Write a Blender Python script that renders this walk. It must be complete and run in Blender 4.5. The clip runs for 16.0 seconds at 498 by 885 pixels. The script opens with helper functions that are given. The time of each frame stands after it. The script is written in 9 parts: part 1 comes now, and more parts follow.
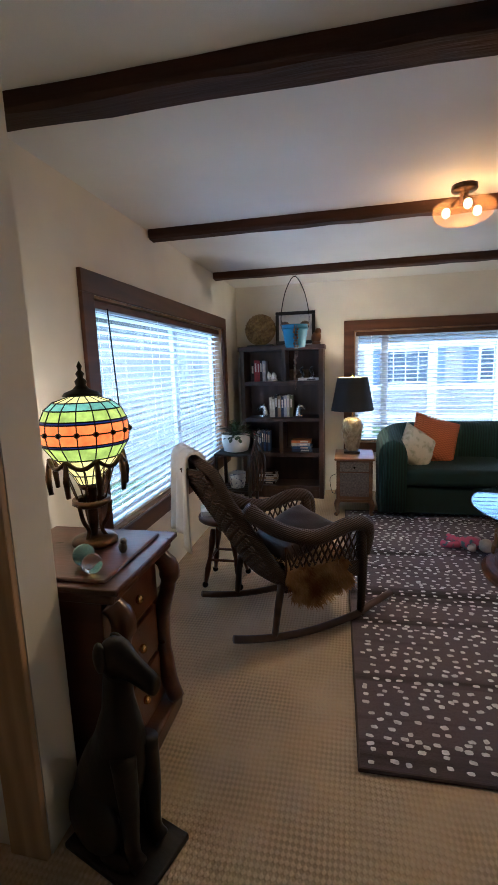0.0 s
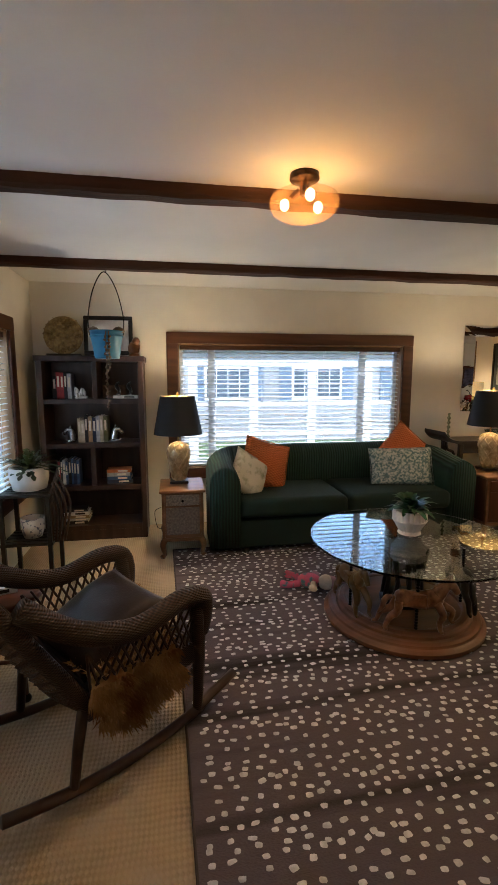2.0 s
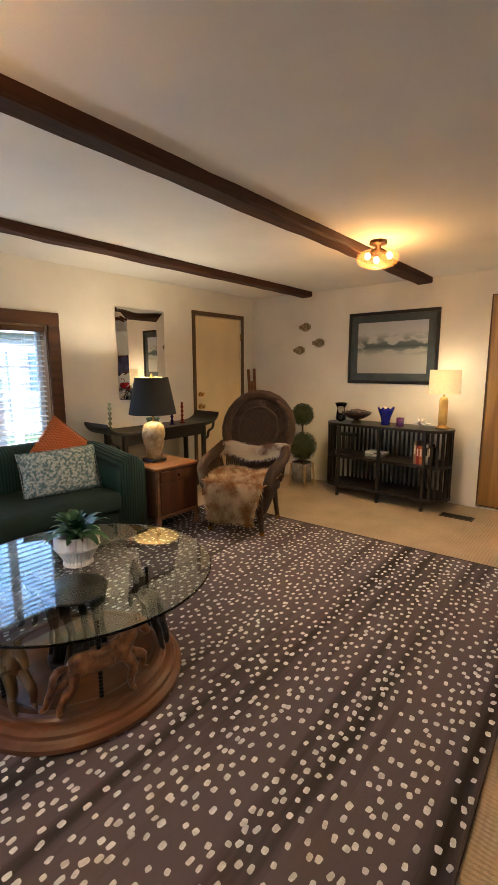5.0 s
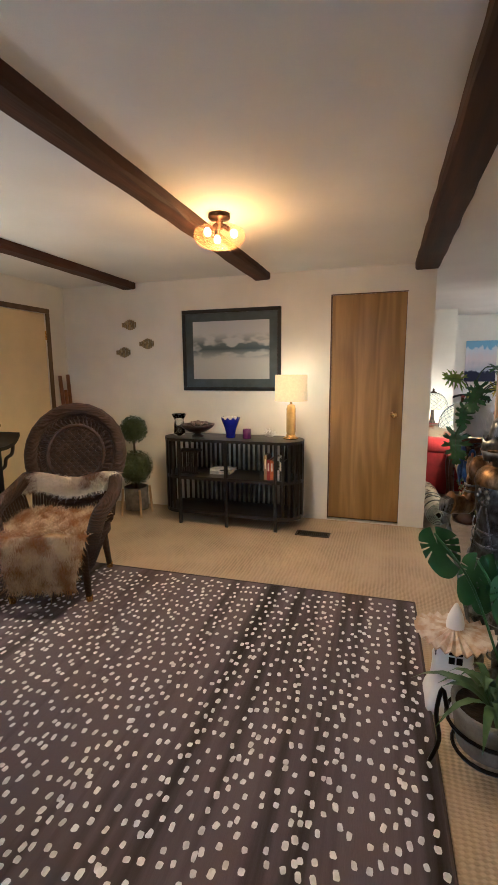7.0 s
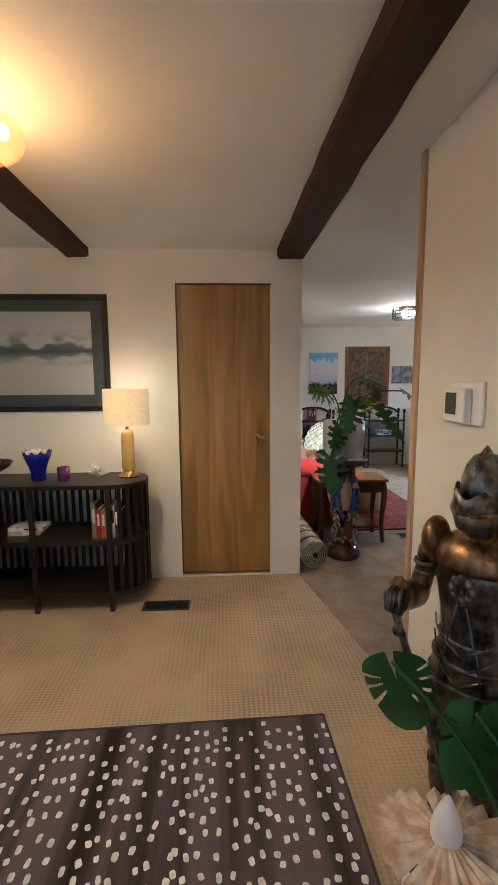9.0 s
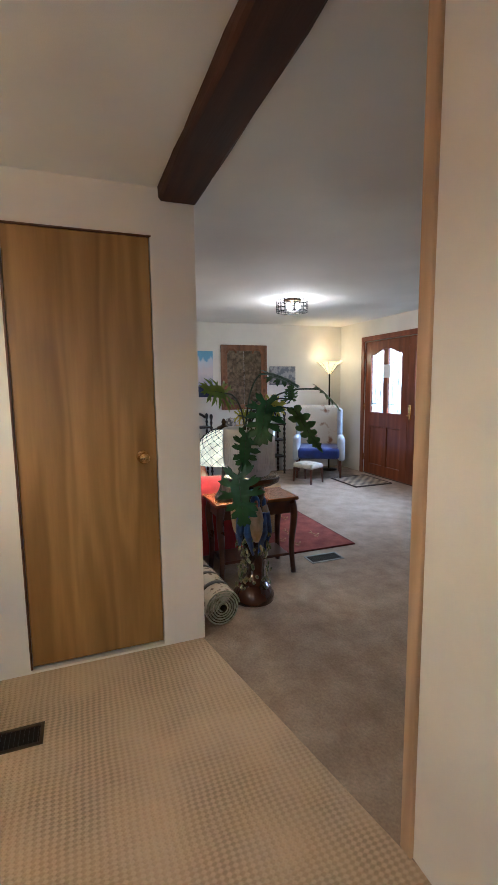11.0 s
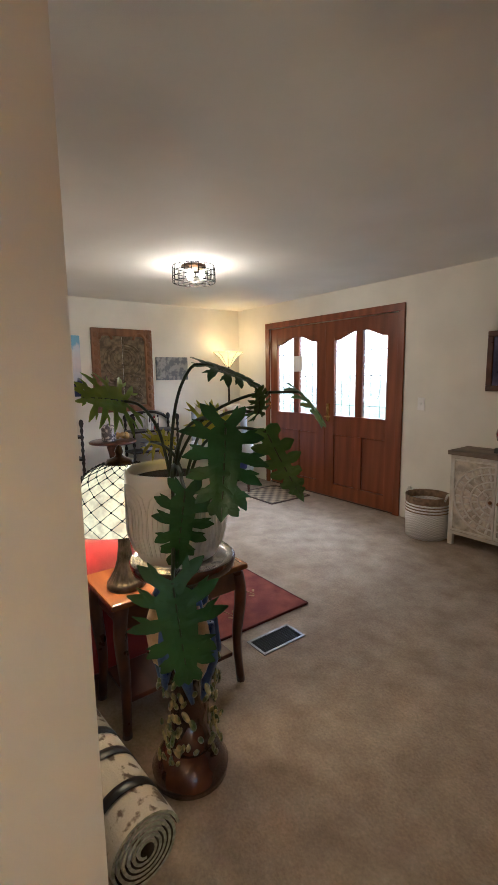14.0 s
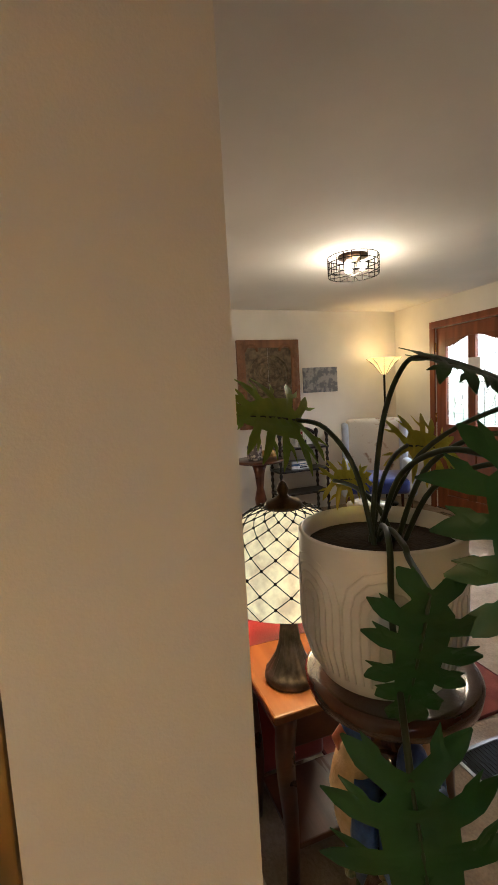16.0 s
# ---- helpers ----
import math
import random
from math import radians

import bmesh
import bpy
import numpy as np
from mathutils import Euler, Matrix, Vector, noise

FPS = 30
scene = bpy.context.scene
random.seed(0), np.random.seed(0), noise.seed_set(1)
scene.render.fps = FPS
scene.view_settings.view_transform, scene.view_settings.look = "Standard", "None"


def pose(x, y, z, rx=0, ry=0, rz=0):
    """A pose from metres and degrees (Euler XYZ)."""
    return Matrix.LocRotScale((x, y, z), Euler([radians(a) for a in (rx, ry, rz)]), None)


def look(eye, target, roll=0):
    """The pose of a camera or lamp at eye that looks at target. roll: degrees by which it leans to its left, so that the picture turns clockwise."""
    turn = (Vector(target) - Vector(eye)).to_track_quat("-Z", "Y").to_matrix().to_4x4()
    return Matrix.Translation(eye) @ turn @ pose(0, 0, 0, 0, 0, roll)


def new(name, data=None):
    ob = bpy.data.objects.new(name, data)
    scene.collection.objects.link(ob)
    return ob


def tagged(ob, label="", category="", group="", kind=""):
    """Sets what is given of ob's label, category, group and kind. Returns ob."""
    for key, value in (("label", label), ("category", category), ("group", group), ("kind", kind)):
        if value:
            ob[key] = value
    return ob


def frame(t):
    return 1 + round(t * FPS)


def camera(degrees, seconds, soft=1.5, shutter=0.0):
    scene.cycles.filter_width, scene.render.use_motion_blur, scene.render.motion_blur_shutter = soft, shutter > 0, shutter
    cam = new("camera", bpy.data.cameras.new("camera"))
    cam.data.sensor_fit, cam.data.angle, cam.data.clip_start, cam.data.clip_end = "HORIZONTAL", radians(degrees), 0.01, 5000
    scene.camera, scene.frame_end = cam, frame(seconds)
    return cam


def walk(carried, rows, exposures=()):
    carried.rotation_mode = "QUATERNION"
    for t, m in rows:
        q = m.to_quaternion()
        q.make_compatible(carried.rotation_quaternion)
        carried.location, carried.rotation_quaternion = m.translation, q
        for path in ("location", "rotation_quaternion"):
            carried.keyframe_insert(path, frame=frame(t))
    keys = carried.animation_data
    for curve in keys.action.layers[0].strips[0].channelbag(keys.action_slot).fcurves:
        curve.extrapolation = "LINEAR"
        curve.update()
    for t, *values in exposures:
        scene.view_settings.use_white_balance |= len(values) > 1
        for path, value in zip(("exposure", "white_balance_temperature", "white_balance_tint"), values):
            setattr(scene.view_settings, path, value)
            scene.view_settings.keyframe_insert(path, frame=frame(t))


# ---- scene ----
cam = camera(57.8, 16.0)
PATH = [
    (0, (0.344, 0.166, 1.404), (-0.086, 2.091, 1.071), -1.9),
    (0.5, (0.34, 0.309, 1.402), (0.069, 2.266, 1.088), -0.7),
    (1, (0.373, 0.473, 1.405), (0.267, 2.448, 1.107), -0.1),
    (1.2, (0.389, 0.523, 1.402), (0.358, 2.502, 1.112), -0.2),
    (1.5, (0.371, 0.633, 1.403), (0.481, 2.609, 1.114), -0.1),
    (2, (0.34, 0.815, 1.418), (0.67, 2.767, 1.134), 0.0),
    (2.5, (0.42, 0.969, 1.41), (0.961, 2.872, 1.12), 0.3),
    (3, (0.5, 1.093, 1.407), (1.284, 2.909, 1.109), 0.3),
    (3.5, (0.527, 1.217, 1.412), (1.55, 2.908, 1.103), -0.3),
    (4, (0.518, 1.305, 1.406), (1.753, 2.844, 1.081), -0.7),
    (4.5, (0.54, 1.348, 1.388), (1.942, 2.735, 1.054), -0.6),
    (4.6, (0.532, 1.357, 1.388), (2.014, 2.659, 1.057), -1.4),
    (5, (0.708, 1.394, 1.39), (2.239, 2.636, 1.057), -0.2),
    (5.2, (0.764, 1.43, 1.393), (2.35, 2.604, 1.068), 0.0),
    (7.3, (1.5, 1.884, 1.396), (3.413, 2.378, 1.082), -0.6),
    (7.5, (1.592, 1.908, 1.379), (3.522, 2.334, 1.071), -0.7),
    (8, (1.812, 2.032, 1.392), (3.773, 2.288, 1.093), -0.8),
    (8.5, (2.078, 2.066, 1.375), (4.057, 2.129, 1.092), -0.4),
    (9, (2.363, 2.047, 1.391), (4.342, 1.943, 1.122), -0.4),
    (9.2, (2.46, 2.058, 1.383), (4.436, 1.895, 1.119), -0.5),
    (11.3, (3.422, 2.102, 1.34), (5.233, 1.302, 1.055), -0.4),
    (11.5, (3.538, 2.12, 1.383), (5.312, 1.251, 1.072), -0.1),
    (12, (3.732, 2.075, 1.375), (5.418, 1.044, 1.063), 0.1),
    (12.5, (3.936, 1.963, 1.39), (5.551, 0.824, 1.086), 0.1),
    (13, (4.127, 1.912, 1.378), (5.68, 0.687, 1.081), -0.3),
    (13.5, (4.346, 1.893, 1.388), (5.84, 0.6, 1.08), -0.7),
    (14, (4.532, 1.791, 1.365), (6.112, 0.598, 1.077), -0.8),
    (14.5, (4.685, 1.668, 1.347), (6.359, 0.601, 1.101), -1.9),
    (15, (4.812, 1.614, 1.34), (6.528, 0.612, 1.111), -2.1),
    (15.5, (4.968, 1.633, 1.363), (6.752, 0.759, 1.14), -2.5),
    (16, (5.074, 1.651, 1.351), (6.947, 0.98, 1.142), -3.1),
]
walk(cam, [(t, look(eye, target, roll)) for t, eye, target, roll in PATH], exposures=[(0, 3.4, 4550, 10), (1, 3.35, 5050, 10), (2, 3.28, 5350, 10), (3.5, 3.45, 5550, 10), (5, 3.97, 5150, 10), (8.5, 3.78, 4300, 10), (9, 3.57, 4400, 10), (12, 3.72, 4200, 10), (13, 3.75, 4400, 10), (14, 3.6, 4800, 10), (16, 3.35, 5400, 10)])


# ---- world, sun, exposure ----
world = bpy.data.worlds.new("sky_world")
scene.world = world
world.use_nodes = True
_nt = world.node_tree
_sky = _nt.nodes.new("ShaderNodeTexSky")
_sky.sky_type, _sky.sun_disc = "NISHITA", False
_sky.sun_elevation, _sky.sun_rotation = radians(48), radians(150)
_sky.air_density, _sky.dust_density = 1.0, 3.0
_nt.links.new(_sky.outputs[0], _nt.nodes["Background"].inputs[0])
_nt.nodes["Background"].inputs[1].default_value = 0.11
sun = new("sun", bpy.data.lights.new("sun", "SUN"))
sun.data.energy, sun.data.angle, sun.data.color = 0.55, radians(12), (1.0, 0.96, 0.9)
sun.matrix_world = look((0, 0, 0), (-math.sin(radians(150)) * 0.67, math.cos(radians(150)) * -0.67 * -1, -0.74))


def bulb_light(x, y, z, watts, col=(1.0, 0.62, 0.28), r=0.03):
    lamp = new("bulb_light", bpy.data.lights.new("bulb_light", "POINT"))
    lamp.data.energy, lamp.data.color, lamp.data.shadow_soft_size = watts, col, r
    lamp.location = (x, y, z)
    return lamp


# area lamp added out of view, stands in for sky above the west window
west_sky_lamp = new("west_daylight_lamp", bpy.data.lights.new("west_daylight_lamp", "AREA"))
west_sky_lamp.data.shape, west_sky_lamp.data.size, west_sky_lamp.data.size_y = "RECTANGLE", 2.6, 0.9
west_sky_lamp.data.energy, west_sky_lamp.data.color = 17.0, (0.78, 0.9, 1.0)
west_sky_lamp.matrix_world = look((-1.85, 3.36, 2.75), (-0.6, 3.36, 1.1))
# unseen fill lamp over the entry doors, added to brighten the entry
door_fill = new("door_daylight_fill", bpy.data.lights.new("door_daylight_fill", "AREA"))
door_fill.data.shape, door_fill.data.size, door_fill.data.size_y = "RECTANGLE", 1.7, 0.85
door_fill.data.energy, door_fill.data.color = 14.0, (1.0, 0.95, 0.86)
door_fill.matrix_world = look((8.06, -3.2, 2.7), (8.06, -1.0, 0.9))


# ---- materials ----
MATS = {}


def mat(name, col, rough=0.6, metal=0.0, var=0.15, scale=12.0, bump=0.1, bscale=180.0, col2=None, stretch=(1, 1, 1), detail=6.0, emit=0.0, trans=0.0, coat=0.0, sheen=0.0, spread=(0.35, 0.65), ior=1.45, alpha=1.0):
    """Principled material with two scales of noise in colour and a noise bump."""
    if name in MATS:
        return MATS[name]
    m = bpy.data.materials.new(name)
    m.use_nodes = True
    nt = m.node_tree
    N, L = nt.nodes, nt.links
    b = N["Principled BSDF"]
    tc = N.new("ShaderNodeTexCoord")
    mp = N.new("ShaderNodeMapping")
    mp.inputs["Scale"].default_value = stretch
    L.new(tc.outputs["Object"], mp.inputs[0])
    n1 = N.new("ShaderNodeTexNoise")
    n1.inputs["Scale"].default_value, n1.inputs["Detail"].default_value = scale, detail
    L.new(mp.outputs[0], n1.inputs["Vector"])
    ramp = N.new("ShaderNodeValToRGB")
    c2 = col2 or tuple(min(1, c * (1 + var)) for c in col)
    c1 = col if col2 else tuple(c * (1 - var) for c in col)
    ramp.color_ramp.elements[0].position, ramp.color_ramp.elements[1].position = spread
    ramp.color_ramp.elements[0].color, ramp.color_ramp.elements[1].color = (*c1, 1), (*c2, 1)
    L.new(n1.outputs[0], ramp.inputs[0])
    n2 = N.new("ShaderNodeTexNoise")
    n2.inputs["Scale"].default_value, n2.inputs["Detail"].default_value = bscale, 3
    L.new(mp.outputs[0], n2.inputs["Vector"])
    hs = N.new("ShaderNodeHueSaturation")
    oi = N.new("ShaderNodeObjectInfo")
    mr = N.new("ShaderNodeMapRange")
    mr.inputs["To Min"].default_value, mr.inputs["To Max"].default_value = 1 - var * 0.4, 1 + var * 0.4
    L.new(oi.outputs["Random"], mr.inputs["Value"])
    L.new(mr.outputs[0], hs.inputs["Value"])
    bw = N.new("ShaderNodeRGBToBW")
    cb = N.new("ShaderNodeMix")
    cb.data_type, cb.blend_type = "RGBA", "MULTIPLY"
    cb.inputs["Factor"].default_value = min(1.0, var)
    L.new(n2.outputs["Color"], bw.inputs[0])
    L.new(ramp.outputs[0], cb.inputs["A"])
    L.new(bw.outputs[0], cb.inputs["B"])
    L.new(cb.outputs["Result"], hs.inputs["Color"])
    L.new(hs.outputs[0], b.inputs["Base Color"])
    rr = N.new("ShaderNodeMapRange")
    rr.inputs["To Min"].default_value, rr.inputs["To Max"].default_value = max(0, rough - 0.08), min(1, rough + 0.08)
    L.new(n1.outputs[0], rr.inputs["Value"])
    L.new(rr.outputs[0], b.inputs["Roughness"])
    b.inputs["Metallic"].default_value = metal
    b.inputs["IOR"].default_value = ior
    b.inputs["Transmission Weight"].default_value = trans
    b.inputs["Coat Weight"].default_value = coat
    b.inputs["Sheen Weight"].default_value = sheen
    b.inputs["Alpha"].default_value = alpha
    if emit:
        L.new(hs.outputs[0], b.inputs["Emission Color"])
        b.inputs["Emission Strength"].default_value = emit
    if bump:
        bp = N.new("ShaderNodeBump")
        bp.inputs["Strength"].default_value, bp.inputs["Distance"].default_value = bump, 0.004
        L.new(n2.outputs[0], bp.inputs["Height"])
        L.new(bp.outputs[0], b.inputs["Normal"])
    MATS[name] = m
    return m


def bsdf(m):
    return m.node_tree.nodes["Principled BSDF"]


def weave_mat(name, c1, c2, rough, sx, sy, bump, axis="XY", rib=False):
    """A woven surface: crossing waves in colour and relief."""
    m = mat(name, c1, rough, var=0.2, scale=3, bump=0, bscale=60)
    nt = m.node_tree
    N, L = nt.nodes, nt.links
    b = bsdf(m)
    tc = N.new("ShaderNodeTexCoord")
    sep = N.new("ShaderNodeSeparateXYZ")
    ns = N.new("ShaderNodeTexNoise")
    ns.inputs["Scale"].default_value = 6
    L.new(tc.outputs["Object"], ns.inputs["Vector"])
    vm = N.new("ShaderNodeVectorMath")
    vm.operation = "MULTIPLY_ADD"
    vm.inputs[1].default_value = (0.022, 0.022, 0.022)
    L.new(ns.outputs["Color"], vm.inputs[0])
    L.new(tc.outputs["Object"], vm.inputs[2])
    L.new(vm.outputs[0], sep.inputs[0])
    outs = []
    for a, s in zip(axis, (sx, sy)):
        mu = N.new("ShaderNodeMath")
        mu.operation = "MULTIPLY"
        mu.inputs[1].default_value = s * 2 * math.pi
        L.new(sep.outputs[a], mu.inputs[0])
        sn = N.new("ShaderNodeMath")
        sn.operation = "SINE"
        L.new(mu.outputs[0], sn.inputs[0])
        outs.append(sn.outputs[0])
    pr = N.new("ShaderNodeMath")
    pr.operation = "MULTIPLY" if not rib else "ADD"
    L.new(outs[0], pr.inputs[0])
    L.new(outs[1], pr.inputs[1])
    mr = N.new("ShaderNodeMapRange")
    mr.inputs["From Min"].default_value = -1
    L.new(pr.outputs[0], mr.inputs["Value"])
    base = b.inputs["Base Color"].links[0].from_socket
    mx = N.new("ShaderNodeMix")
    mx.data_type = "RGBA"
    L.new(mr.outputs[0], mx.inputs["Factor"])
    L.new(base, mx.inputs["A"])
    mx.inputs["B"].default_value = (*c2, 1)
    L.new(mx.outputs["Result"], b.inputs["Base Color"])
    bp = N.new("ShaderNodeBump")
    bp.inputs["Strength"].default_value, bp.inputs["Distance"].default_value = bump, 0.006
    L.new(mr.outputs[0], bp.inputs["Height"])
    L.new(bp.outputs[0], b.inputs["Normal"])
    return m


def wood_mat(name, c1, c2, rough=0.45, axis=2, freq=9.0, bump=0.15, coat=0.0, dist=5.0):
    """Wood with stretched grain and rings along one axis."""
    if name in MATS:
        return MATS[name]
    st = [1.0, 1.0, 1.0]
    st[axis] = 0.08
    m = mat(name, c1, rough, var=0.22, scale=freq, bump=bump, bscale=90, col2=c2, stretch=tuple(st), coat=coat, spread=(0.3, 0.7))
    nt = m.node_tree
    N, L = nt.nodes, nt.links
    mp = [n for n in N if n.type == "MAPPING"][0]
    wv = N.new("ShaderNodeTexWave")
    wv.wave_type, wv.bands_direction = "BANDS", "DIAGONAL"
    wv.inputs["Scale"].default_value, wv.inputs["Distortion"].default_value, wv.inputs["Detail"].default_value = freq * 0.5, dist, 3
    L.new(mp.outputs[0], wv.inputs["Vector"])
    b = bsdf(m)
    base = b.inputs["Base Color"].links[0].from_socket
    mx = N.new("ShaderNodeMix")
    mx.data_type, mx.blend_type = "RGBA", "MULTIPLY"
    mx.inputs["Factor"].default_value = 0.22
    L.new(base, mx.inputs["A"])
    L.new(wv.outputs["Color"], mx.inputs["B"])
    L.new(mx.outputs["Result"], b.inputs["Base Color"])
    return m


wall_paint = mat("warm_white_paint", (0.74, 0.71, 0.63), 0.8, var=0.05, scale=2.5, bump=0.12, bscale=350)
ceil_paint = mat("ceiling_paint", (0.76, 0.75, 0.72), 0.85, var=0.05, scale=1.5, bump=0.2, bscale=300)
beam_wood = wood_mat("dark_hewn_wood", (0.022, 0.007, 0.003), (0.085, 0.028, 0.011), 0.8, axis=0, freq=14, bump=0.7)
trim_wood = wood_mat("walnut_trim", (0.06, 0.022, 0.011), (0.13, 0.05, 0.022), 0.4, axis=0, freq=18)
pale_wood = wood_mat("pale_fir", (0.5, 0.33, 0.17), (0.62, 0.43, 0.24), 0.55, axis=2, freq=20)
oak_door = wood_mat("oak_veneer", (0.27, 0.145, 0.028), (0.5, 0.3, 0.075), 0.34, axis=2, freq=7, bump=0.12, dist=26)
cherry = wood_mat("cherry_door_wood", (0.17, 0.045, 0.015), (0.27, 0.08, 0.026), 0.35, axis=2, freq=12)
mahogany = wood_mat("mahogany", (0.055, 0.018, 0.008), (0.13, 0.04, 0.016), 0.3, axis=0, freq=10, coat=0.3)
espresso = wood_mat("espresso_wood", (0.028, 0.014, 0.011), (0.075, 0.04, 0.03), 0.45, axis=2, freq=12)
black_wood = wood_mat("black_stained_wood", (0.008, 0.007, 0.006), (0.024, 0.02, 0.017), 0.4, axis=1, freq=10)
honey = wood_mat("honey_wood", (0.16, 0.065, 0.022), (0.27, 0.115, 0.04), 0.4, axis=0, freq=10, coat=0.2)
fruitwood = wood_mat("fruitwood", (0.09, 0.04, 0.018), (0.2, 0.1, 0.045), 0.4, axis=0, freq=12)
cream_door = mat("cream_enamel", (0.74, 0.6, 0.34), 0.45, var=0.05, scale=3, bump=0.05)
brass = mat("brass", (0.78, 0.5, 0.16), 0.25, 1.0, var=0.15, scale=20)
black_metal = mat("black_iron", (0.012, 0.011, 0.01), 0.4, 0.8, var=0.3)
bronze = mat("dark_bronze", (0.05, 0.03, 0.018), 0.35, 0.9, var=0.5, scale=18, col2=(0.16, 0.09, 0.045))
armour = mat("antique_armour", (0.07, 0.066, 0.062), 0.3, 0.95, var=0.3, scale=26, bump=0.35, bscale=110, col2=(0.3, 0.285, 0.265), spread=(0.36, 0.72), detail=9)
armour_gold = mat("rubbed_gold", (0.09, 0.05, 0.025), 0.34, 0.95, var=0.3, scale=24, bump=0.35, bscale=110, col2=(0.42, 0.25, 0.12), spread=(0.36, 0.72), detail=9)
white_plastic = mat("white_plastic", (0.8, 0.79, 0.77), 0.4, var=0.03)
blind_white = mat("blind_white", (0.84, 0.84, 0.82), 0.45, var=0.04, bump=0.03)
vinyl = mat("window_vinyl", (0.55, 0.57, 0.6), 0.45, var=0.05)
ceramic = mat("white_ceramic", (0.74, 0.71, 0.66), 0.3, var=0.06, scale=6, bump=0.04, coat=0.2)
green_boucle = weave_mat("green_ribbed_velvet", (0.004, 0.018, 0.015), (0.009, 0.036, 0.028), 0.85, 42, 0.0, 0.7, "XZ", True)
green_seat = mat("green_velvet", (0.004, 0.018, 0.015), 0.85, var=0.25, scale=5, bump=0.25, bscale=400)
sisal = weave_mat("sisal_loop", (0.45, 0.345, 0.225), (0.5, 0.39, 0.262), 0.95, 60, 44, 0.55, "XY", True)
grey_carpet = mat("taupe_pile_carpet", (0.37, 0.285, 0.205), 0.98, var=0.6, scale=6.5, bump=1.0, bscale=95, col2=(0.58, 0.465, 0.35), detail=14, spread=(0.3, 0.7))
rug_brown = mat("brown_pile", (0.026, 0.017, 0.016), 0.98, var=0.4, scale=1.7, bump=0.9, bscale=240, col2=(0.185, 0.145, 0.17), stretch=(0.14, 2.6, 1), spread=(0.37, 0.5))
rug_spot = mat("cream_pile", (0.82, 0.81, 0.83), 0.98, var=0.2, scale=30, bump=0.5, bscale=320)
wicker = weave_mat("brown_wicker", (0.012, 0.006, 0.004), (0.075, 0.036, 0.019), 0.6, 55, 110, 0.9, "XZ")
wicker_strand = mat("wicker_strand", (0.03, 0.015, 0.009), 0.55, var=0.4, scale=25, col2=(0.085, 0.042, 0.022))
soil = mat("potting_soil", (0.025, 0.016, 0.01), 0.95, var=0.4, scale=40, bump=1.0, bscale=120)
leaf_dark = mat("deep_green_leaf", (0.012, 0.06, 0.016), 0.38, var=0.3, scale=8, bump=0.2, bscale=40, col2=(0.03, 0.11, 0.025))
leaf_light = mat("yellow_green_leaf", (0.14, 0.26, 0.02), 0.42, var=0.3, scale=8, bump=0.2, bscale=40, col2=(0.3, 0.36, 0.03))
leaf_mid = mat("mid_green_leaf", (0.04, 0.11, 0.02), 0.36, var=0.3, scale=8, bump=0.2, bscale=40, col2=(0.1, 0.19, 0.035))
leaf_yellow = mat("fading_yellow_leaf", (0.38, 0.4, 0.03), 0.42, var=0.3, scale=9, bump=0.2, bscale=40, col2=(0.62, 0.5, 0.04))
leaf_olive = mat("olive_leaf", (0.035, 0.06, 0.02), 0.45, var=0.4, scale=20, bump=0.2, bscale=60, col2=(0.08, 0.11, 0.04))
glass_clear = mat("clear_glass", (0.95, 0.98, 0.97), 0.02, var=0.0, bump=0, trans=1.0)
table_glass = mat("green_tinted_glass", (0.8, 0.93, 0.88), 0.0, var=0.0, bump=0, trans=1.0, ior=1.5)
mirror_mat = mat("mirror_silver", (0.9, 0.9, 0.9), 0.02, 1.0, var=0.0, bump=0)
for _m in (glass_clear, table_glass, mirror_mat):
    for _l in list(bsdf(_m).inputs["Roughness"].links) + list(bsdf(_m).inputs["Base Color"].links):
        _m.node_tree.links.remove(_l)
    bsdf(_m).inputs["Roughness"].default_value = 0.0
bsdf(glass_clear).inputs["Base Color"].default_value = (0.97, 0.985, 0.98, 1)
bsdf(table_glass).inputs["Base Color"].default_value = (0.82, 0.93, 0.9, 1)
bsdf(mirror_mat).inputs["Base Color"].default_value = (0.9, 0.9, 0.88, 1)


# ---- mesh helpers ----
def part(name, bm, material, parent=None, label="", smooth=False):
    me = bpy.data.meshes.new(name)
    bm.normal_update()
    bm.to_mesh(me)
    bm.free()
    if smooth:
        for p in me.polygons:
            p.use_smooth = True
    for mm in (material if isinstance(material, (list, tuple)) else [material]):
        me.materials.append(mm)
    ob = new(name, me)
    if parent:
        ob.parent = parent
    if label:
        tagged(ob, label)
    return ob


def twin(name, src, parent, m, label=""):
    """Another object on the mesh of src."""
    ob = new(name, src.data)
    ob.parent = parent
    ob.matrix_basis = m
    if label:
        tagged(ob, label)
    return ob


def thing(name, m, label, category, group="", kind=""):
    ob = new(name)
    ob.matrix_basis = m
    ob.empty_display_size = 0.1
    return tagged(ob, label, category, group, kind)


def bx(bm, x0, x1, y0, y1, z0, z1, bevel=0.0, seg=2, m=None):
    """Adds a box, bevelled, to bm."""
    r = bmesh.ops.create_cube(bm, size=1.0)
    vs = r["verts"]
    for v in vs:
        v.co = Vector(((x0 + x1) / 2 + v.co.x * (x1 - x0), (y0 + y1) / 2 + v.co.y * (y1 - y0), (z0 + z1) / 2 + v.co.z * (z1 - z0)))
    if bevel:
        es = list({e for v in vs for e in v.link_edges})
        r2 = bmesh.ops.bevel(bm, geom=es, offset=bevel, segments=seg, affect="EDGES", profile=0.5)
        vs = list({v for f in r2["faces"] for v in f.verts} | {v for v in vs if v.is_valid})
    if m:
        bmesh.ops.transform(bm, matrix=m, verts=vs)
    return vs


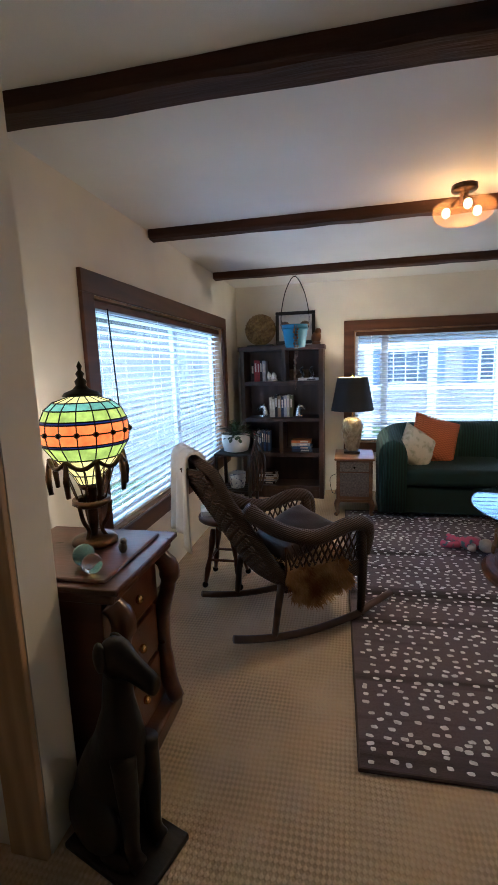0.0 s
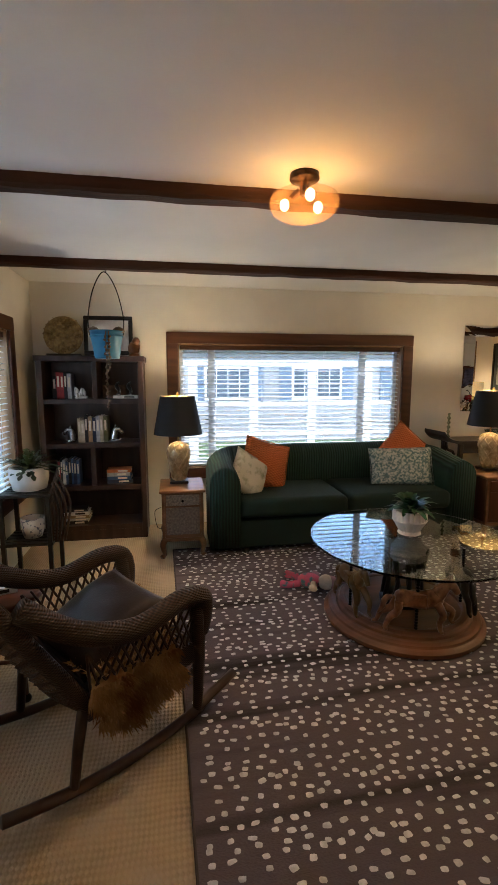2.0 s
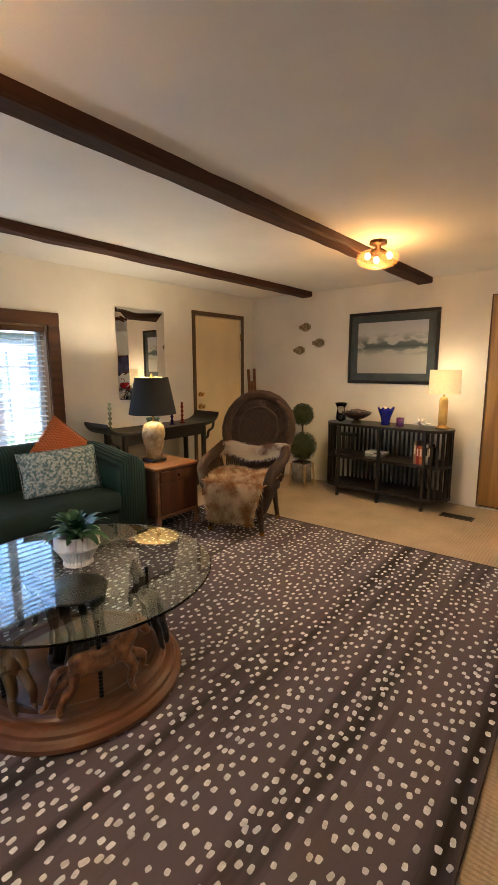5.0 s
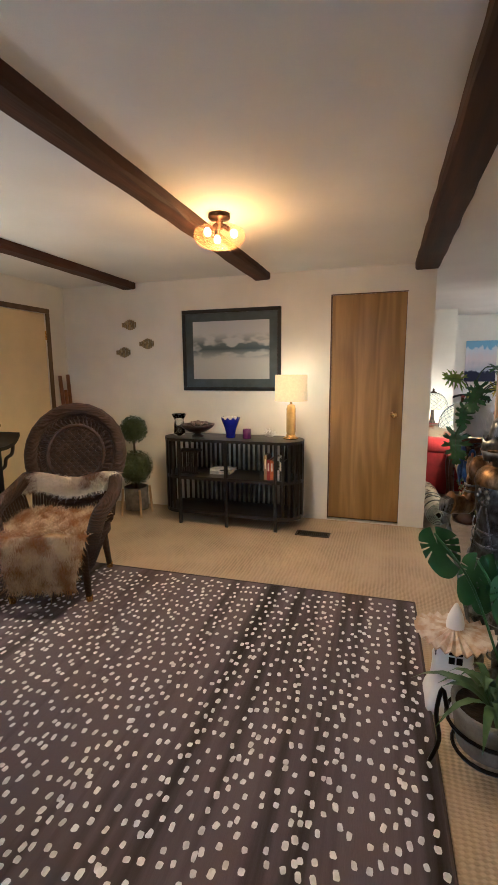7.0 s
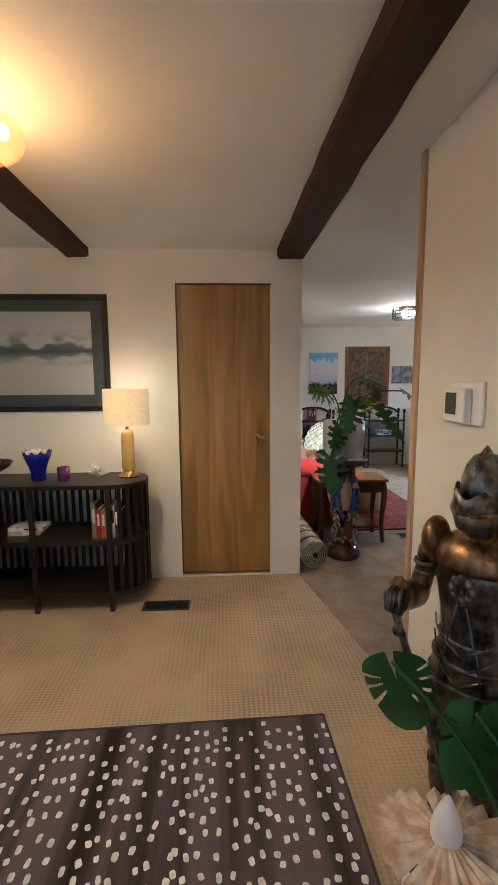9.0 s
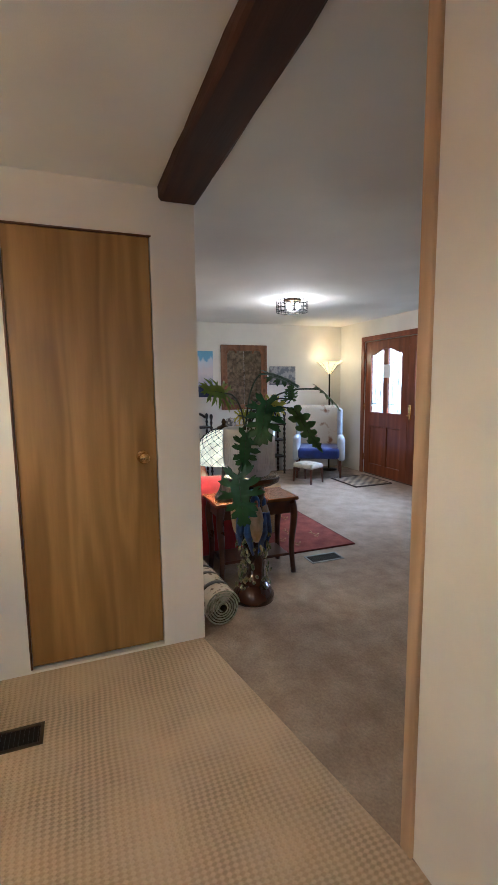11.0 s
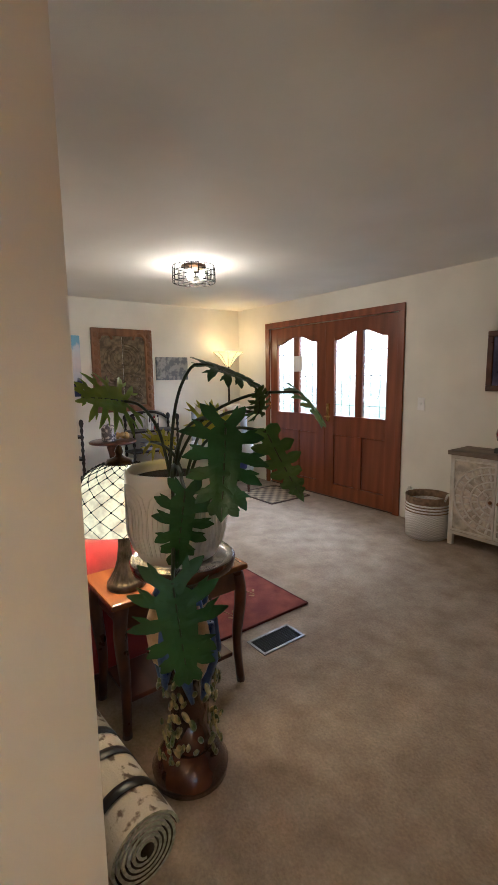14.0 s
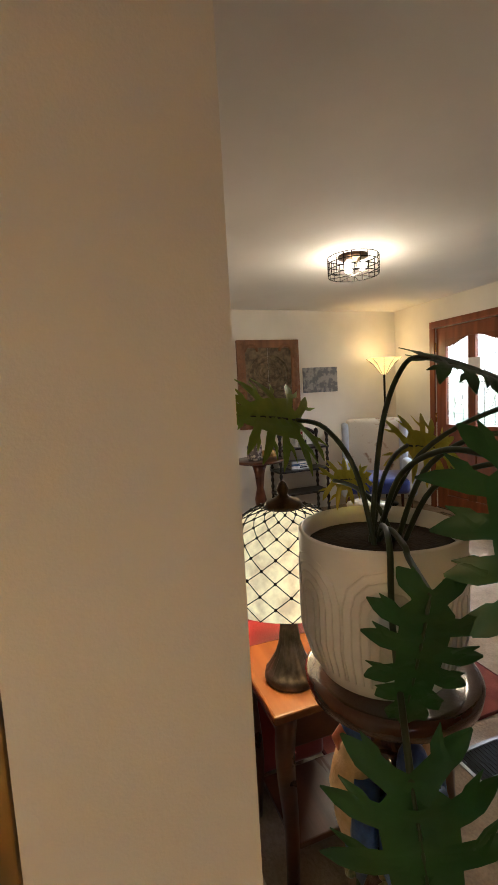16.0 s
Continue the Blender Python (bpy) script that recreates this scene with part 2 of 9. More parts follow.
def box(x0, x1, y0, y1, z0, z1, bevel=0.0, seg=2):
    bm = bmesh.new()
    bx(bm, x0, x1, y0, y1, z0, z1, bevel, seg)
    return bm


def lath(bm, prof, seg=24, m=None, cap=True):
    """Adds a turned body from (radius, height) pairs to bm."""
    rings = []
    for r, z in prof:
        rings.append([bm.verts.new((r * math.cos(2 * math.pi * i / seg), r * math.sin(2 * math.pi * i / seg), z)) for i in range(seg)])
    for a, b in zip(rings, rings[1:]):
        for i in range(seg):
            bm.faces.new((a[i], a[(i + 1) % seg], b[(i + 1) % seg], b[i]))
    if cap:
        if prof[0][0] > 0.0005:
            bm.faces.new(list(reversed(rings[0])))
        if prof[-1][0] > 0.0005:
            bm.faces.new(rings[-1])
    vs = [v for r in rings for v in r]
    if m:
        bmesh.ops.transform(bm, matrix=m, verts=vs)
    return vs


def turned(prof, seg=24, m=None, cap=True):
    bm = bmesh.new()
    lath(bm, prof, seg, m, cap)
    return bm


def tube(bm, pts, r, seg=8, closed=False, flat=1.0):
    """Adds a pipe along pts to bm; r may be one radius or one a point."""
    pts = [Vector(p) for p in pts]
    n = len(pts)
    rs = r if isinstance(r, (list, tuple)) else [r] * n
    rings = []
    up = Vector((0, 0, 1))
    prev = None
    for i, p in enumerate(pts):
        a = pts[(i - 1) % n] if closed or i else pts[i]
        b = pts[(i + 1) % n] if closed or i < n - 1 else pts[i]
        d = (b - a).normalized() if (b - a).length > 1e-9 else Vector((0, 0, 1))
        s = d.cross(up if prev is None else prev)
        if prev is not None:
            u = (prev - d * prev.dot(d))
            u = u.normalized() if u.length > 1e-6 else d.orthogonal().normalized()
        else:
            u = d.orthogonal().normalized() if abs(d.z) > 0.95 else (up - d * d.z).normalized()
        s = d.cross(u)
        prev = u
        rings.append([bm.verts.new(p + rs[i] * (math.cos(2 * math.pi * k / seg) * s + flat * math.sin(2 * math.pi * k / seg) * u)) for k in range(seg)])
    m = n if closed else n - 1
    for i in range(m):
        a, b = rings[i], rings[(i + 1) % n]
        for k in range(seg):
            bm.faces.new((a[k], a[(k + 1) % seg], b[(k + 1) % seg], b[k]))
    if not closed:
        bm.faces.new(list(reversed(rings[0])))
        bm.faces.new(rings[-1])
    return [v for r_ in rings for v in r_]


def piped(pts, r, seg=8, closed=False, flat=1.0):
    bm = bmesh.new()
    tube(bm, pts, r, seg, closed, flat)
    return bm


def blob(bm, c, s, seg=12, rot=None, noise_amp=0.0, fr=6.0):
    """Adds an ellipsoid of half-sizes s about c to bm."""
    r = bmesh.ops.create_uvsphere(bm, u_segments=seg, v_segments=max(6, seg * 2 // 3), radius=1.0)
    R = (rot or Matrix.Identity(4)).to_3x3()
    for v in r["verts"]:
        k = 1 + (noise_amp * noise.noise(v.co * fr) if noise_amp else 0)
        v.co = R @ Vector((v.co.x * s[0] * k, v.co.y * s[1] * k, v.co.z * s[2] * k)) + Vector(c)
    return r["verts"]


def arc(c, r, a0, a1, n, plane="XY", ry=None):
    out = []
    for i in range(n + 1):
        a = radians(a0 + (a1 - a0) * i / n)
        u, v = r * math.cos(a), (ry or r) * math.sin(a)
        out.append({"XY": (c[0] + u, c[1] + v, c[2]), "XZ": (c[0] + u, c[1], c[2] + v), "YZ": (c[0], c[1] + u, c[2] + v)}[plane])
    return out


def spline(pts, n=6):
    """Points on a smooth curve through pts."""
    pts = [Vector(p) for p in pts]
    out = []
    for i in range(len(pts) - 1):
        p0, p1, p2, p3 = pts[max(i - 1, 0)], pts[i], pts[i + 1], pts[min(i + 2, len(pts) - 1)]
        for k in range(n):
            t = k / n
            out.append(0.5 * ((2 * p1) + (p2 - p0) * t + (2 * p0 - 5 * p1 + 4 * p2 - p3) * t * t + (3 * p1 - p0 - 3 * p2 + p3) * t ** 3))
    out.append(pts[-1])
    return out


# ---- structure ----
W, E, NW, CEIL = -0.87, 5.47, 5.16, 2.25
FAR, DOORY = 9.67, -1.935


def slab(name, x0, x1, y0, y1, z0, z1, material, label, category):
    ob = part(name, box(x0, x1, y0, y1, z0, z1), material)
    return tagged(ob, label, category, kind="structure")


def wall_with_hole(name, axis, at, thick, a0, a1, z0, z1, holes, label):
    """A wall along x (axis 'y' fixed) or along y, with rectangular openings (a, b, z, z)."""
    bm = bmesh.new()
    cuts = sorted(holes)
    pieces, cur = [], a0
    for h0, h1, hz0, hz1 in cuts:
        if h0 > cur:
            pieces.append((cur, h0, z0, z1))
        if hz0 > z0:
            pieces.append((h0, h1, z0, hz0))
        if hz1 < z1:
            pieces.append((h0, h1, hz1, z1))
        cur = h1
    if cur < a1:
        pieces.append((cur, a1, z0, z1))
    for p0, p1, q0, q1 in pieces:
        if axis == "y":
            bx(bm, p0, p1, min(at, at + thick), max(at, at + thick), q0, q1)
        else:
            bx(bm, min(at, at + thick), max(at, at + thick), p0, p1, q0, q1)
    bmesh.ops.remove_doubles(bm, verts=bm.verts, dist=0.0005)
    return tagged(part(name, bm, wall_paint), label, "wall", kind="structure")


# floor: sisal in the living room, pile carpet beyond the slanting seam
def poly_slab(name, pts, z0, z1, material, label, category):
    bm = bmesh.new()
    lo = [bm.verts.new((x, y, z0)) for x, y in pts]
    hi = [bm.verts.new((x, y, z1)) for x, y in pts]
    bm.faces.new(hi)
    bm.faces.new(list(reversed(lo)))
    for i in range(len(pts)):
        j = (i + 1) % len(pts)
        bm.faces.new((lo[i], lo[j], hi[j], hi[i]))
    return tagged(part(name, bm, material), label, category, kind="structure")


poly_slab("floor_living", [(-1.0, -2.2), (3.6, -2.2), (3.6, 1.17), (5.6, 1.555), (5.6, 5.3), (-1.0, 5.3)], -0.1, 0.0, sisal, "beige looped sisal carpet, wall to wall", "carpet")
poly_slab("floor_entry", [(3.6, -2.2), (9.8, -2.2), (9.8, 4.0), (5.6, 4.0), (5.6, 1.555), (3.6, 1.17)], -0.1, 0.0, grey_carpet, "grey taupe pile carpet with vacuum marks", "carpet")
slab("ceiling", -1.0, 9.8, -2.2, 5.3, CEIL, CEIL + 0.12, ceil_paint, "flat white painted ceiling", "ceiling")

W1 = (2.21, 4.52, 0.55, 1.77)   # west window opening: y, y, z, z
W2 = (0.40, 2.66, 0.55, 1.735)  # north window opening: x, x, z, z
D1 = (4.385, 5.19, 0.0, 1.965)
D2 = (1.735, 2.36, 0.01, 2.03)
wall_with_hole("wall_west", "x", W, -0.14, -2.2, 5.3, 0, CEIL, [W1], "warm white painted wall with a wide window")
wall_with_hole("wall_north", "y", NW, 0.14, W, 5.6, 0, CEIL, [W2, D1], "warm white painted wall with window and side door")
wall_with_hole("wall_east", "x", E, 0.13, 1.52, NW, 0, CEIL, [D2], "warm white painted wall with a closet door")
wall_with_hole("wall_partition", "y", 1.27, -0.12, 2.3, 4.17, 0, CEIL, [], "white painted partition wall ending at the passage")
wall_with_hole("wall_partition_west", "y", 1.27, -0.15, W, -0.505, 0, CEIL, [], "short white painted wall stub beside the opening")
wall_with_hole("wall_entry", "y", DOORY, -0.14, -1.0, 9.8, 0, CEIL, [(7.12, 9.0, 0.0, 1.95)], "white painted entry wall with double doors")
wall_with_hole("wall_far", "x", FAR, 0.13, DOORY, 4.0, 0, CEIL, [], "white painted end wall hung with pictures")
wall_with_hole("wall_closet", "y", 3.87, 0.13, 5.6, 9.8, 0, CEIL, [], "plain white wall closing the sitting room")


# ---- beams, windows, doors ----
def beam(y0, y1w, y1e, x0, x1):
    rng = random.Random(int(y0 * 100))
    bm = bmesh.new()
    n = 40
    rings = []
    for i in range(n + 1):
        x = x0 + (x1 - x0) * i / n
        y1 = y1w + (y1e - y1w) * i / n
        j = [rng.uniform(-0.004, 0.004) for _ in range(6)]
        z = CEIL - 0.058
        rings.append([bm.verts.new(p) for p in ((x, y0 + j[0], CEIL + 0.01), (x, y0 + j[1], z + 0.012 + j[5]), (x, y0 + 0.012 + j[2], z + j[3]), (x, y1 - 0.012 + j[2], z + j[4]), (x, y1 + j[3], z + 0.012 + j[5]), (x, y1 + j[1], CEIL + 0.01))])
    for a, b in zip(rings, rings[1:]):
        for k in range(5):
            bm.faces.new((a[k], a[k + 1], b[k + 1], b[k]))
    bm.faces.new(rings[0])
    bm.faces.new(list(reversed(rings[-1])))
    bmesh.ops.recalc_face_normals(bm, faces=bm.faces)
    ob = part("ceiling_beam", bm, beam_wood)
    return tagged(ob, "dark brown hewn wooden beam under the ceiling", "beam", "ceiling beams", "structure")


beam(1.505, 1.62, 1.69, W + 0.01, E - 0.01)
beam(2.91, 2.995, 3.06, W + 0.01, E - 0.01)
beam(4.285, 4.38, 4.43, W + 0.01, E - 0.01)


def slat_mesh(length):
    bm = bmesh.new()
    prof = [(-0.025, -0.0012), (-0.012, 0.0018), (0, 0.0028), (0.012, 0.0018), (0.025, -0.0012)]
    a = [[bm.verts.new((sx * length / 2, y, z + d)) for y, z in prof] for sx, d in ((-1, 0), (1, 0))]
    b = [[bm.verts.new((sx * length / 2, y, z - 0.0022)) for y, z in prof] for sx in (-1, 1)]
    for k in range(4):
        bm.faces.new((a[0][k], a[1][k], a[1][k + 1], a[0][k + 1]))
        bm.faces.new((b[0][k + 1], b[1][k + 1], b[1][k], b[0][k]))
    for g in (0, 4):
        bm.faces.new((a[0][g], b[0][g], b[1][g], a[1][g]))
    return bm


def window(name, m, width, z0, z1, mullions, label, tilt, casing=0.105):
    """A window in its own frame: x along the wall from 0 to width, y out of the room, z up."""
    w = thing(name, m, label, "window", kind="structure")
    c = casing
    bm = bmesh.new()
    bx(bm, -c, width + c, -0.022, 0.0, z1, z1 + c, 0.004)
    part("top_casing", bm, trim_wood, w, "dark walnut casing board")
    bm = bmesh.new()
    bx(bm, -c, 0, -0.021, 0.0, z0 - c, z1, 0.004)
    s = part("side_casing", bm, trim_wood, w, "dark walnut casing board")
    twin("side_casing", s, w, Matrix.Translation((width + c, 0, 0)), "dark walnut casing board")
    part("bottom_casing", box(0, width, -0.021, 0.0, z0 - c, z0, 0.004), trim_wood, w, "dark walnut casing board")
    # reveal lining
    bm = bmesh.new()
    bx(bm, 0, 0.012, 0.0, 0.13, z0, z1)
    bx(bm, width - 0.012, width, 0.0, 0.13, z0, z1)
    bx(bm, 0.012, width - 0.012, 0.0, 0.13, z1 - 0.012, z1)
    bx(bm, 0.012, width - 0.012, 0.0, 0.13, z0, z0 + 0.012)
    part("reveal", bm, wood_mat("reveal_wood", (0.3, 0.18, 0.09), (0.42, 0.27, 0.14), 0.5, axis=2), w)
    # sash frame with mullions
    bm = bmesh.new()
    f = 0.05
    bx(bm, 0.012, width - 0.012, 0.09, 0.13, z0 + 0.012, z0 + f, 0.004)
    bx(bm, 0.012, width - 0.012, 0.09, 0.13, z1 - f, z1 - 0.012, 0.004)
    for u in (0.012, width - f):
        bx(bm, u, u + f - 0.012, 0.091, 0.129, z0 + f, z1 - f, 0.004)
    for u in mullions:
        bx(bm, u - 0.035, u + 0.035, 0.092, 0.128, z0 + f, z1 - f, 0.004)
    part("sash_frame", bm, vinyl, w, "pale grey vinyl sash frame")
    us = [f] + [u for u in mullions] + [width - f]
    for u0, u1 in zip(us, us[1:]):
        p = part("pane", box(u0, u1, 0.105, 0.109, z0 + f, z1 - f), glass_clear, w)
        p.visible_shadow = False
    # blind
    head = part("headrail", box(0.02, width - 0.02, 0.02, 0.075, z1 - 0.055, z1 - 0.014, 0.004), trim_wood, w, "dark valance of the blind")
    sm = None
    n = int((z1 - z0 - 0.1) / 0.0425)
    for i in range(n):
        z = z1 - 0.08 - i * 0.0425
        M = pose(width / 2, 0.047, z, tilt, 0, 0)
        if sm is None:
            sm = part("slat", slat_mesh(width - 0.05), blind_white, w)
            sm.matrix_basis = M
        else:
            twin("slat", sm, w, M)
    part("bottom_rail", box(0.025, width - 0.025, 0.025, 0.07, z0 + 0.016, z0 + 0.034, 0.004), blind_white, w)
    cord_m = mat("blind_cord", (0.7, 0.7, 0.68), 0.8)
    k = max(3, int(width / 0.55))
    for i in range(k):
        u = 0.18 + (width - 0.36) * i / (k - 1)
        bm = bmesh.new()
        for yy in (0.021, 0.073):
            tube(bm, [(u, yy, z0 + 0.02), (u, yy, z1 - 0.05)], 0.0012, 5)
        part("ladder_cord", bm, cord_m, w)
    return w


win_w = window("window_1", pose(W, W1[0], 0, 0, 0, 90), W1[1] - W1[0], W1[2], W1[3], [1.3], "wide window in walnut casing with open white blinds", -10)
bm = bmesh.new()
tube(bm, [(0.16, 0.005, W1[3] - 0.05), (0.2, 0.0, 1.12)], 0.004, 6)
part("tilt_wand", bm, black_metal, win_w, "dark tilt wand")
window("window_2", pose(W2[0], NW, 0), W2[1] - W2[0], W2[2], W2[3], [0.32, 1.87], "wide window in walnut casing with open white blinds", 8)


def knob(parent, x, y, z, axis, r=0.028, name="door_knob", label="round brass knob"):
    bm = bmesh.new()
    R = {"-y": pose(x, y, z, 90, 0, 0), "-x": pose(x, y, z, 0, -90, 0), "+y": pose(x, y, z, -90, 0, 0)}[axis]
    lath(bm, [(r * 1.15, 0), (r * 1.15, 0.006), (r * 0.45, 0.01), (r * 0.4, 0.03), (r * 0.8, 0.036), (r, 0.05), (r * 0.85, 0.062), (0.001, 0.066)], 20, R)
    return part(name, bm, brass, parent, label, True)


# side door in the north wall
d = thing("door_1", pose(D1[0], NW, 0), "closed cream painted door in dark wood trim", "door", kind="structure")
part("door_leaf", box(0.004, D1[1] - D1[0] - 0.004, 0.012, 0.052, 0.012, D1[3] - 0.004, 0.003), cream_door, d, "plain cream painted slab")
bm = bmesh.new()
t = 0.045
bx(bm, -t, 0, -0.016, 0.0, 0, D1[3], 0.003)
bx(bm, D1[1] - D1[0], D1[1] - D1[0] + t, -0.016, 0.0, 0, D1[3], 0.003)
bx(bm, -t, D1[1] - D1[0] + t, -0.017, 0.0, D1[3], D1[3] + t, 0.003)
part("door_trim", bm, wood_mat("olive_trim", (0.09, 0.05, 0.02), (0.15, 0.09, 0.04), 0.5), d, "narrow brown wooden trim")
part("door_back", box(0, D1[1] - D1[0], 0.06, 0.13, 0, D1[3]), trim_wood, d)
knob(d, 0.075, 0.012, 0.93, "-y")
knob(d, 0.075, 0.012, 1.07, "-y", 0.024, "deadbolt", "round brass deadbolt")
for z in (0.25, 1.75):
    part("hinge", turned([(0.007, z - 0.045), (0.007, z + 0.045)], 10, Matrix.Translation((D1[1] - D1[0] - 0.004, 0.004, 0))), brass, d, "brass hinge")

# closet door in the east wall
d = thing("door_2", pose(E, D2[1], 0, 0, 0, -90), "closed flush oak veneer closet door", "door", kind="structure")
w2 = D2[1] - D2[0]
part("door_leaf", box(0.004, w2 - 0.004, 0.006, 0.04, 0.03, D2[3] - 0.003, 0.002), oak_door, d, "flush oak veneer slab")
part("closet_back", box(0.0, w2, 0.05, 0.12, 0.0, D2[3]), black_wood, d)
knob(d, w2 - 0.07, 0.006, 1.0, "-y", 0.027)
bm = bmesh.new()
bx(bm, -0.006, 0.003, -0.004, 0.01, 0.02, D2[3] + 0.004)
bx(bm, -0.006, w2 + 0.006, -0.003, 0.011, D2[3] - 0.002, D2[3] + 0.005)
part("door_edge", bm, trim_wood, d, "thin dark edge strip")

# trim at the partition ends
ob = part("trim_corner", box(4.145, 4.188, 1.262, 1.282, 0, CEIL, 0.004), pale_wood)
tagged(ob, "pale unpainted wooden corner strip", "trim", kind="structure")
ob = part("trim_jamb", box(-0.63, -0.507, 1.098, 1.12, 0, 2.1, 0.004), pale_wood)
tagged(ob, "pale wooden casing beside the opening", "trim", kind="structure")


# ---- living room ----
def spotted_rug(x0, x1, y0, y1):
    rug = thing("area_rug", pose(0.387, 1.567, 0, 0, 0, 1.4), "large dark brown rug with cream antelope spots", "rug")
    bm = box(x0, x1, y0, y1, 0.0, 0.012, 0.004)
    part("rug_field", bm, rug_brown, rug)
    part("rug_binding", piped([(x0, y0, 0.008), (x1, y0, 0.008), (x1, y1, 0.008), (x0, y1, 0.008)], 0.009, 6, True), mat("rug_edge", (0.07, 0.052, 0.052), 0.9), rug, "dark bound edge")
    rng = random.Random(4)
    bm = bmesh.new()
    rows = int((y1 - y0) / 0.041)
    for j in range(rows):
        y = y0 + 0.03 + j * 0.041
        den = 0.5 + 0.5 * math.sin(j * 1.1 + 2 * math.sin(j * 0.37))
        step = 0.058 + 0.016 * den
        x = x0 + 0.04 + rng.uniform(0, 0.05)
        while x < x1 - 0.04:
            cx, cy = x + rng.uniform(-0.014, 0.014), y + rng.uniform(-0.013, 0.013) + 0.012 * math.sin(x * 3 + j)
            a, b = rng.uniform(0.0105, 0.0165), rng.uniform(0.008, 0.0112)
            th = rng.uniform(-0.25, 0.25)
            n = 8
            top = []
            for k in range(n):
                an = 2 * math.pi * (k + 0.5) / n
                rr = rng.uniform(0.84, 1.1)
                u, v = (q * rr * math.copysign(abs(w_) ** 0.65, w_) for q, w_ in ((a, math.cos(an)), (b, math.sin(an))))
                top.append(bm.verts.new((cx + u * math.cos(th) - v * math.sin(th), cy + u * math.sin(th) + v * math.cos(th), 0.0148)))
            c = bm.verts.new((cx, cy, 0.0162))
            for k in range(n):
                bm.faces.new((top[k], top[(k + 1) % n], c))
            x += step * rng.uniform(0.8, 1.25)
    s = part("spot_pattern", bm, rug_spot, rug, "small cream spots in rows")
    tagged(s, kind="stuff")
    return rug


spotted_rug(0.0, 3.67, 0.0, 2.86)


def cushion_mesh(w, h, d, pinch=0.12, seg=14, seed=1):
    """A square cushion in the x-z plane, puffed along y."""
    rng = random.Random(seed)
    bm = bmesh.new()
    grid = {}
    for side in (1, -1):
        for i in range(seg + 1):
            for j in range(seg + 1):
                u, v = 2 * i / seg - 1, 2 * j / seg - 1
                if side < 0 and (abs(u) == 1 or abs(v) == 1):
                    grid[side, i, j] = grid[1, i, j]
                    continue
                puff = ((1 - u * u) * (1 - v * v)) ** 0.45
                kx = 1 - pinch * (1 - abs(v) ** 2) * (abs(u) > 0.5) * 0.5
                kz = 1 - pinch * (1 - abs(u) ** 2) * (abs(v) > 0.5) * 0.5
                wr = 0.012 * noise.noise(Vector((u * 2 + seed, v * 2, side)))
                grid[side, i, j] = bm.verts.new((u * w / 2 * kx, side * (d / 2 * puff) + wr * puff, v * h / 2 * kz))
    for side in (1, -1):
        for i in range(seg):
            for j in range(seg):
                f = [grid[side, i, j], grid[side, i + 1, j], grid[side, i + 1, j + 1], grid[side, i, j + 1]]
                bm.faces.new(f if side < 0 else list(reversed(f)))
    return bm


def cushion(m, w, h, d, material, label, seed=1):
    c = thing("throw_pillow", m, label, "pillow", "throw pillows")
    part("cover", cushion_mesh(w, h, d, seed=seed), material, c, smooth=True)
    pts = []
    for s in ((-1, -1), (1, -1), (1, 1), (-1, 1)):
        pts.append((s[0] * w / 2, 0, s[1] * h / 2))
    ring = []
    for a, b in zip(pts, pts[1:] + pts[:1]):
        for k in range(6):
            t_ = k / 6
            p = Vector(a).lerp(Vector(b), t_)
            q = 4 * t_ * (1 - t_) * 0.06 * 0.5
            mid = (Vector(a) + Vector(b)) / 2
            ring.append(p - mid * q)
    part("seam", piped(ring, 0.004, 5, True), material, c)
    return c


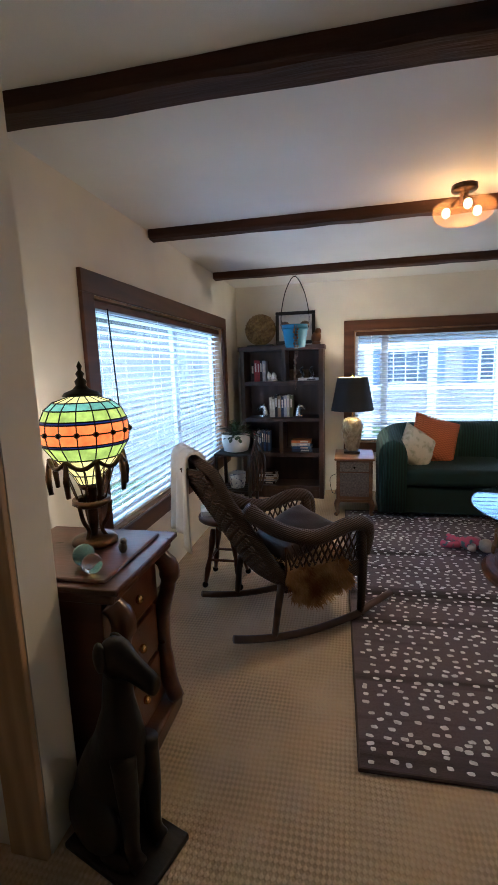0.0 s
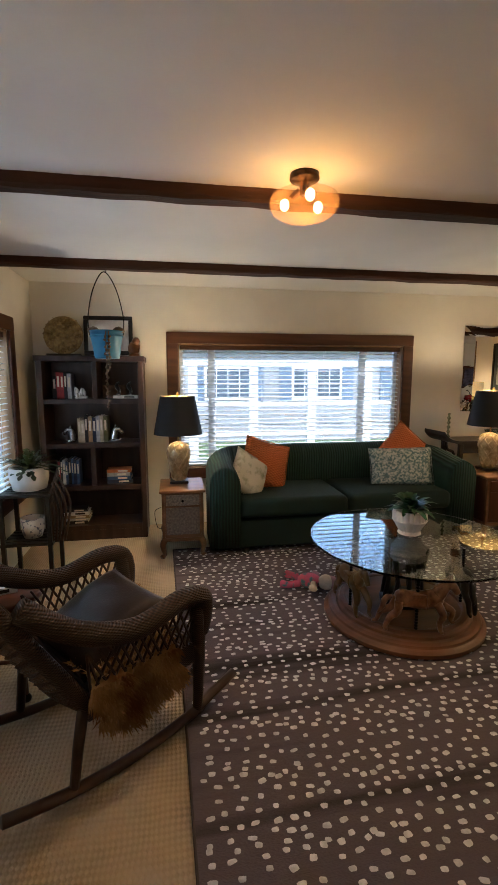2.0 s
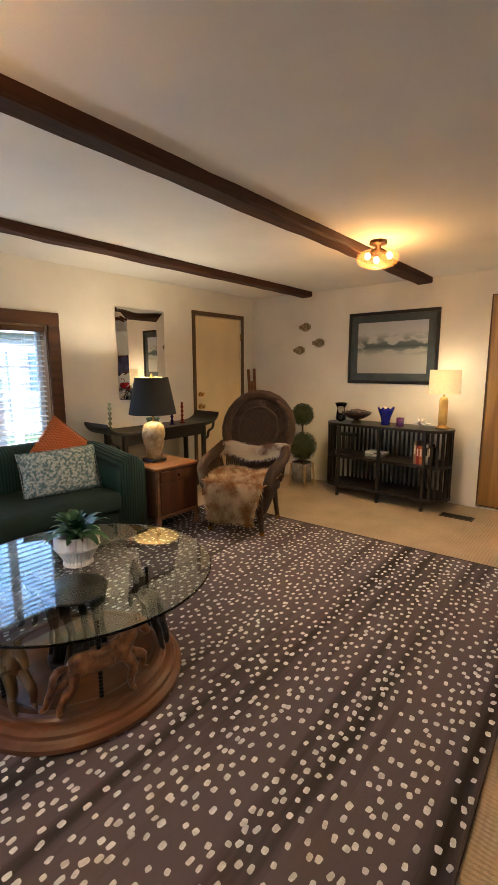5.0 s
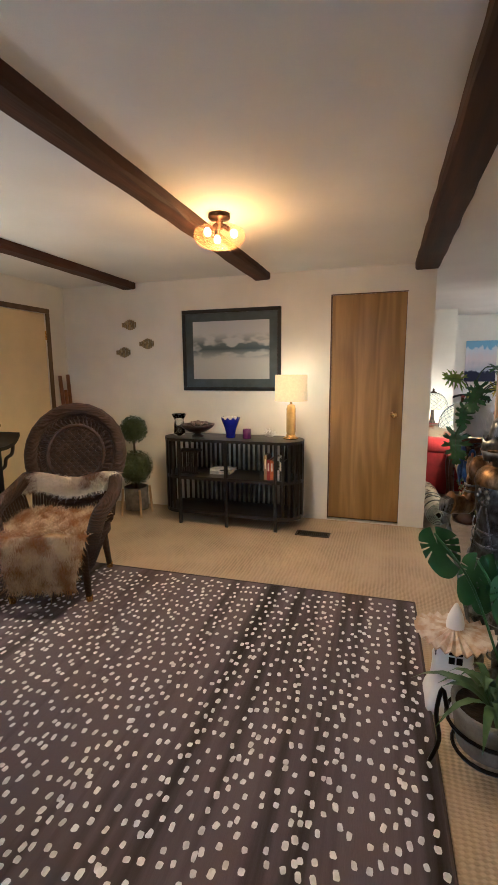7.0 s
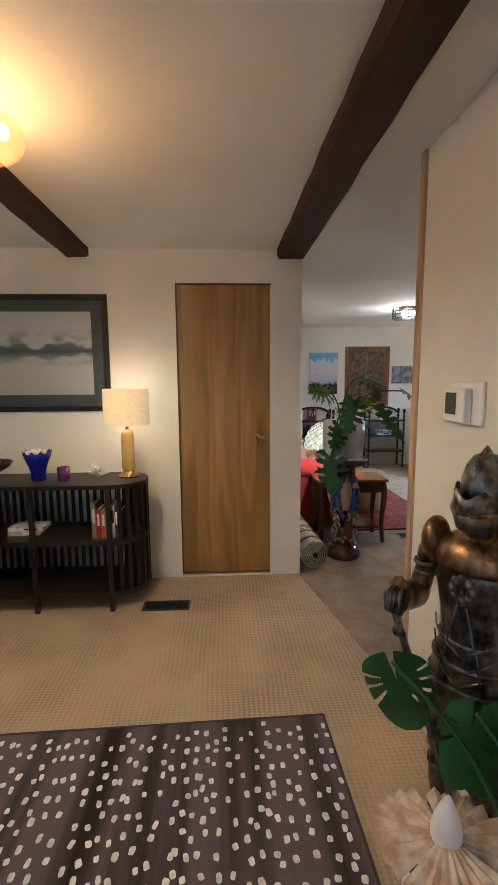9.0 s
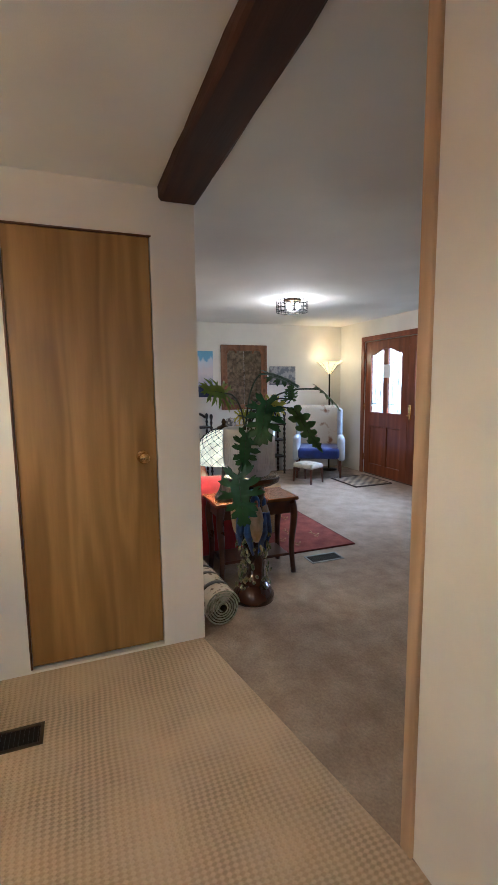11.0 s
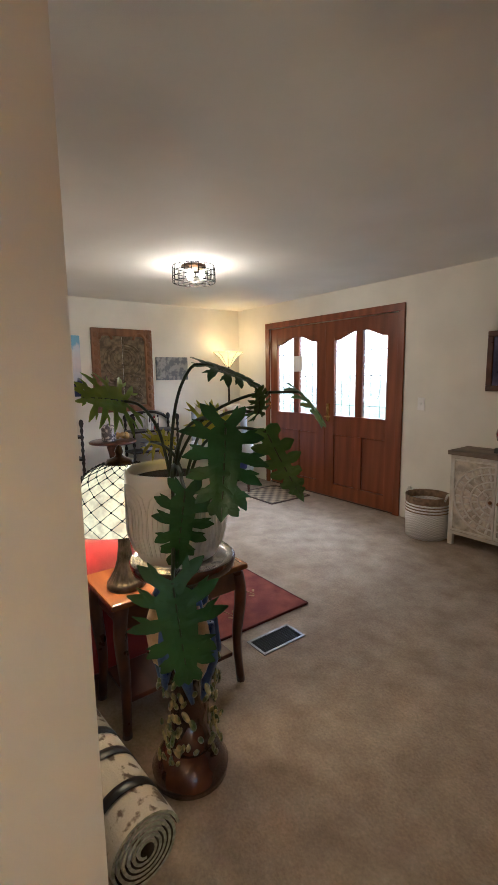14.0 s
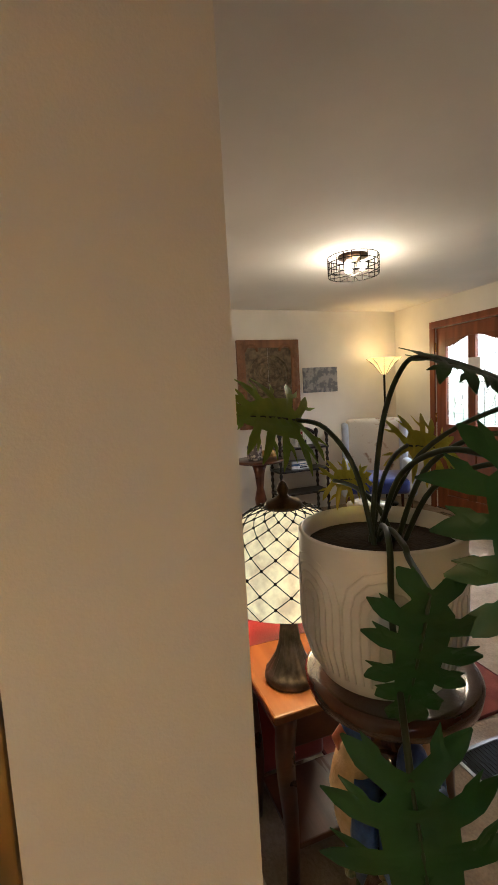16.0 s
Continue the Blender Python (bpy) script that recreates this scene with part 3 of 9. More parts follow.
def sofa(m, L=2.3, D=0.88, H=0.79):
    s = thing("sofa", m, "dark green ribbed curved sofa on the rug", "sofa")
    # curved shell: back and arms in one rounded sweep
    bm = bmesh.new()
    r = 0.42
    path = []
    for i in range(7):
        path.append((-L / 2 + 0.13, -D / 2 + 0.02 + (D / 2 - 0.02) * i / 7, 0))
    for i in range(11):
        a = math.pi - i * math.pi / 20
        path.append((-L / 2 + 0.13 + r - 0.0 + r * math.cos(a), r * math.sin(a) * 0.72, 0))
    right = [(-x, y, 0) for x, y, _ in reversed(path)]
    n_mid = 14
    xa, ya = path[-1][0], path[-1][1]
    path += [(xa + (right[0][0] - xa) * k / n_mid, ya, 0) for k in range(1, n_mid)] + right
    prof = []
    n = 14
    rings = []
    P = [Vector(p) for p in path]
    for i, p in enumerate(P):
        d = (P[min(i + 1, len(P) - 1)] - P[max(i - 1, 0)]).normalized()
        s_ = Vector((-d.y, d.x, 0))  # outward is left of the way from the left arm
        back = max(0, min(1, (p.y + D / 2) / (D * 0.75)))
        h = 0.70 + (H - 0.70) * back
        th = 0.24
        ring = []
        for dx, dz in ((-th / 2, 0.06), (-th / 2, h - 0.13)):
            ring.append(p + s_ * dx + Vector((0, 0, dz)))
        for k in range(1, 8):
            a = math.pi - math.pi * k / 8
            ring.append(p + s_ * (th / 2 * math.cos(a)) + Vector((0, 0, h - 0.13 + 0.13 * math.sin(a))))
        ring += [p + s_ * (th / 2) + Vector((0, 0, h - 0.13)), p + s_ * (th / 2) + Vector((0, 0, 0.06))]
        rings.append([bm.verts.new(v) for v in ring])
    for a, b in zip(rings, rings[1:]):
        for k in range(len(a)):
            q = (k + 1) % len(a)
            bm.faces.new((a[k], b[k], b[q], a[q]))
    bm.faces.new(rings[0])
    bm.faces.new(list(reversed(rings[-1])))
    bmesh.ops.recalc_face_normals(bm, faces=bm.faces)
    part("shell", bm, green_boucle, s, "rolled ribbed back and arms", True)
    # base
    part("base", box(-L / 2 + 0.2, L / 2 - 0.2, -D / 2 + 0.05, 0.2, 0.04, 0.3, 0.03, 3), green_seat, s)
    for x0, x1 in ((-L / 2 + 0.235, -0.004), (0.004, L / 2 - 0.235)):
        bm = box(x0, x1, -D / 2 + 0.0, 0.22, 0.3, 0.455, 0.05, 4)
        for v in bm.verts:
            if v.co.z > 0.4:
                v.co.z += 0.018 * math.cos((v.co.x - (x0 + x1) / 2) / (x1 - x0) * math.pi)
        part("seat_cushion", bm, green_seat, s, "plain velvet seat cushion", True)
    for sx in (-1, 1):
        for sy in (-1, 1):
            part("foot", turned([(0.03, 0.0), (0.035, 0.07)], 12, Matrix.Translation((sx * (L / 2 - 0.3), sy * 0.3 - 0.04, 0.0))), black_wood, s)
    return s


sofa(pose(1.75, 4.64, 0.012))
orange_knit = weave_mat("orange_knit", (0.38, 0.085, 0.018), (0.56, 0.16, 0.04), 0.9, 22, 45, 1.0, "XZ")
floral = mat("white_floral_cloth", (0.62, 0.58, 0.48), 0.85, var=0.2, scale=14, col2=(0.24, 0.26, 0.16), spread=(0.5, 0.72))
teal_cloth = mat("teal_brocade", (0.10, 0.17, 0.18), 0.85, var=0.4, scale=48, col2=(0.44, 0.48, 0.45), spread=(0.42, 0.58), bump=0.3)
cushion(pose(1.14, 4.66, 0.665, -20, 18, 12), 0.44, 0.42, 0.15, orange_knit, "rust orange knitted square pillow on the sofa", 1)
cushion(pose(0.96, 4.48, 0.61, -22, 32, 20), 0.36, 0.36, 0.14, floral, "off-white floral pillow on the sofa", 2)
cushion(pose(2.49, 4.74, 0.74, -16, 42, -10), 0.40, 0.40, 0.15, orange_knit, "rust orange knitted pillow standing on its corner", 3)
cushion(pose(2.37, 4.55, 0.62, -22, -2, -14), 0.56, 0.35, 0.15, teal_cloth, "teal and grey patterned oblong pillow", 4)


# coffee table with carved horses
def horse(m, material, label, parent):
    bm = bmesh.new()
    tube(bm, spline([(-0.15, 0, 0.205), (-0.1, 0, 0.21), (0, 0, 0.2), (0.1, 0, 0.215), (0.15, 0, 0.24)], 4), [0.03, 0.036, 0.042, 0.046, 0.047, 0.046, 0.044, 0.044, 0.045, 0.047, 0.048, 0.049, 0.05, 0.049, 0.047, 0.044, 0.036], 12, flat=1.25)
    tube(bm, spline([(0.13, 0, 0.24), (0.17, 0, 0.28), (0.2, 0, 0.31), (0.235, 0, 0.3), (0.27, 0, 0.255)], 4), [0.046, 0.043, 0.04, 0.038, 0.035, 0.033, 0.031, 0.03, 0.031, 0.03, 0.028, 0.026, 0.024, 0.022, 0.02, 0.019, 0.016], 10, flat=1.2)
    for pts in (([(0.12, 0.025, 0.2), (0.2, 0.03, 0.15), (0.25, 0.03, 0.12), (0.24, 0.03, 0.06), (0.27, 0.03, 0.045)]),
                ([(0.12, -0.025, 0.2), (0.17, -0.03, 0.12), (0.15, -0.03, 0.07), (0.16, -0.03, 0.01), (0.18, -0.03, 0.004)]),
                ([(-0.13, 0.025, 0.2), (-0.17, 0.03, 0.13), (-0.24, 0.03, 0.1), (-0.27, 0.03, 0.04), (-0.3, 0.03, 0.035)]),
                ([(-0.13, -0.025, 0.2), (-0.14, -0.03, 0.13), (-0.19, -0.03, 0.09), (-0.22, -0.03, 0.02), (-0.2, -0.03, 0.01)])):
        p = spline(pts, 3)
        tube(bm, p, [0.034 - 0.024 * i / (len(p) - 1) for i in range(len(p))], 8)
    tube(bm, spline([(-0.17, 0, 0.22), (-0.22, 0, 0.2), (-0.24, 0, 0.14), (-0.27, 0, 0.1)], 4), [0.012, 0.015, 0.018, 0.02, 0.021, 0.022, 0.021, 0.02, 0.018, 0.015, 0.011, 0.008, 0.005], 8)
    for i in range(9):
        a = i / 8
        blob(bm, (0.12 + 0.09 * a, 0.0, 0.285 + 0.055 * a), (0.018, 0.014, 0.026), 8, pose(0, 0, 0, 0, 30, 0))
    for sy in (-1, 1):
        blob(bm, (0.205, sy * 0.016, 0.345), (0.008, 0.006, 0.018), 6)
    bx(bm, -0.04, 0.05, -0.048, 0.048, 0.235, 0.252, 0.006)
    tube(bm, arc((0.06, 0, 0.205), 0.052, 0, 360, 16, "YZ", 0.06), 0.006, 5)
    for v in bm.verts:
        v.co += 0.003 * Vector((noise.noise(v.co * 60), noise.noise(v.co * 60 + Vector((5, 0, 0))), noise.noise(v.co * 60 + Vector((0, 9, 0)))))
    h = part("carved_horse", bm, material, parent, label, True)
    h.matrix_basis = m
    return h


ct = thing("coffee_table", pose(1.66, 3.16, 0.012), "round glass coffee table on carved carousel horses", "table")
base_wood = wood_mat("carousel_base_wood", (0.1, 0.035, 0.013), (0.22, 0.088, 0.034), 0.34, axis=0, freq=9)
part("base", turned([(0.44, 0.0), (0.455, 0.01), (0.455, 0.03), (0.44, 0.042), (0.43, 0.048), (0.425, 0.06), (0.405, 0.068), (0.385, 0.07), (0.38, 0.082), (0.37, 0.088), (0.362, 0.1), (0.345, 0.105), (0.33, 0.104), (0.32, 0.098), (0.0005, 0.098)], 96), base_wood, ct, "stepped round brown wooden base")
hw = mat("carved_chestnut", (0.14, 0.048, 0.018), 0.32, var=0.4, scale=18, col2=(0.4, 0.18, 0.07), bump=0.6, bscale=70)
hw2 = mat("carved_dark", (0.015, 0.012, 0.01), 0.4, var=0.4, scale=14, col2=(0.05, 0.04, 0.03))
hw3 = mat("carved_gilt", (0.16, 0.09, 0.03), 0.4, 0.3, var=0.4, scale=14, col2=(0.24, 0.13, 0.045))
for ang, mm, lb in ((-106, hw, "chestnut carved horse"), (-16, hw2, "black carved horse"), (74, hw2, "dark carved horse"), (184, hw3, "gilt carved horse")):
    a = radians(ang)
    hob = horse(pose(0.335 * math.cos(a), 0.335 * math.sin(a), 0.102, 0, 0, ang + 90) @ Matrix.Diagonal((0.74, 0.74, 0.82, 1)), mm, lb, ct)
    bm = bmesh.new()
    for i in range(20):
        blob(bm, (0, 0, 0.008 + i * 0.0195), (0.0135, 0.0135, 0.0115), 8)
    p = part("twisted_pole", bm, black_metal, hob, "black twisted pole", True)
bm = bmesh.new()
rng = random.Random(2)
for k in range(10):
    a = 2 * math.pi * k / 10
    tube(bm, [(0.11 * math.cos(a), 0.11 * math.sin(a), 0.1), (0.1 * math.cos(a + 0.2), 0.1 * math.sin(a + 0.2), 0.25), (0.12 * math.cos(a), 0.12 * math.sin(a), 0.4)], [0.02, 0.012, 0.018], 8)
lath(bm, [(0.13, 0.098), (0.13, 0.12), (0.115, 0.13)], 24)
lath(bm, [(0.12, 0.385), (0.14, 0.4), (0.14, 0.415)], 24)
part("centre_column", bm, hw2, ct, "dark openwork centre column", True)
gl = part("glass_top", turned([(0.0005, 0.416), (0.615, 0.416), (0.62, 0.42), (0.62, 0.425), (0.615, 0.429), (0.0005, 0.429)], 96, Matrix.Translation((0.12, 0.14, 0))), table_glass, ct, "thick clear round glass top", True)
for p in gl.data.polygons:
    p.use_smooth = abs(p.normal.z) < 0.9


def blade(bm, pts, widths, fold=0.15, up=Vector((0, 0, 1))):
    """A leaf blade along pts with a fold along its middle."""
    pts = [Vector(p) for p in pts]
    rows = []
    for i, p in enumerate(pts):
        d = (pts[min(i + 1, len(pts) - 1)] - pts[max(i - 1, 0)]).normalized()
        s = d.cross(up)
        s = s.normalized() if s.length > 1e-4 else Vector((1, 0, 0))
        u = s.cross(d)
        w = widths[i]
        rows.append([bm.verts.new(p - s * w + u * w * fold), bm.verts.new(p), bm.verts.new(p + s * w + u * w * fold)])
    for a, b in zip(rows, rows[1:]):
        bm.faces.new((a[0], a[1], b[1], b[0]))
        bm.faces.new((a[1], a[2], b[2], b[1]))


def leafy(bm, c, n, length, width, rng, lift=(0.2, 1.2), droop=0.5):
    for i in range(n):
        a = rng.uniform(0, 2 * math.pi)
        L = length * rng.uniform(0.6, 1.15)
        el = rng.uniform(*lift)
        pts = []
        for k in range(6):
            t_ = k / 5
            rr = L * t_ * math.cos(el)
            pts.append((c[0] + rr * math.cos(a), c[1] + rr * math.sin(a), c[2] + L * t_ * math.sin(el) - droop * L * t_ * t_))
        w = width * rng.uniform(0.7, 1.2)
        blade(bm, pts, [w * k for k in (0.25, 0.75, 1.0, 0.85, 0.5, 0.03)])


def fluted_pot(prof, n, depth, seg=72):
    bm = bmesh.new()
    rings = []
    for r, z, f in prof:
        rings.append([bm.verts.new(((r - f * depth * (0.5 + 0.5 * math.cos(n * 2 * math.pi * i / seg))) * math.cos(2 * math.pi * i / seg), (r - f * depth * (0.5 + 0.5 * math.cos(n * 2 * math.pi * i / seg))) * math.sin(2 * math.pi * i / seg), z)) for i in range(seg)])
    for a, b in zip(rings, rings[1:]):
        for i in range(seg):
            bm.faces.new((a[i], a[(i + 1) % seg], b[(i + 1) % seg], b[i]))
    bm.faces.new(list(reversed(rings[0])))
    bm.faces.new(rings[-1])
    return bm


pp = thing("potted_plant", pose(1.80, 3.36, 0.442) @ Matrix.Diagonal((1.1, 1.1, 1.22, 1)), "small leafy plant in a fluted white pot on glass", "plant")
part("pot", fluted_pot([(0.06, 0, 0), (0.065, 0.004, 0), (0.062, 0.02, 1), (0.088, 0.06, 1), (0.098, 0.075, 0), (0.098, 0.08, 1), (0.098, 0.125, 1), (0.1, 0.13, 0), (0.092, 0.13, 0), (0.088, 0.115, 0)], 24, 0.006), ceramic, pp, "white fluted pot")
part("soil", turned([(0.087, 0.112), (0.001, 0.118)], 20), soil, pp)
bm = bmesh.new()
leafy(bm, (0, 0, 0.11), 60, 0.2, 0.022, random.Random(5), (0.55, 1.4), 0.5)
part("foliage", bm, leaf_dark, pp, "glossy green leaves", True)


# bookcase with its books
def bookcase(m):
    b = thing("bookcase", m, "tall dark espresso wood bookcase, half filled", "bookcase")
    w, dp, H = 0.86, 0.32, 1.6
    part("side_panel", box(0, 0.045, 0, dp, 0, H - 0.045, 0.003), espresso, b)
    part("side_panel", box(w - 0.045, w, 0, dp, 0, H - 0.045, 0.003), espresso, b)
    part("top_panel", box(-0.015, w + 0.015, -0.012, dp, H - 0.045, H, 0.004), espresso, b)
    part("back_panel", box(0.045, w - 0.045, dp - 0.012, dp, 0.0, H - 0.045), espresso, b)
    part("plinth", box(0.045, w - 0.045, 0.006, 0.03, 0, 0.09, 0.002), espresso, b)
    for z in (0.09, 0.45, 0.82, 1.2):
        part("shelf_board", box(0.045, w - 0.045, 0.004, dp - 0.012, z, z + 0.04, 0.003), espresso, b)
    for z0, z1, x in ((0.49, 0.82, 0.40), (1.24, 1.555, 0.44)):
        part("divider", box(x, x + 0.04, 0.006, dp - 0.012, z0, z1, 0.003), espresso, b)
    return b


BC = (-0.765, 4.81)
bookcase(pose(BC[0], BC[1], 0))
BOOKC = [mat("book_cloth_%s" % n, c, 0.7, var=0.2, scale=25) for n, c in (("red", (0.3, 0.03, 0.03)), ("black", (0.015, 0.015, 0.018)), ("grey", (0.4, 0.4, 0.42)), ("cream", (0.55, 0.48, 0.34)), ("blue", (0.04, 0.09, 0.2)), ("tan", (0.3, 0.2, 0.11)), ("navy", (0.02, 0.03, 0.07)), ("olive", (0.14, 0.14, 0.06)), ("orange", (0.5, 0.14, 0.03)), ("white", (0.7, 0.69, 0.66)), ("purple", (0.13, 0.06, 0.2)))]
BK = {n: i for i, n in enumerate(("red", "black", "grey", "cream", "blue", "tan", "navy", "olive", "orange", "white", "purple"))}
paper = mat("book_pages", (0.7, 0.64, 0.52), 0.85, var=0.1, scale=60)


def book(m, w, h, d, col, label=""):
    """A closed book, spine towards -y, standing up: w thick, h high, d deep."""
    b = thing("book", m, label or "closed hardback book with a %s cover" % col, "book", "books")
    bm = bmesh.new()
    bx(bm, 0, 0.003, 0, d, 0, h)
    bx(bm, w - 0.003, w, 0, d, 0, h)
    bx(bm, 0.003, w - 0.003, 0, 0.004, 0, h)
    part("cover", bm, BOOKC[BK[col]], b)
    part("pages", box(0.003, w - 0.003, 0.004, d - 0.005, 0.004, h - 0.004), paper, b)
    if h > 0.15:
        part("spine_title", box(w * 0.25, w * 0.75, -0.0006, 0.0004, h * 0.45, h * 0.85), paper if col != "white" else BOOKC[1], b, "pale title bar")
    return b


def book_row(x, y, z, cols, hs=(0.19, 0.24), ws=(0.018, 0.034), seed=1, yaw=0, lean=0):
    rng = random.Random(seed)
    M = pose(x, y, z, 0, 0, yaw)
    u = 0
    for c in cols:
        w = rng.uniform(*ws)
        book(M @ pose(u, rng.uniform(0, 0.02), 0, 0, lean if c == cols[-1] else 0, 0), w, rng.uniform(*hs), rng.uniform(0.13, 0.16), c)
        u += w + 0.0015


def book_pile(x, y, z, cols, yaw=0, seed=1):
    rng = random.Random(seed)
    for c in cols:
        w = rng.uniform(0.022, 0.035)
        d = rng.uniform(0.13, 0.15)
        book(pose(x, y, z, 0, 90, yaw + rng.uniform(-4, 4)) @ pose(-w, 0, -0.1), w, rng.uniform(0.19, 0.22), d, c, "hardback book lying in a pile, %s cover" % c)
        z += w


X0, Y0 = BC
book_row(X0 + 0.1, Y0 + 0.07, 1.241, ["black", "red", "red", "black", "grey"], seed=2)
book_row(X0 + 0.29, Y0 + 0.07, 0.861, ["cream", "cream", "black", "tan", "navy", "grey", "cream", "olive"], ws=(0.022, 0.036), seed=3)
book_row(X0 + 0.11, Y0 + 0.07, 0.491, ["red", "black", "grey", "blue", "black", "blue", "navy", "blue"], ws=(0.016, 0.026), seed=4)
book_pile(X0 + 0.62, Y0 + 0.06, 0.491, ["navy", "blue", "grey", "orange"], seed=5)
book_pile(X0 + 0.24, Y0 + 0.06, 0.131, ["black", "grey", "tan", "white", "black"], seed=6)
silver = mat("silver_figurine", (0.6, 0.6, 0.62), 0.25, 0.9, var=0.3, scale=30)


def horse_bust(m):
    """Bookend in the form of a horse's head."""
    bm = bmesh.new()
    bx(bm, -0.035, 0.035, -0.03, 0.03, 0, 0.018, 0.004)
    tube(bm, spline([(-0.015, 0, 0.015), (-0.01, 0, 0.06), (0.0, 0, 0.1), (0.03, 0, 0.105), (0.06, 0, 0.07)], 4), [0.034, 0.034, 0.033, 0.032, 0.031, 0.03, 0.028, 0.026, 0.025, 0.025, 0.024, 0.023, 0.022, 0.02, 0.018, 0.016, 0.014], 10)
    for s in (-1, 1):
        blob(bm, (0.0, s * 0.012, 0.13), (0.006, 0.005, 0.016), 6)
    ob = part("horse_bookend", bm, silver, smooth=True)
    ob.matrix_basis = m
    return tagged(ob, "silver horse head bookend on the bookcase", "bookend", "horse bookends")


horse_bust(pose(X0 + 0.22, Y0 + 0.13, 0.861, 0, 0, 180))
horse_bust(pose(X0 + 0.6, Y0 + 0.13, 0.861))
bm = bmesh.new()
rng = random.Random(9)
for i in range(14):
    blob(bm, (rng.uniform(-0.045, 0.045), rng.uniform(-0.03, 0.03), 0.02 + rng.uniform(0, 0.07)), (0.012, 0.012, rng.uniform(0.015, 0.035)), 6)
bx(bm, -0.05, 0.05, -0.03, 0.03, 0, 0.02, 0.004)
ob = part("coral_ornament", bm, ceramic, smooth=True)
ob.matrix_basis = pose(X0 + 0.33, Y0 + 0.1, 1.241)
tagged(ob, "small white castle-like ornament on the shelf", "ornament")
ob = part("keepsake_box", box(-0.1, 0.1, -0.03, 0.03, 0, 0.115, 0.004), mat("old_plank", (0.12, 0.07, 0.04), 0.7, var=0.4, scale=20))
ob.matrix_basis = pose(X0 + 0.6, Y0 + 0.17, 1.241)
tagged(ob, "small weathered wooden box on the shelf", "box")
for dx in (0.64, 0.74):
    bm = bmesh.new()
    tube(bm, spline([(0, 0, 0), (0.01, 0, 0.04), (-0.012, 0, 0.09), (0.012, 0, 0.12)], 4), [0.022, 0.02, 0.016, 0.012, 0.012, 0.014, 0.016, 0.016, 0.014, 0.012, 0.011, 0.009, 0.006], 8)
    ob = part("bird_figurine", bm, mat("black_white_glaze", (0.015, 0.015, 0.018), 0.3, var=0.5, scale=16, col2=(0.6, 0.6, 0.58), spread=(0.5, 0.56)), smooth=True)
    ob.matrix_basis = pose(X0 + dx, Y0 + 0.08, 1.262)
    tagged(ob, "small black and white figurine on a book", "figurine")
book_pile(X0 + 0.7, Y0 + 0.05, 1.241, ["white"], seed=8)
# on top of the bookcase
bm = bmesh.new()
rng = random.Random(12)
lath(bm, [(0.155, -0.012), (0.165, 0), (0.155, 0.012)], 48, pose(0, 0, 0.165, 90, 0, 0))
for i in range(330):
    a, r = rng.uniform(0, 6.28), 0.155 * math.sqrt(rng.uniform(0.0, 1))
    x, z = r * math.cos(a), 0.165 + r * math.sin(a)
    if (x - 0.05) ** 2 + (z - 0.11) ** 2 < 0.0012 or (x - 0.0) ** 2 + (z - 0.2) ** 2 < 0.0008:
        continue
    an = rng.uniform(0, 3.14)
    l = rng.uniform(0.008, 0.02)
    tube(bm, [(x - l * math.cos(an), -0.012, z - l * math.sin(an)), (x, -0.017, z), (x + l * math.cos(an), -0.012, z + l * math.sin(an))], 0.0045, 5)
disc = thing("carved_disc", pose(-0.575, 5.0, 1.617, -6), "round lattice disc of golden twigs on the bookcase", "ornament")
part("lattice", bm, mat("golden_twig", (0.2, 0.12, 0.03), 0.5, var=0.5, scale=30, col2=(0.5, 0.36, 0.13)), disc, smooth=True)
part("stand", box(-0.14, 0.14, -0.03, 0.04, -0.017, 0.004, 0.003), black_wood, disc, "black wooden foot")


def picture(m, w, h, frame_w, frame_mat, art_mat, label, mount=0.0, mount_mat=None, depth=0.025, name="framed_picture", glass=False):
    """A framed picture in the x-z plane, facing -y, centred."""
    p = thing(name, m, label, "picture")
    f = frame_w
    for nm, a in (("frame_rail", (-w / 2, w / 2, h / 2 - f, h / 2)), ("frame_rail", (-w / 2, w / 2, -h / 2, -h / 2 + f)), ("frame_stile", (-w / 2, -w / 2 + f, -h / 2 + f, h / 2 - f)), ("frame_stile", (w / 2 - f, w / 2, -h / 2 + f, h / 2 - f))):
        part(nm, box(a[0], a[1], -depth, 0, a[2], a[3], min(0.005, f / 4)), frame_mat, p)
    if mount:
        part("mount", box(-w / 2 + f, w / 2 - f, -depth * 0.5, -0.001, -h / 2 + f, h / 2 - f), mount_mat, p, "dark mount board")
    part("artwork", box(-w / 2 + f + mount, w / 2 - f - mount, -depth * 0.5 - 0.002, -0.002, -h / 2 + f + mount, h / 2 - f - mount), art_mat, p)
    return p


black_frame = mat("black_frame", (0.012, 0.011, 0.011), 0.35, var=0.2, scale=15)
picture(pose(-0.21, 5.1, 1.79, -4), 0.42, 0.34, 0.035, black_frame, mat("pale_print", (0.65, 0.63, 0.6), 0.6, var=0.3, scale=9, col2=(0.35, 0.33, 0.32), spread=(0.55, 0.75)), "pale print in a black frame on the bookcase")
bm = bmesh.new()
blob(bm, (0, 0, 0.07), (0.05, 0.04, 0.06), 12, None, 0.2)
blob(bm, (0.02, -0.01, 0.13), (0.035, 0.03, 0.035), 10, None, 0.2)
lath(bm, [(0.04, 0), (0.045, 0.02), (0.03, 0.03)], 16)
ob = part("wooden_ornament", bm, honey, smooth=True)
ob.matrix_basis = pose(0.02, 4.92, 1.6)
tagged(ob, "small carved brown wooden ornament on the bookcase", "ornament")

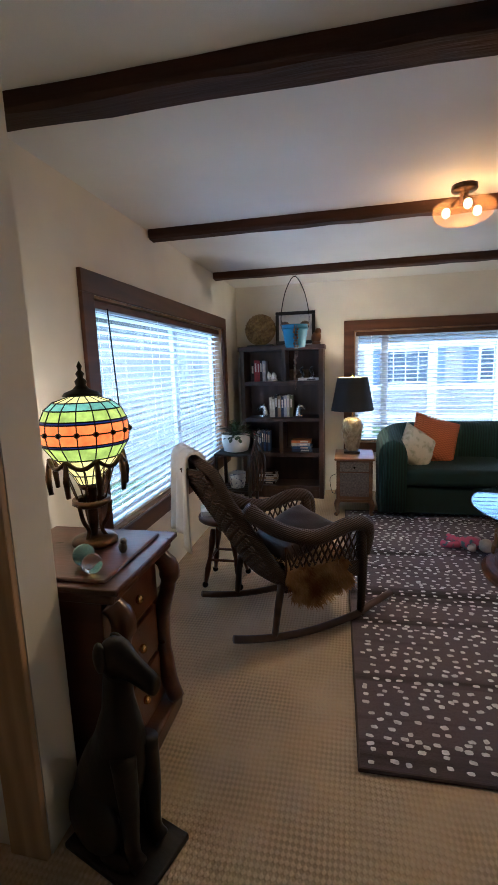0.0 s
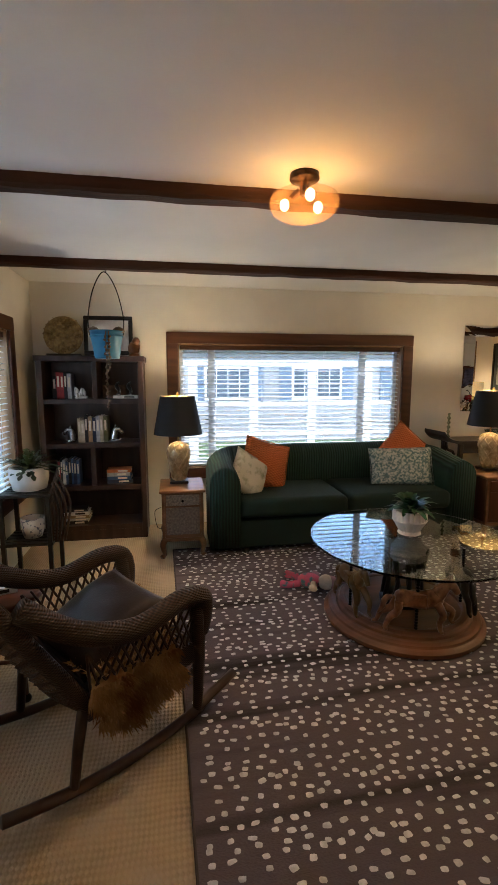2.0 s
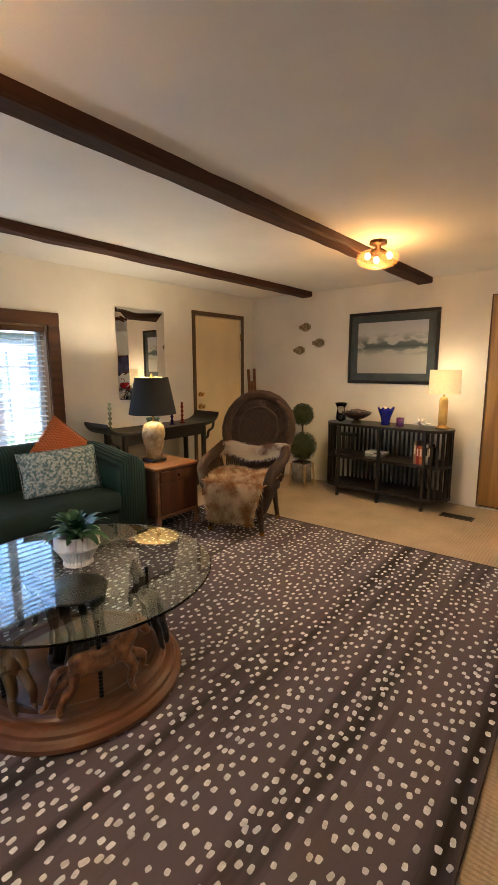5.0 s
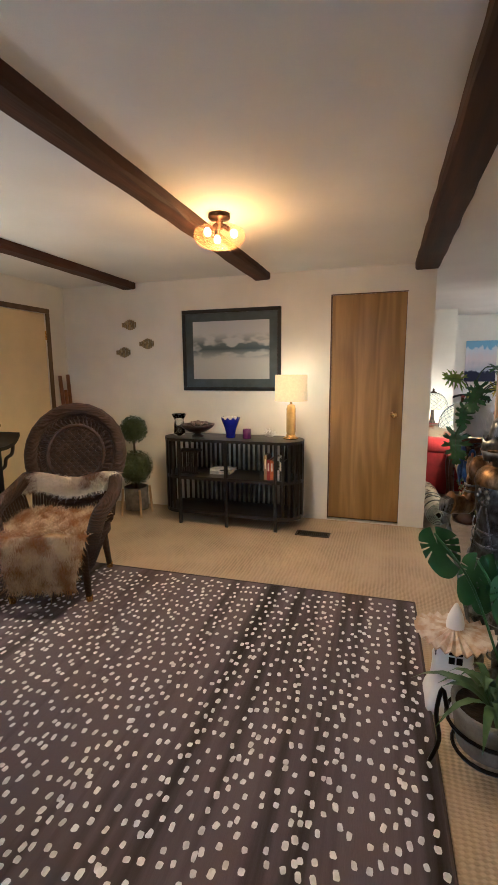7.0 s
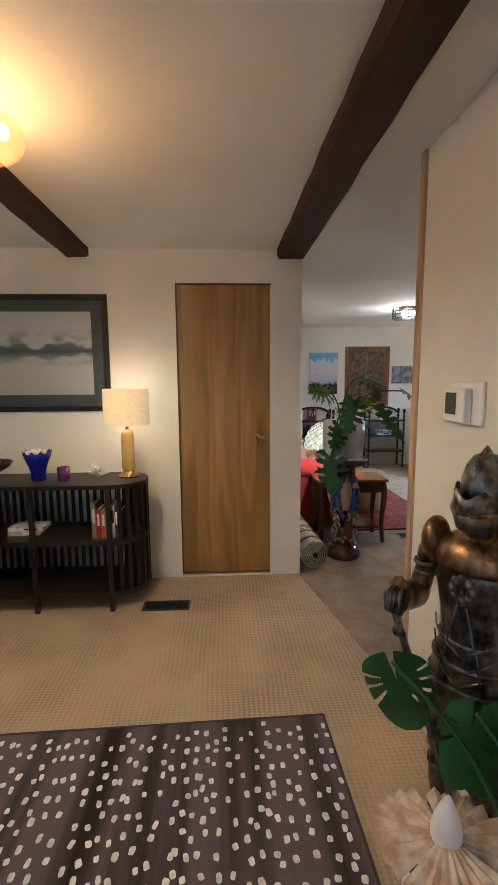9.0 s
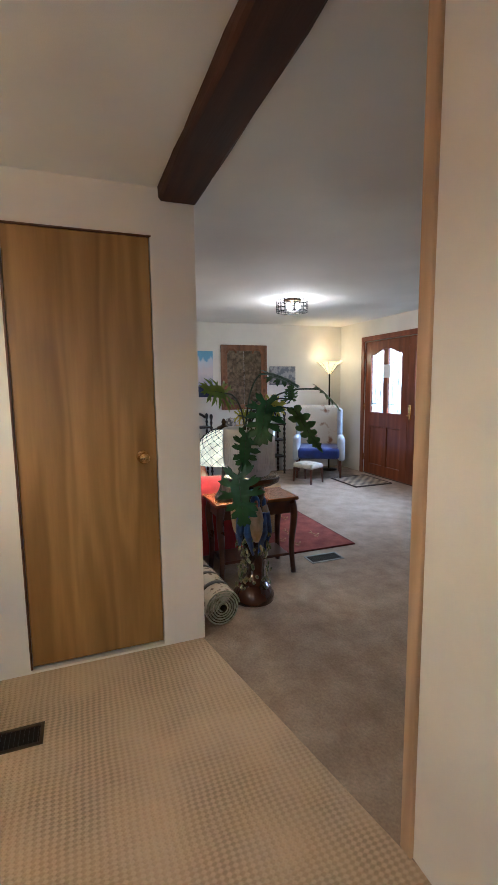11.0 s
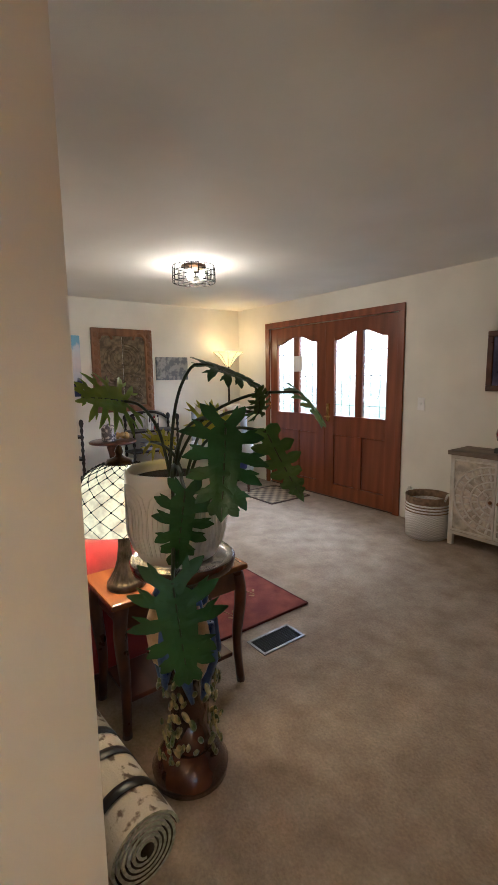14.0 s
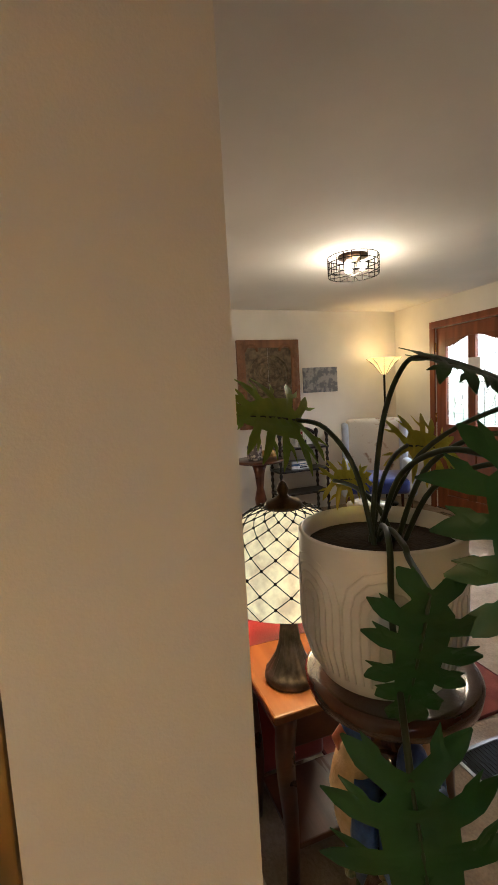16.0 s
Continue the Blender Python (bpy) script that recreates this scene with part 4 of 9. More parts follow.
# hanging bucket planter
hb = thing("hanging_planter", pose(-0.13, 4.36, 1.56), "blue bucket planter hanging from a beam by wire", "planter")
blue_tin = mat("blue_tin", (0.035, 0.19, 0.34), 0.45, var=0.12, scale=12)
part("bucket", turned([(0.085, 0), (0.09, 0.005), (0.118, 0.19), (0.124, 0.195), (0.118, 0.2), (0.11, 0.195), (0.1, 0.16)], 32), blue_tin, hb, smooth=True)
part("rim_band", turned([(0.114, 0.15), (0.119, 0.153), (0.121, 0.165), (0.116, 0.168)], 32, cap=False), blue_tin, hb, smooth=True)
part("wire_handle", piped(spline([(-0.12, 0, 0.17), (-0.125, 0, 0.3), (-0.08, 0, 0.5), (0, 0, 0.62), (0.08, 0, 0.5), (0.125, 0, 0.3), (0.12, 0, 0.17)], 5), 0.004, 6), black_metal, hb, "thin black wire handle")
part("hook", piped(arc((0, 0, 0.63), 0.015, -90, 150, 8, "XZ"), 0.003, 6), black_metal, hb)
part("soil", turned([(0.1, 0.16), (0.001, 0.17)], 20), soil, hb)
bm = bmesh.new()
rng = random.Random(3)
succ = mat("succulent_red", (0.14, 0.07, 0.05), 0.6, var=0.5, scale=40, col2=(0.2, 0.16, 0.09))
for sx in (-1, 1):
    bm = bmesh.new()
    blob(bm, (sx * 0.09, 0, 0.2), (0.045, 0.05, 0.03), 10, None, 0.35, 9)
    part("succulent_tuft", bm, succ, hb, "reddish succulent tuft over the rim", True)
for sx, count in ((0.01, 22), (0.03, 10)):
    bm = bmesh.new()
    tube(bm, [(sx, -0.118, 0.19), (sx, -0.127, 0.15), (sx, -0.126, 0.15 - count * 0.024)], 0.003, 6)
    for k in range(count):
        z = 0.15 - k * 0.024
        blob(bm, (sx + rng.uniform(-0.008, 0.008), -0.126 + rng.uniform(-0.005, 0.005), z), (0.013, 0.009, 0.011), 6, pose(0, 0, 0, rng.uniform(0, 90), rng.uniform(0, 90), rng.uniform(0, 180)))
    part("trailing_stem", bm, succ, hb, "trailing reddish succulent stem", True)


# end tables
def cabriole(m, h, r=0.024):
    p = spline([(0.0, 0.0, h), (0.02, -0.02, h * 0.75), (0.012, -0.012, h * 0.35), (0.006, -0.006, h * 0.15), (0.03, -0.03, 0.012)], 4)
    bm = piped(p, [r * (1.25 - 0.75 * min(1, i / (len(p) * 0.8))) + (0.008 if i > len(p) - 4 else 0) for i in range(len(p))], 10)
    for v in bm.verts:
        v.co.z = max(v.co.z, 0.0)
    bmesh.ops.transform(bm, matrix=m, verts=bm.verts)
    return bm


def end_table(m, w, d, H, label, front_mat, side_mat):
    t_ = thing("end_table", m, label, "side table", "end tables by the sofa")
    top = box(-w / 2 - 0.02, w / 2 + 0.02, -d / 2 - 0.02, d / 2 + 0.02, H - 0.025, H, 0.01, 3)
    part("tabletop", top, honey, t_, "worn honey wood top", True)
    part("body", box(-w / 2, w / 2, -d / 2, d / 2, 0.16, H - 0.025, 0.006), side_mat, t_)
    for sx in (-1, 1):
        part("corner_post", box(sx * w / 2 - 0.018 * (sx > 0) - 0.002, sx * w / 2 + 0.018 * (sx < 0) + 0.002, -d / 2 - 0.006, -d / 2 + 0.02, 0.16, H - 0.027, 0.004), fruitwood, t_)
    dr = part("drawer_front", box(-w / 2 + 0.03, w / 2 - 0.03, -d / 2 - 0.008, -d / 2 + 0.004, H - 0.125, H - 0.04, 0.004), front_mat, t_, "carved grey drawer front")
    k = bmesh.new()
    blob(k, (0, -d / 2 - 0.016, H - 0.085), (0.012, 0.01, 0.012), 10)
    part("drawer_knob", k, black_metal, dr, "", True)
    part("door_panel", box(-w / 2 + 0.03, w / 2 - 0.03, -d / 2 - 0.007, -d / 2 + 0.004, 0.19, H - 0.14, 0.004), front_mat, t_, "carved grey door panel")
    part("apron", box(-w / 2 - 0.008, w / 2 + 0.008, -d / 2 - 0.01, d / 2, 0.135, 0.162, 0.006), fruitwood, t_)
    for sx in (-1, 1):
        for sy in (-1, 1):
            part("leg", cabriole(pose(sx * (w / 2 - 0.02), sy * (d / 2 - 0.02), 0, 0, 0, {(-1, -1): -90, (1, -1): 0, (1, 1): 90, (-1, 1): 180}[sx, sy]), 0.15), fruitwood, t_, smooth=True)
    return t_


cherry_dark = wood_mat("dark_cherry", (0.055, 0.02, 0.009), (0.12, 0.045, 0.019), 0.4, axis=2, freq=10)
carved_grey = mat("carved_grey_panel", (0.10, 0.085, 0.07), 0.6, var=0.5, scale=60, bump=1.0, bscale=45, col2=(0.2, 0.17, 0.14))
end_table(pose(0.40, 4.50, 0.0), 0.32, 0.42, 0.55, "small wooden end table with carved grey front", carved_grey, fruitwood)
end_table(pose(3.20, 4.42, 0.012), 0.44, 0.46, 0.57, "wooden end table with cabriole legs by the sofa", cherry_dark, cherry_dark)

shade_black = mat("black_lampshade", (0.008, 0.008, 0.009), 0.7, var=0.2, scale=6, bump=0.1)
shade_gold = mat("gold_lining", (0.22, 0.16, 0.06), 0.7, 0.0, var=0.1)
lamp_gold = mat("champagne_ceramic", (0.36, 0.27, 0.14), 0.32, 0.5, var=0.4, scale=22, col2=(0.62, 0.5, 0.3))


def black_lamp(m, watts):
    l = thing("table_lamp", m, "table lamp with black shade and diamond-textured gold base", "lamp", "table lamps by the sofa")
    part("base", box(-0.075, 0.075, -0.075, 0.075, 0, 0.022, 0.005), black_wood, l, "dark square foot")
    bm = bmesh.new()
    seg, prof = 32, spline([(0.05, 0, 0.022), (0.062, 0, 0.06), (0.085, 0, 0.18), (0.094, 0, 0.24), (0.085, 0, 0.3), (0.05, 0, 0.335), (0.02, 0, 0.345)], 4)
    lath(bm, [(p.x, p.z) for p in prof], seg)
    part("body", bm, lamp_gold, l, "champagne coloured urn body", True)
    bm = bmesh.new()
    for s in (-1, 1):
        for k in range(8):
            pts = []
            for i in range(13):
                z = 0.03 + 0.3 * i / 12
                q = min(range(len(prof)), key=lambda j: abs(prof[j].z - z))
                a = 2 * math.pi * k / 8 + s * i / 12 * 2.2
                pts.append(((prof[q].x + 0.002) * math.cos(a), (prof[q].x + 0.002) * math.sin(a), z))
            tube(bm, pts, 0.0045, 5)
    part("lattice", bm, lamp_gold, l, "raised diagonal ropes", True)
    part("stem", turned([(0.008, 0.34), (0.008, 0.75)], 10), brass, l)
    bm = bmesh.new()
    seg = 48
    for a, (r0, r1, fl) in enumerate(((0.2, 0.14, False), (0.195, 0.135, True))):
        lo = [bm.verts.new(((r0 + 0.001 * (i % 2)) * math.cos(2 * math.pi * i / seg), (r0 + 0.001 * (i % 2)) * math.sin(2 * math.pi * i / seg), 0.41)) for i in range(seg)]
        hi = [bm.verts.new(((r1 + 0.001 * (i % 2)) * math.cos(2 * math.pi * i / seg), (r1 + 0.001 * (i % 2)) * math.sin(2 * math.pi * i / seg), 0.72)) for i in range(seg)]
        for i in range(seg):
            f = bm.faces.new((lo[i], lo[(i + 1) % seg], hi[(i + 1) % seg], hi[i]))
            f.material_index = a
            if fl:
                f.normal_flip()
    part("shade", bm, [shade_black, shade_gold], l, "black pleated drum shade with gold lining", True)
    part("finial", turned([(0.004, 0.72), (0.012, 0.735), (0.009, 0.745), (0.001, 0.755)], 12), brass, l)
    bm = bmesh.new()
    blob(bm, (0, 0, 0.55), (0.03, 0.03, 0.04), 12)
    part("bulb", bm, mat("lamp_bulb", (1.0, 0.75, 0.4), 0.5, var=0, bump=0, emit=6.0), l, "lit bulb", True)
    bulb_light(m.translation.x, m.translation.y, m.translation.z + 0.66, watts, (1.0, 0.7, 0.36))
    return l


black_lamp(pose(0.38, 4.57, 0.55), 2.5)
black_lamp(pose(3.18, 4.46, 0.582), 2.5)


# ---- ceiling lights ----
amber_glass = mat("amber_glass", (0.85, 0.5, 0.2), 0.08, var=0.0, bump=0, alpha=0.1)
bulb_glow = mat("bulb_glow", (1.0, 0.55, 0.16), 0.4, var=0.0, bump=0, emit=1.4)


def ceiling_light(x, y, watts):
    l = thing("ceiling_light", pose(x, y, CEIL), "lit flush ceiling light with amber glass bowl", "ceiling light", "amber ceiling lights")
    part("canopy", turned([(0.06, 0.0), (0.062, -0.02), (0.058, -0.026), (0.02, -0.03), (0.018, -0.08), (0.001, -0.082)], 28), bronze, l, "bronze canopy", True)
    prof = [(0.05, -0.045), (0.056, -0.055), (0.1, -0.07), (0.14, -0.09), (0.148, -0.115), (0.135, -0.15), (0.105, -0.17), (0.06, -0.182), (0.02, -0.184)]
    bm = turned(prof + [(r - 0.003, z + 0.003) for r, z in reversed(prof)], 40, cap=False)
    g = part("glass_bowl", bm, amber_glass, l, "clear amber glass bowl", True)
    g.visible_shadow = False
    for k in range(3):
        a = radians(30 + 120 * k)
        part("socket", piped([(0.02 * math.cos(a), 0.02 * math.sin(a), -0.06), (0.055 * math.cos(a), 0.055 * math.sin(a), -0.085)], 0.013, 10), bronze, l)
        bm = bmesh.new()
        blob(bm, (0.085 * math.cos(a), 0.085 * math.sin(a), -0.11), (0.02, 0.02, 0.024), 12)
        part("bulb", bm, bulb_glow, l, "glowing filament bulb", True).visible_shadow = False
    bulb_light(x, y, CEIL - 0.2, watts * 0.2, (1.0, 0.44, 0.10), 0.09)
    down = new("bulb_light", bpy.data.lights.new("bulb_light", "SPOT"))
    down.data.energy, down.data.color, down.data.shadow_soft_size = watts * 0.95, (1.0, 0.645, 0.275), 0.09
    down.data.spot_size, down.data.spot_blend = radians(165), 0.6
    down.location = (x, y, CEIL - 0.19)
    return l


ceiling_light(0.90, 2.75, 3.2)
ceiling_light(3.87, 2.79, 5.6)


# ---- rocking chair ----
rc = thing("rocking_chair", pose(0.055, 2.59, 0.0, 0, 0, 36), "dark brown wicker rocking chair with a throw and furs", "chair")
# local: x forward, y left
bent = wood_mat("rocker_wood", (0.035, 0.018, 0.012), (0.09, 0.05, 0.034), 0.45, axis=0, freq=14)
for sy in (-1, 1):
    pts = [(-0.49 + 0.96 * i / 14, sy * 0.25, 0.022 + 0.3 * ((i / 14) - 0.5) ** 2 + (0.012 if i > 11 else 0)) for i in range(15)]
    part("rocker", piped(pts, 0.021, 8, flat=0.9), bent, rc, "curved wooden rocker", True)
    part("front_leg", piped(spline([(0.26, sy * 0.25, 0.035), (0.26, sy * 0.262, 0.2), (0.25, sy * 0.275, 0.4), (0.235, sy * 0.285, 0.56)], 3), [0.02, 0.021, 0.022, 0.024, 0.026, 0.028, 0.03, 0.031, 0.032, 0.033], 10), wicker, rc, smooth=True)
    part("back_leg", piped([(-0.27, sy * 0.25, 0.045), (-0.25, sy * 0.255, 0.2), (-0.22, sy * 0.25, 0.34)], [0.017, 0.019, 0.021], 10), bent, rc, smooth=True)
    # arm: rolled braid from the back, over the front leg
    arm = spline([(-0.40, sy * 0.245, 0.74), (-0.25, sy * 0.28, 0.62), (-0.05, sy * 0.3, 0.555), (0.14, sy * 0.305, 0.59), (0.245, sy * 0.3, 0.57), (0.275, sy * 0.29, 0.5), (0.27, sy * 0.28, 0.40)], 6)
    part("arm_roll", piped(arm, [0.04] * 26 + [0.038 - 0.0015 * k for k in range(len(arm) - 26)], 12), wicker, rc, "rolled braided arm", True)
    # open lattice under the arm
    bm = bmesh.new()
    for k in range(13):
        x0 = -0.2 + k * 0.036
        for dx in (-0.09, 0.09):
            xa, xb = x0, max(-0.22, min(0.25, x0 + dx))
            za, zb = 0.36, 0.555 - 0.1 * max(0, -xb)
            tube(bm, [(xa, sy * 0.265, za), ((xa + xb) / 2, sy * 0.275, (za + zb) / 2), (xb, sy * 0.29, zb)], 0.0055, 5)
    part("side_lattice", bm, wicker_strand, rc, "open diamond wicker lattice")
    part("side_skirt", box(-0.22, 0.25, sy * 0.268 - 0.008, sy * 0.268 + 0.008, 0.28, 0.37, 0.006), wicker, rc)
part("seat", box(-0.25, 0.27, -0.26, 0.26, 0.32, 0.36, 0.015, 3), wicker, rc)
part("seat_apron", box(0.245, 0.268, -0.25, 0.25, 0.25, 0.34, 0.006), wicker, rc)
# back: tall woven panel leaning back
bm = bmesh.new()
nu, nv = 16, 22
g = {}
for i in range(nu + 1):
    for j in range(nv + 1):
        v = j / nv
        wv = 0.25 * (1 - 0.1 * v) if v < 0.86 else 0.225 * math.sqrt(max(0.02, 1 - ((v - 0.86) / 0.16) ** 2 * 0.7))
        u = (2 * i / nu - 1)
        bowl = 0.05 * (1 - u * u)
        g[i, j] = bm.verts.new((-0.22 - 0.36 * v - bowl + 0.01 * math.sin(v * 3), u * wv, 0.33 + 0.6 * v))
for i in range(nu):
    for j in range(nv):
        bm.faces.new((g[i, j], g[i + 1, j], g[i + 1, j + 1], g[i, j + 1]))
bk = part("backrest", bm, wicker, rc, "tall leaning woven back", True)
mod = bk.modifiers.new("thickness", "SOLIDIFY")
mod.thickness = 0.022
bm = bmesh.new()
for j in range(1, 26):
    v = j / 26
    wv = 0.25 * (1 - 0.1 * min(v, 0.86))
    for k in range(14):
        u0 = -0.95 + 1.9 * k / 13
        bowl = 0.05 * (1 - u0 * u0)
        zz = 0.33 + 0.6 * v
        s = 1 if (j + k) % 2 else -1
        tube(bm, [(-0.22 - 0.36 * v - bowl - 0.012, u0 * wv - 0.014, zz - 0.006 * s), (-0.22 - 0.36 * v - bowl - 0.024, u0 * wv, zz), (-0.22 - 0.36 * v - bowl - 0.012, u0 * wv + 0.014, zz + 0.006 * s)], 0.006, 4)
part("back_weave", bm, wicker_strand, rc, "coarse woven strands on the back")
rim = [(-0.21 - 0.36 * v, -0.255 * (1 - 0.1 * v), 0.33 + 0.6 * v) for v in (0, 0.2, 0.4, 0.6, 0.8)] + [(-0.535, -0.2, 0.91), (-0.56, -0.1, 0.945), (-0.565, 0, 0.955), (-0.56, 0.1, 0.945), (-0.535, 0.2, 0.91)] + [(-0.21 - 0.36 * v, 0.255 * (1 - 0.1 * v), 0.33 + 0.6 * v) for v in (0.8, 0.6, 0.4, 0.2, 0)]
part("back_rim", piped(spline(rim, 3), 0.027, 10), wicker, rc, "thick braided rim", True)
RCM = pose(0.055, 2.59, 0.0, 0, 0, 36)
leather = mat("brown_leather", (0.03, 0.016, 0.012), 0.4, var=0.3, scale=7, bump=0.3, bscale=120)
c = thing("leather_cushion", RCM @ pose(-0.02, 0.0, 0.47, -66, 0, -90), "dark brown leather cushion in the rocking chair", "cushion")
part("cover", cushion_mesh(0.44, 0.4, 0.16, seed=7), leather, c, smooth=True)


def fur_shell(bm, fn, nu, nv, rng, length, per, gravity=0.5):
    """Adds a hide surface fn(u, v) -> (point, normal) with many tapered tufts to bm."""
    g = {}
    for i in range(nu + 1):
        for j in range(nv + 1):
            g[i, j] = bm.verts.new(fn(i / nu, j / nv)[0])
    for i in range(nu):
        for j in range(nv):
            bm.faces.new((g[i, j], g[i + 1, j], g[i + 1, j + 1], g[i, j + 1]))
    for _ in range(per):
        u, v = rng.random(), rng.random()
        p, nrm = fn(u, v)
        d = (nrm + Vector((rng.uniform(-1, 1), rng.uniform(-1, 1), -gravity + rng.uniform(-0.6, 0.4))) * 0.8).normalized()
        L = length * rng.uniform(0.5, 1.3)
        s = d.orthogonal().normalized() * 0.0035
        q = p + d * L * 0.55
        e = p + d * L + Vector((0, 0, -gravity * L * 0.3))
        a, b, c1, c2, t_ = (bm.verts.new(x) for x in (p - s, p + s, q + s * 0.7, q - s * 0.7, e))
        bm.faces.new((a, b, c1, c2))
        bm.faces.new((c2, c1, t_))


def fur_throw(m, fn, nu, nv, per, length, label, material, seed):
    bm = bmesh.new()
    fur_shell(bm, fn, nu, nv, random.Random(seed), length, per)
    ob = part("fur_throw", bm, material, smooth=True)
    ob.matrix_basis = m
    return tagged(ob, label, "fur")


def rock_side(u, v):
    # hangs over the near side between arm and seat
    x = -0.2 + 0.34 * u + 0.02 * math.sin(9 * v)
    a = v
    if a < 0.35:
        p = Vector((x, -0.1 - 0.17 * a / 0.35, 0.40 + 0.01 * math.sin(7 * u)))
        n = Vector((0, 0, 1))
    else:
        w = 0.9 + 0.1 * math.sin(4 * u)
        p = Vector((x, -0.285 - 0.012 * math.sin(8 * u), 0.40 - 0.22 * w * (a - 0.35) / 0.65 * (1 - 0.25 * abs(2 * u - 1))))
        n = Vector((0, -1, 0.1))
    return p, n


brown_fur = mat("red_brown_fur", (0.24, 0.09, 0.02), 0.95, var=0.4, scale=8, bump=0.0, col2=(0.66, 0.4, 0.15), sheen=0.2)
fur_throw(RCM, rock_side, 12, 12, 3800, 0.04, "shaggy red-brown fur hanging from the rocking chair", brown_fur, 1)
fur_throw(RCM, lambda u, v: (Vector((0.06 + 0.2 * u, 0.05 + 0.2 * v, 0.40 + 0.05 * math.sin(3 * u) * v)), Vector((0.2, 0, 1))), 8, 8, 1800, 0.05, "golden fur lying in the rocking chair seat", brown_fur, 2)
# white throw over the top of the back
bm = bmesh.new()
g = {}
nu, nv = 20, 26
for i in range(nu + 1):
    for j in range(nv + 1):
        u, v = i / nu, j / nv
        y = 0.2 - 0.3 * u
        if v < 0.25:
            k = v / 0.25
            p = Vector((-0.50 + 0.0 - 0.05 * k, y, 0.86 + 0.12 * k))
        elif v < 0.4:
            a = (v - 0.25) / 0.15 * math.pi
            p = Vector((-0.56 - 0.03 * (1 - math.cos(a)), y, 0.98 + 0.02 * math.sin(a)))
        else:
            k = (v - 0.4) / 0.6
            p = Vector((-0.625 - 0.015 * k, y + 0.02 * k * math.sin(5 * u), 0.98 - 0.45 * k * (1 - 0.12 * math.sin(3.3 * u))))
        p.x += 0.018 * math.sin(17 * u + 2 * v) * min(1, v * 2)
        g[i, j] = bm.verts.new(p)
for i in range(nu):
    for j in range(nv):
        bm.faces.new((g[i, j], g[i + 1, j], g[i + 1, j + 1], g[i, j + 1]))
ob = part("throw_blanket", bm, mat("white_fleece", (0.78, 0.75, 0.7), 0.95, var=0.08, scale=8, bump=0.4, bscale=250, sheen=0.3), smooth=True)
ob.matrix_basis = RCM
ob.modifiers.new("thickness", "SOLIDIFY").thickness = 0.012
tagged(ob, "white fleece throw draped over the rocking chair", "blanket")

# piano stool by the window
st = thing("stool", pose(-0.44, 2.88, 0), "dark turned wooden stool with claw feet", "stool")
part("seat", turned([(0.16, 0.43), (0.17, 0.44), (0.17, 0.46), (0.16, 0.47), (0.001, 0.472)], 32), mahogany, st, smooth=True)
part("column", turned([(0.05, 0.36), (0.06, 0.4), (0.1, 0.43)], 20), mahogany, st, smooth=True)
for k in range(4):
    a = radians(45 + 90 * k)
    lg = [(0.09, 0.38), (0.1, 0.3), (0.12, 0.2), (0.14, 0.12), (0.16, 0.03)]
    part("leg", piped([(r * math.cos(a), r * math.sin(a), z) for r, z in lg], [0.016, 0.022, 0.013, 0.02, 0.012], 10), mahogany, st, smooth=True)
    bm = bmesh.new()
    blob(bm, (0.165 * math.cos(a), 0.165 * math.sin(a), 0.02), (0.02, 0.02, 0.02), 10)
    part("ball_foot", bm, black_metal, st, "", True)
    b_ = a + math.pi / 2
    part("stretcher", piped([(0.125 * math.cos(a), 0.125 * math.sin(a), 0.18), (0.125 * math.cos(b_), 0.125 * math.sin(b_), 0.18)], 0.009, 8), mahogany, st)
book(pose(-0.52, 2.80, 0.472, 0, 90, 20) @ pose(-0.03, 0, -0.05), 0.03, 0.22, 0.16, "white", "white book lying on the stool")

# tiered plant stand
ps = thing("plant_stand", pose(-0.66, 4.12, 0), "dark wooden two-tier plant stand by the window", "plant stand")
for sx in (-1, 1):
    for sy in (-1, 1):
        part("post", box(sx * 0.15 - 0.014, sx * 0.15 + 0.014, sy * 0.15 - 0.014, sy * 0.15 + 0.014, 0, 0.62, 0.003), black_wood, ps)
for z in (0.28, 0.6):
    for k in range(5):
        part("slat", box(-0.17, 0.17, -0.16 + k * 0.066, -0.11 + k * 0.066, z + (0.02 if z > 0.5 else 0), z + 0.02 + (0.02 if z > 0.5 else 0), 0.002), black_wood, ps)
cp = thing("potted_plant", pose(-0.66, 4.12, 0.641), "dark drooping cactus in a round white pot", "plant")
part("pot", turned([(0.08, 0), (0.11, 0.01), (0.128, 0.09), (0.13, 0.15), (0.125, 0.165), (0.118, 0.16), (0.11, 0.13)], 36), ceramic, cp, "plain white ceramic pot", True)
part("soil", turned([(0.112, 0.14), (0.001, 0.15)], 20), soil, cp)
bm = bmesh.new()
rng = random.Random(17)
for i in range(85):
    a, L = rng.uniform(0, 6.28), rng.uniform(0.12, 0.25)
    el = rng.uniform(0.3, 1.4)
    p0 = Vector((0, 0, 0.14))
    prev = p0
    for k in range(1, 5):
        t_ = k / 4
        p = Vector((L * t_ * math.cos(el) * 1.2 * math.cos(a), L * t_ * math.cos(el) * 1.2 * math.sin(a), 0.14 + L * t_ * math.sin(el) * 1.1 - 0.45 * L * t_ * t_))
        mid = (prev + p) / 2
        blade(bm, [prev, mid, p], [0.006, 0.017, 0.006], 0.1)
        prev = p
part("foliage", bm, leaf_olive, cp, "flat segmented dull green stems", True)
mp_ = thing("patterned_pot", pose(-0.66, 4.12, 0.3), "small white pot with blue pattern on the stand", "pot")
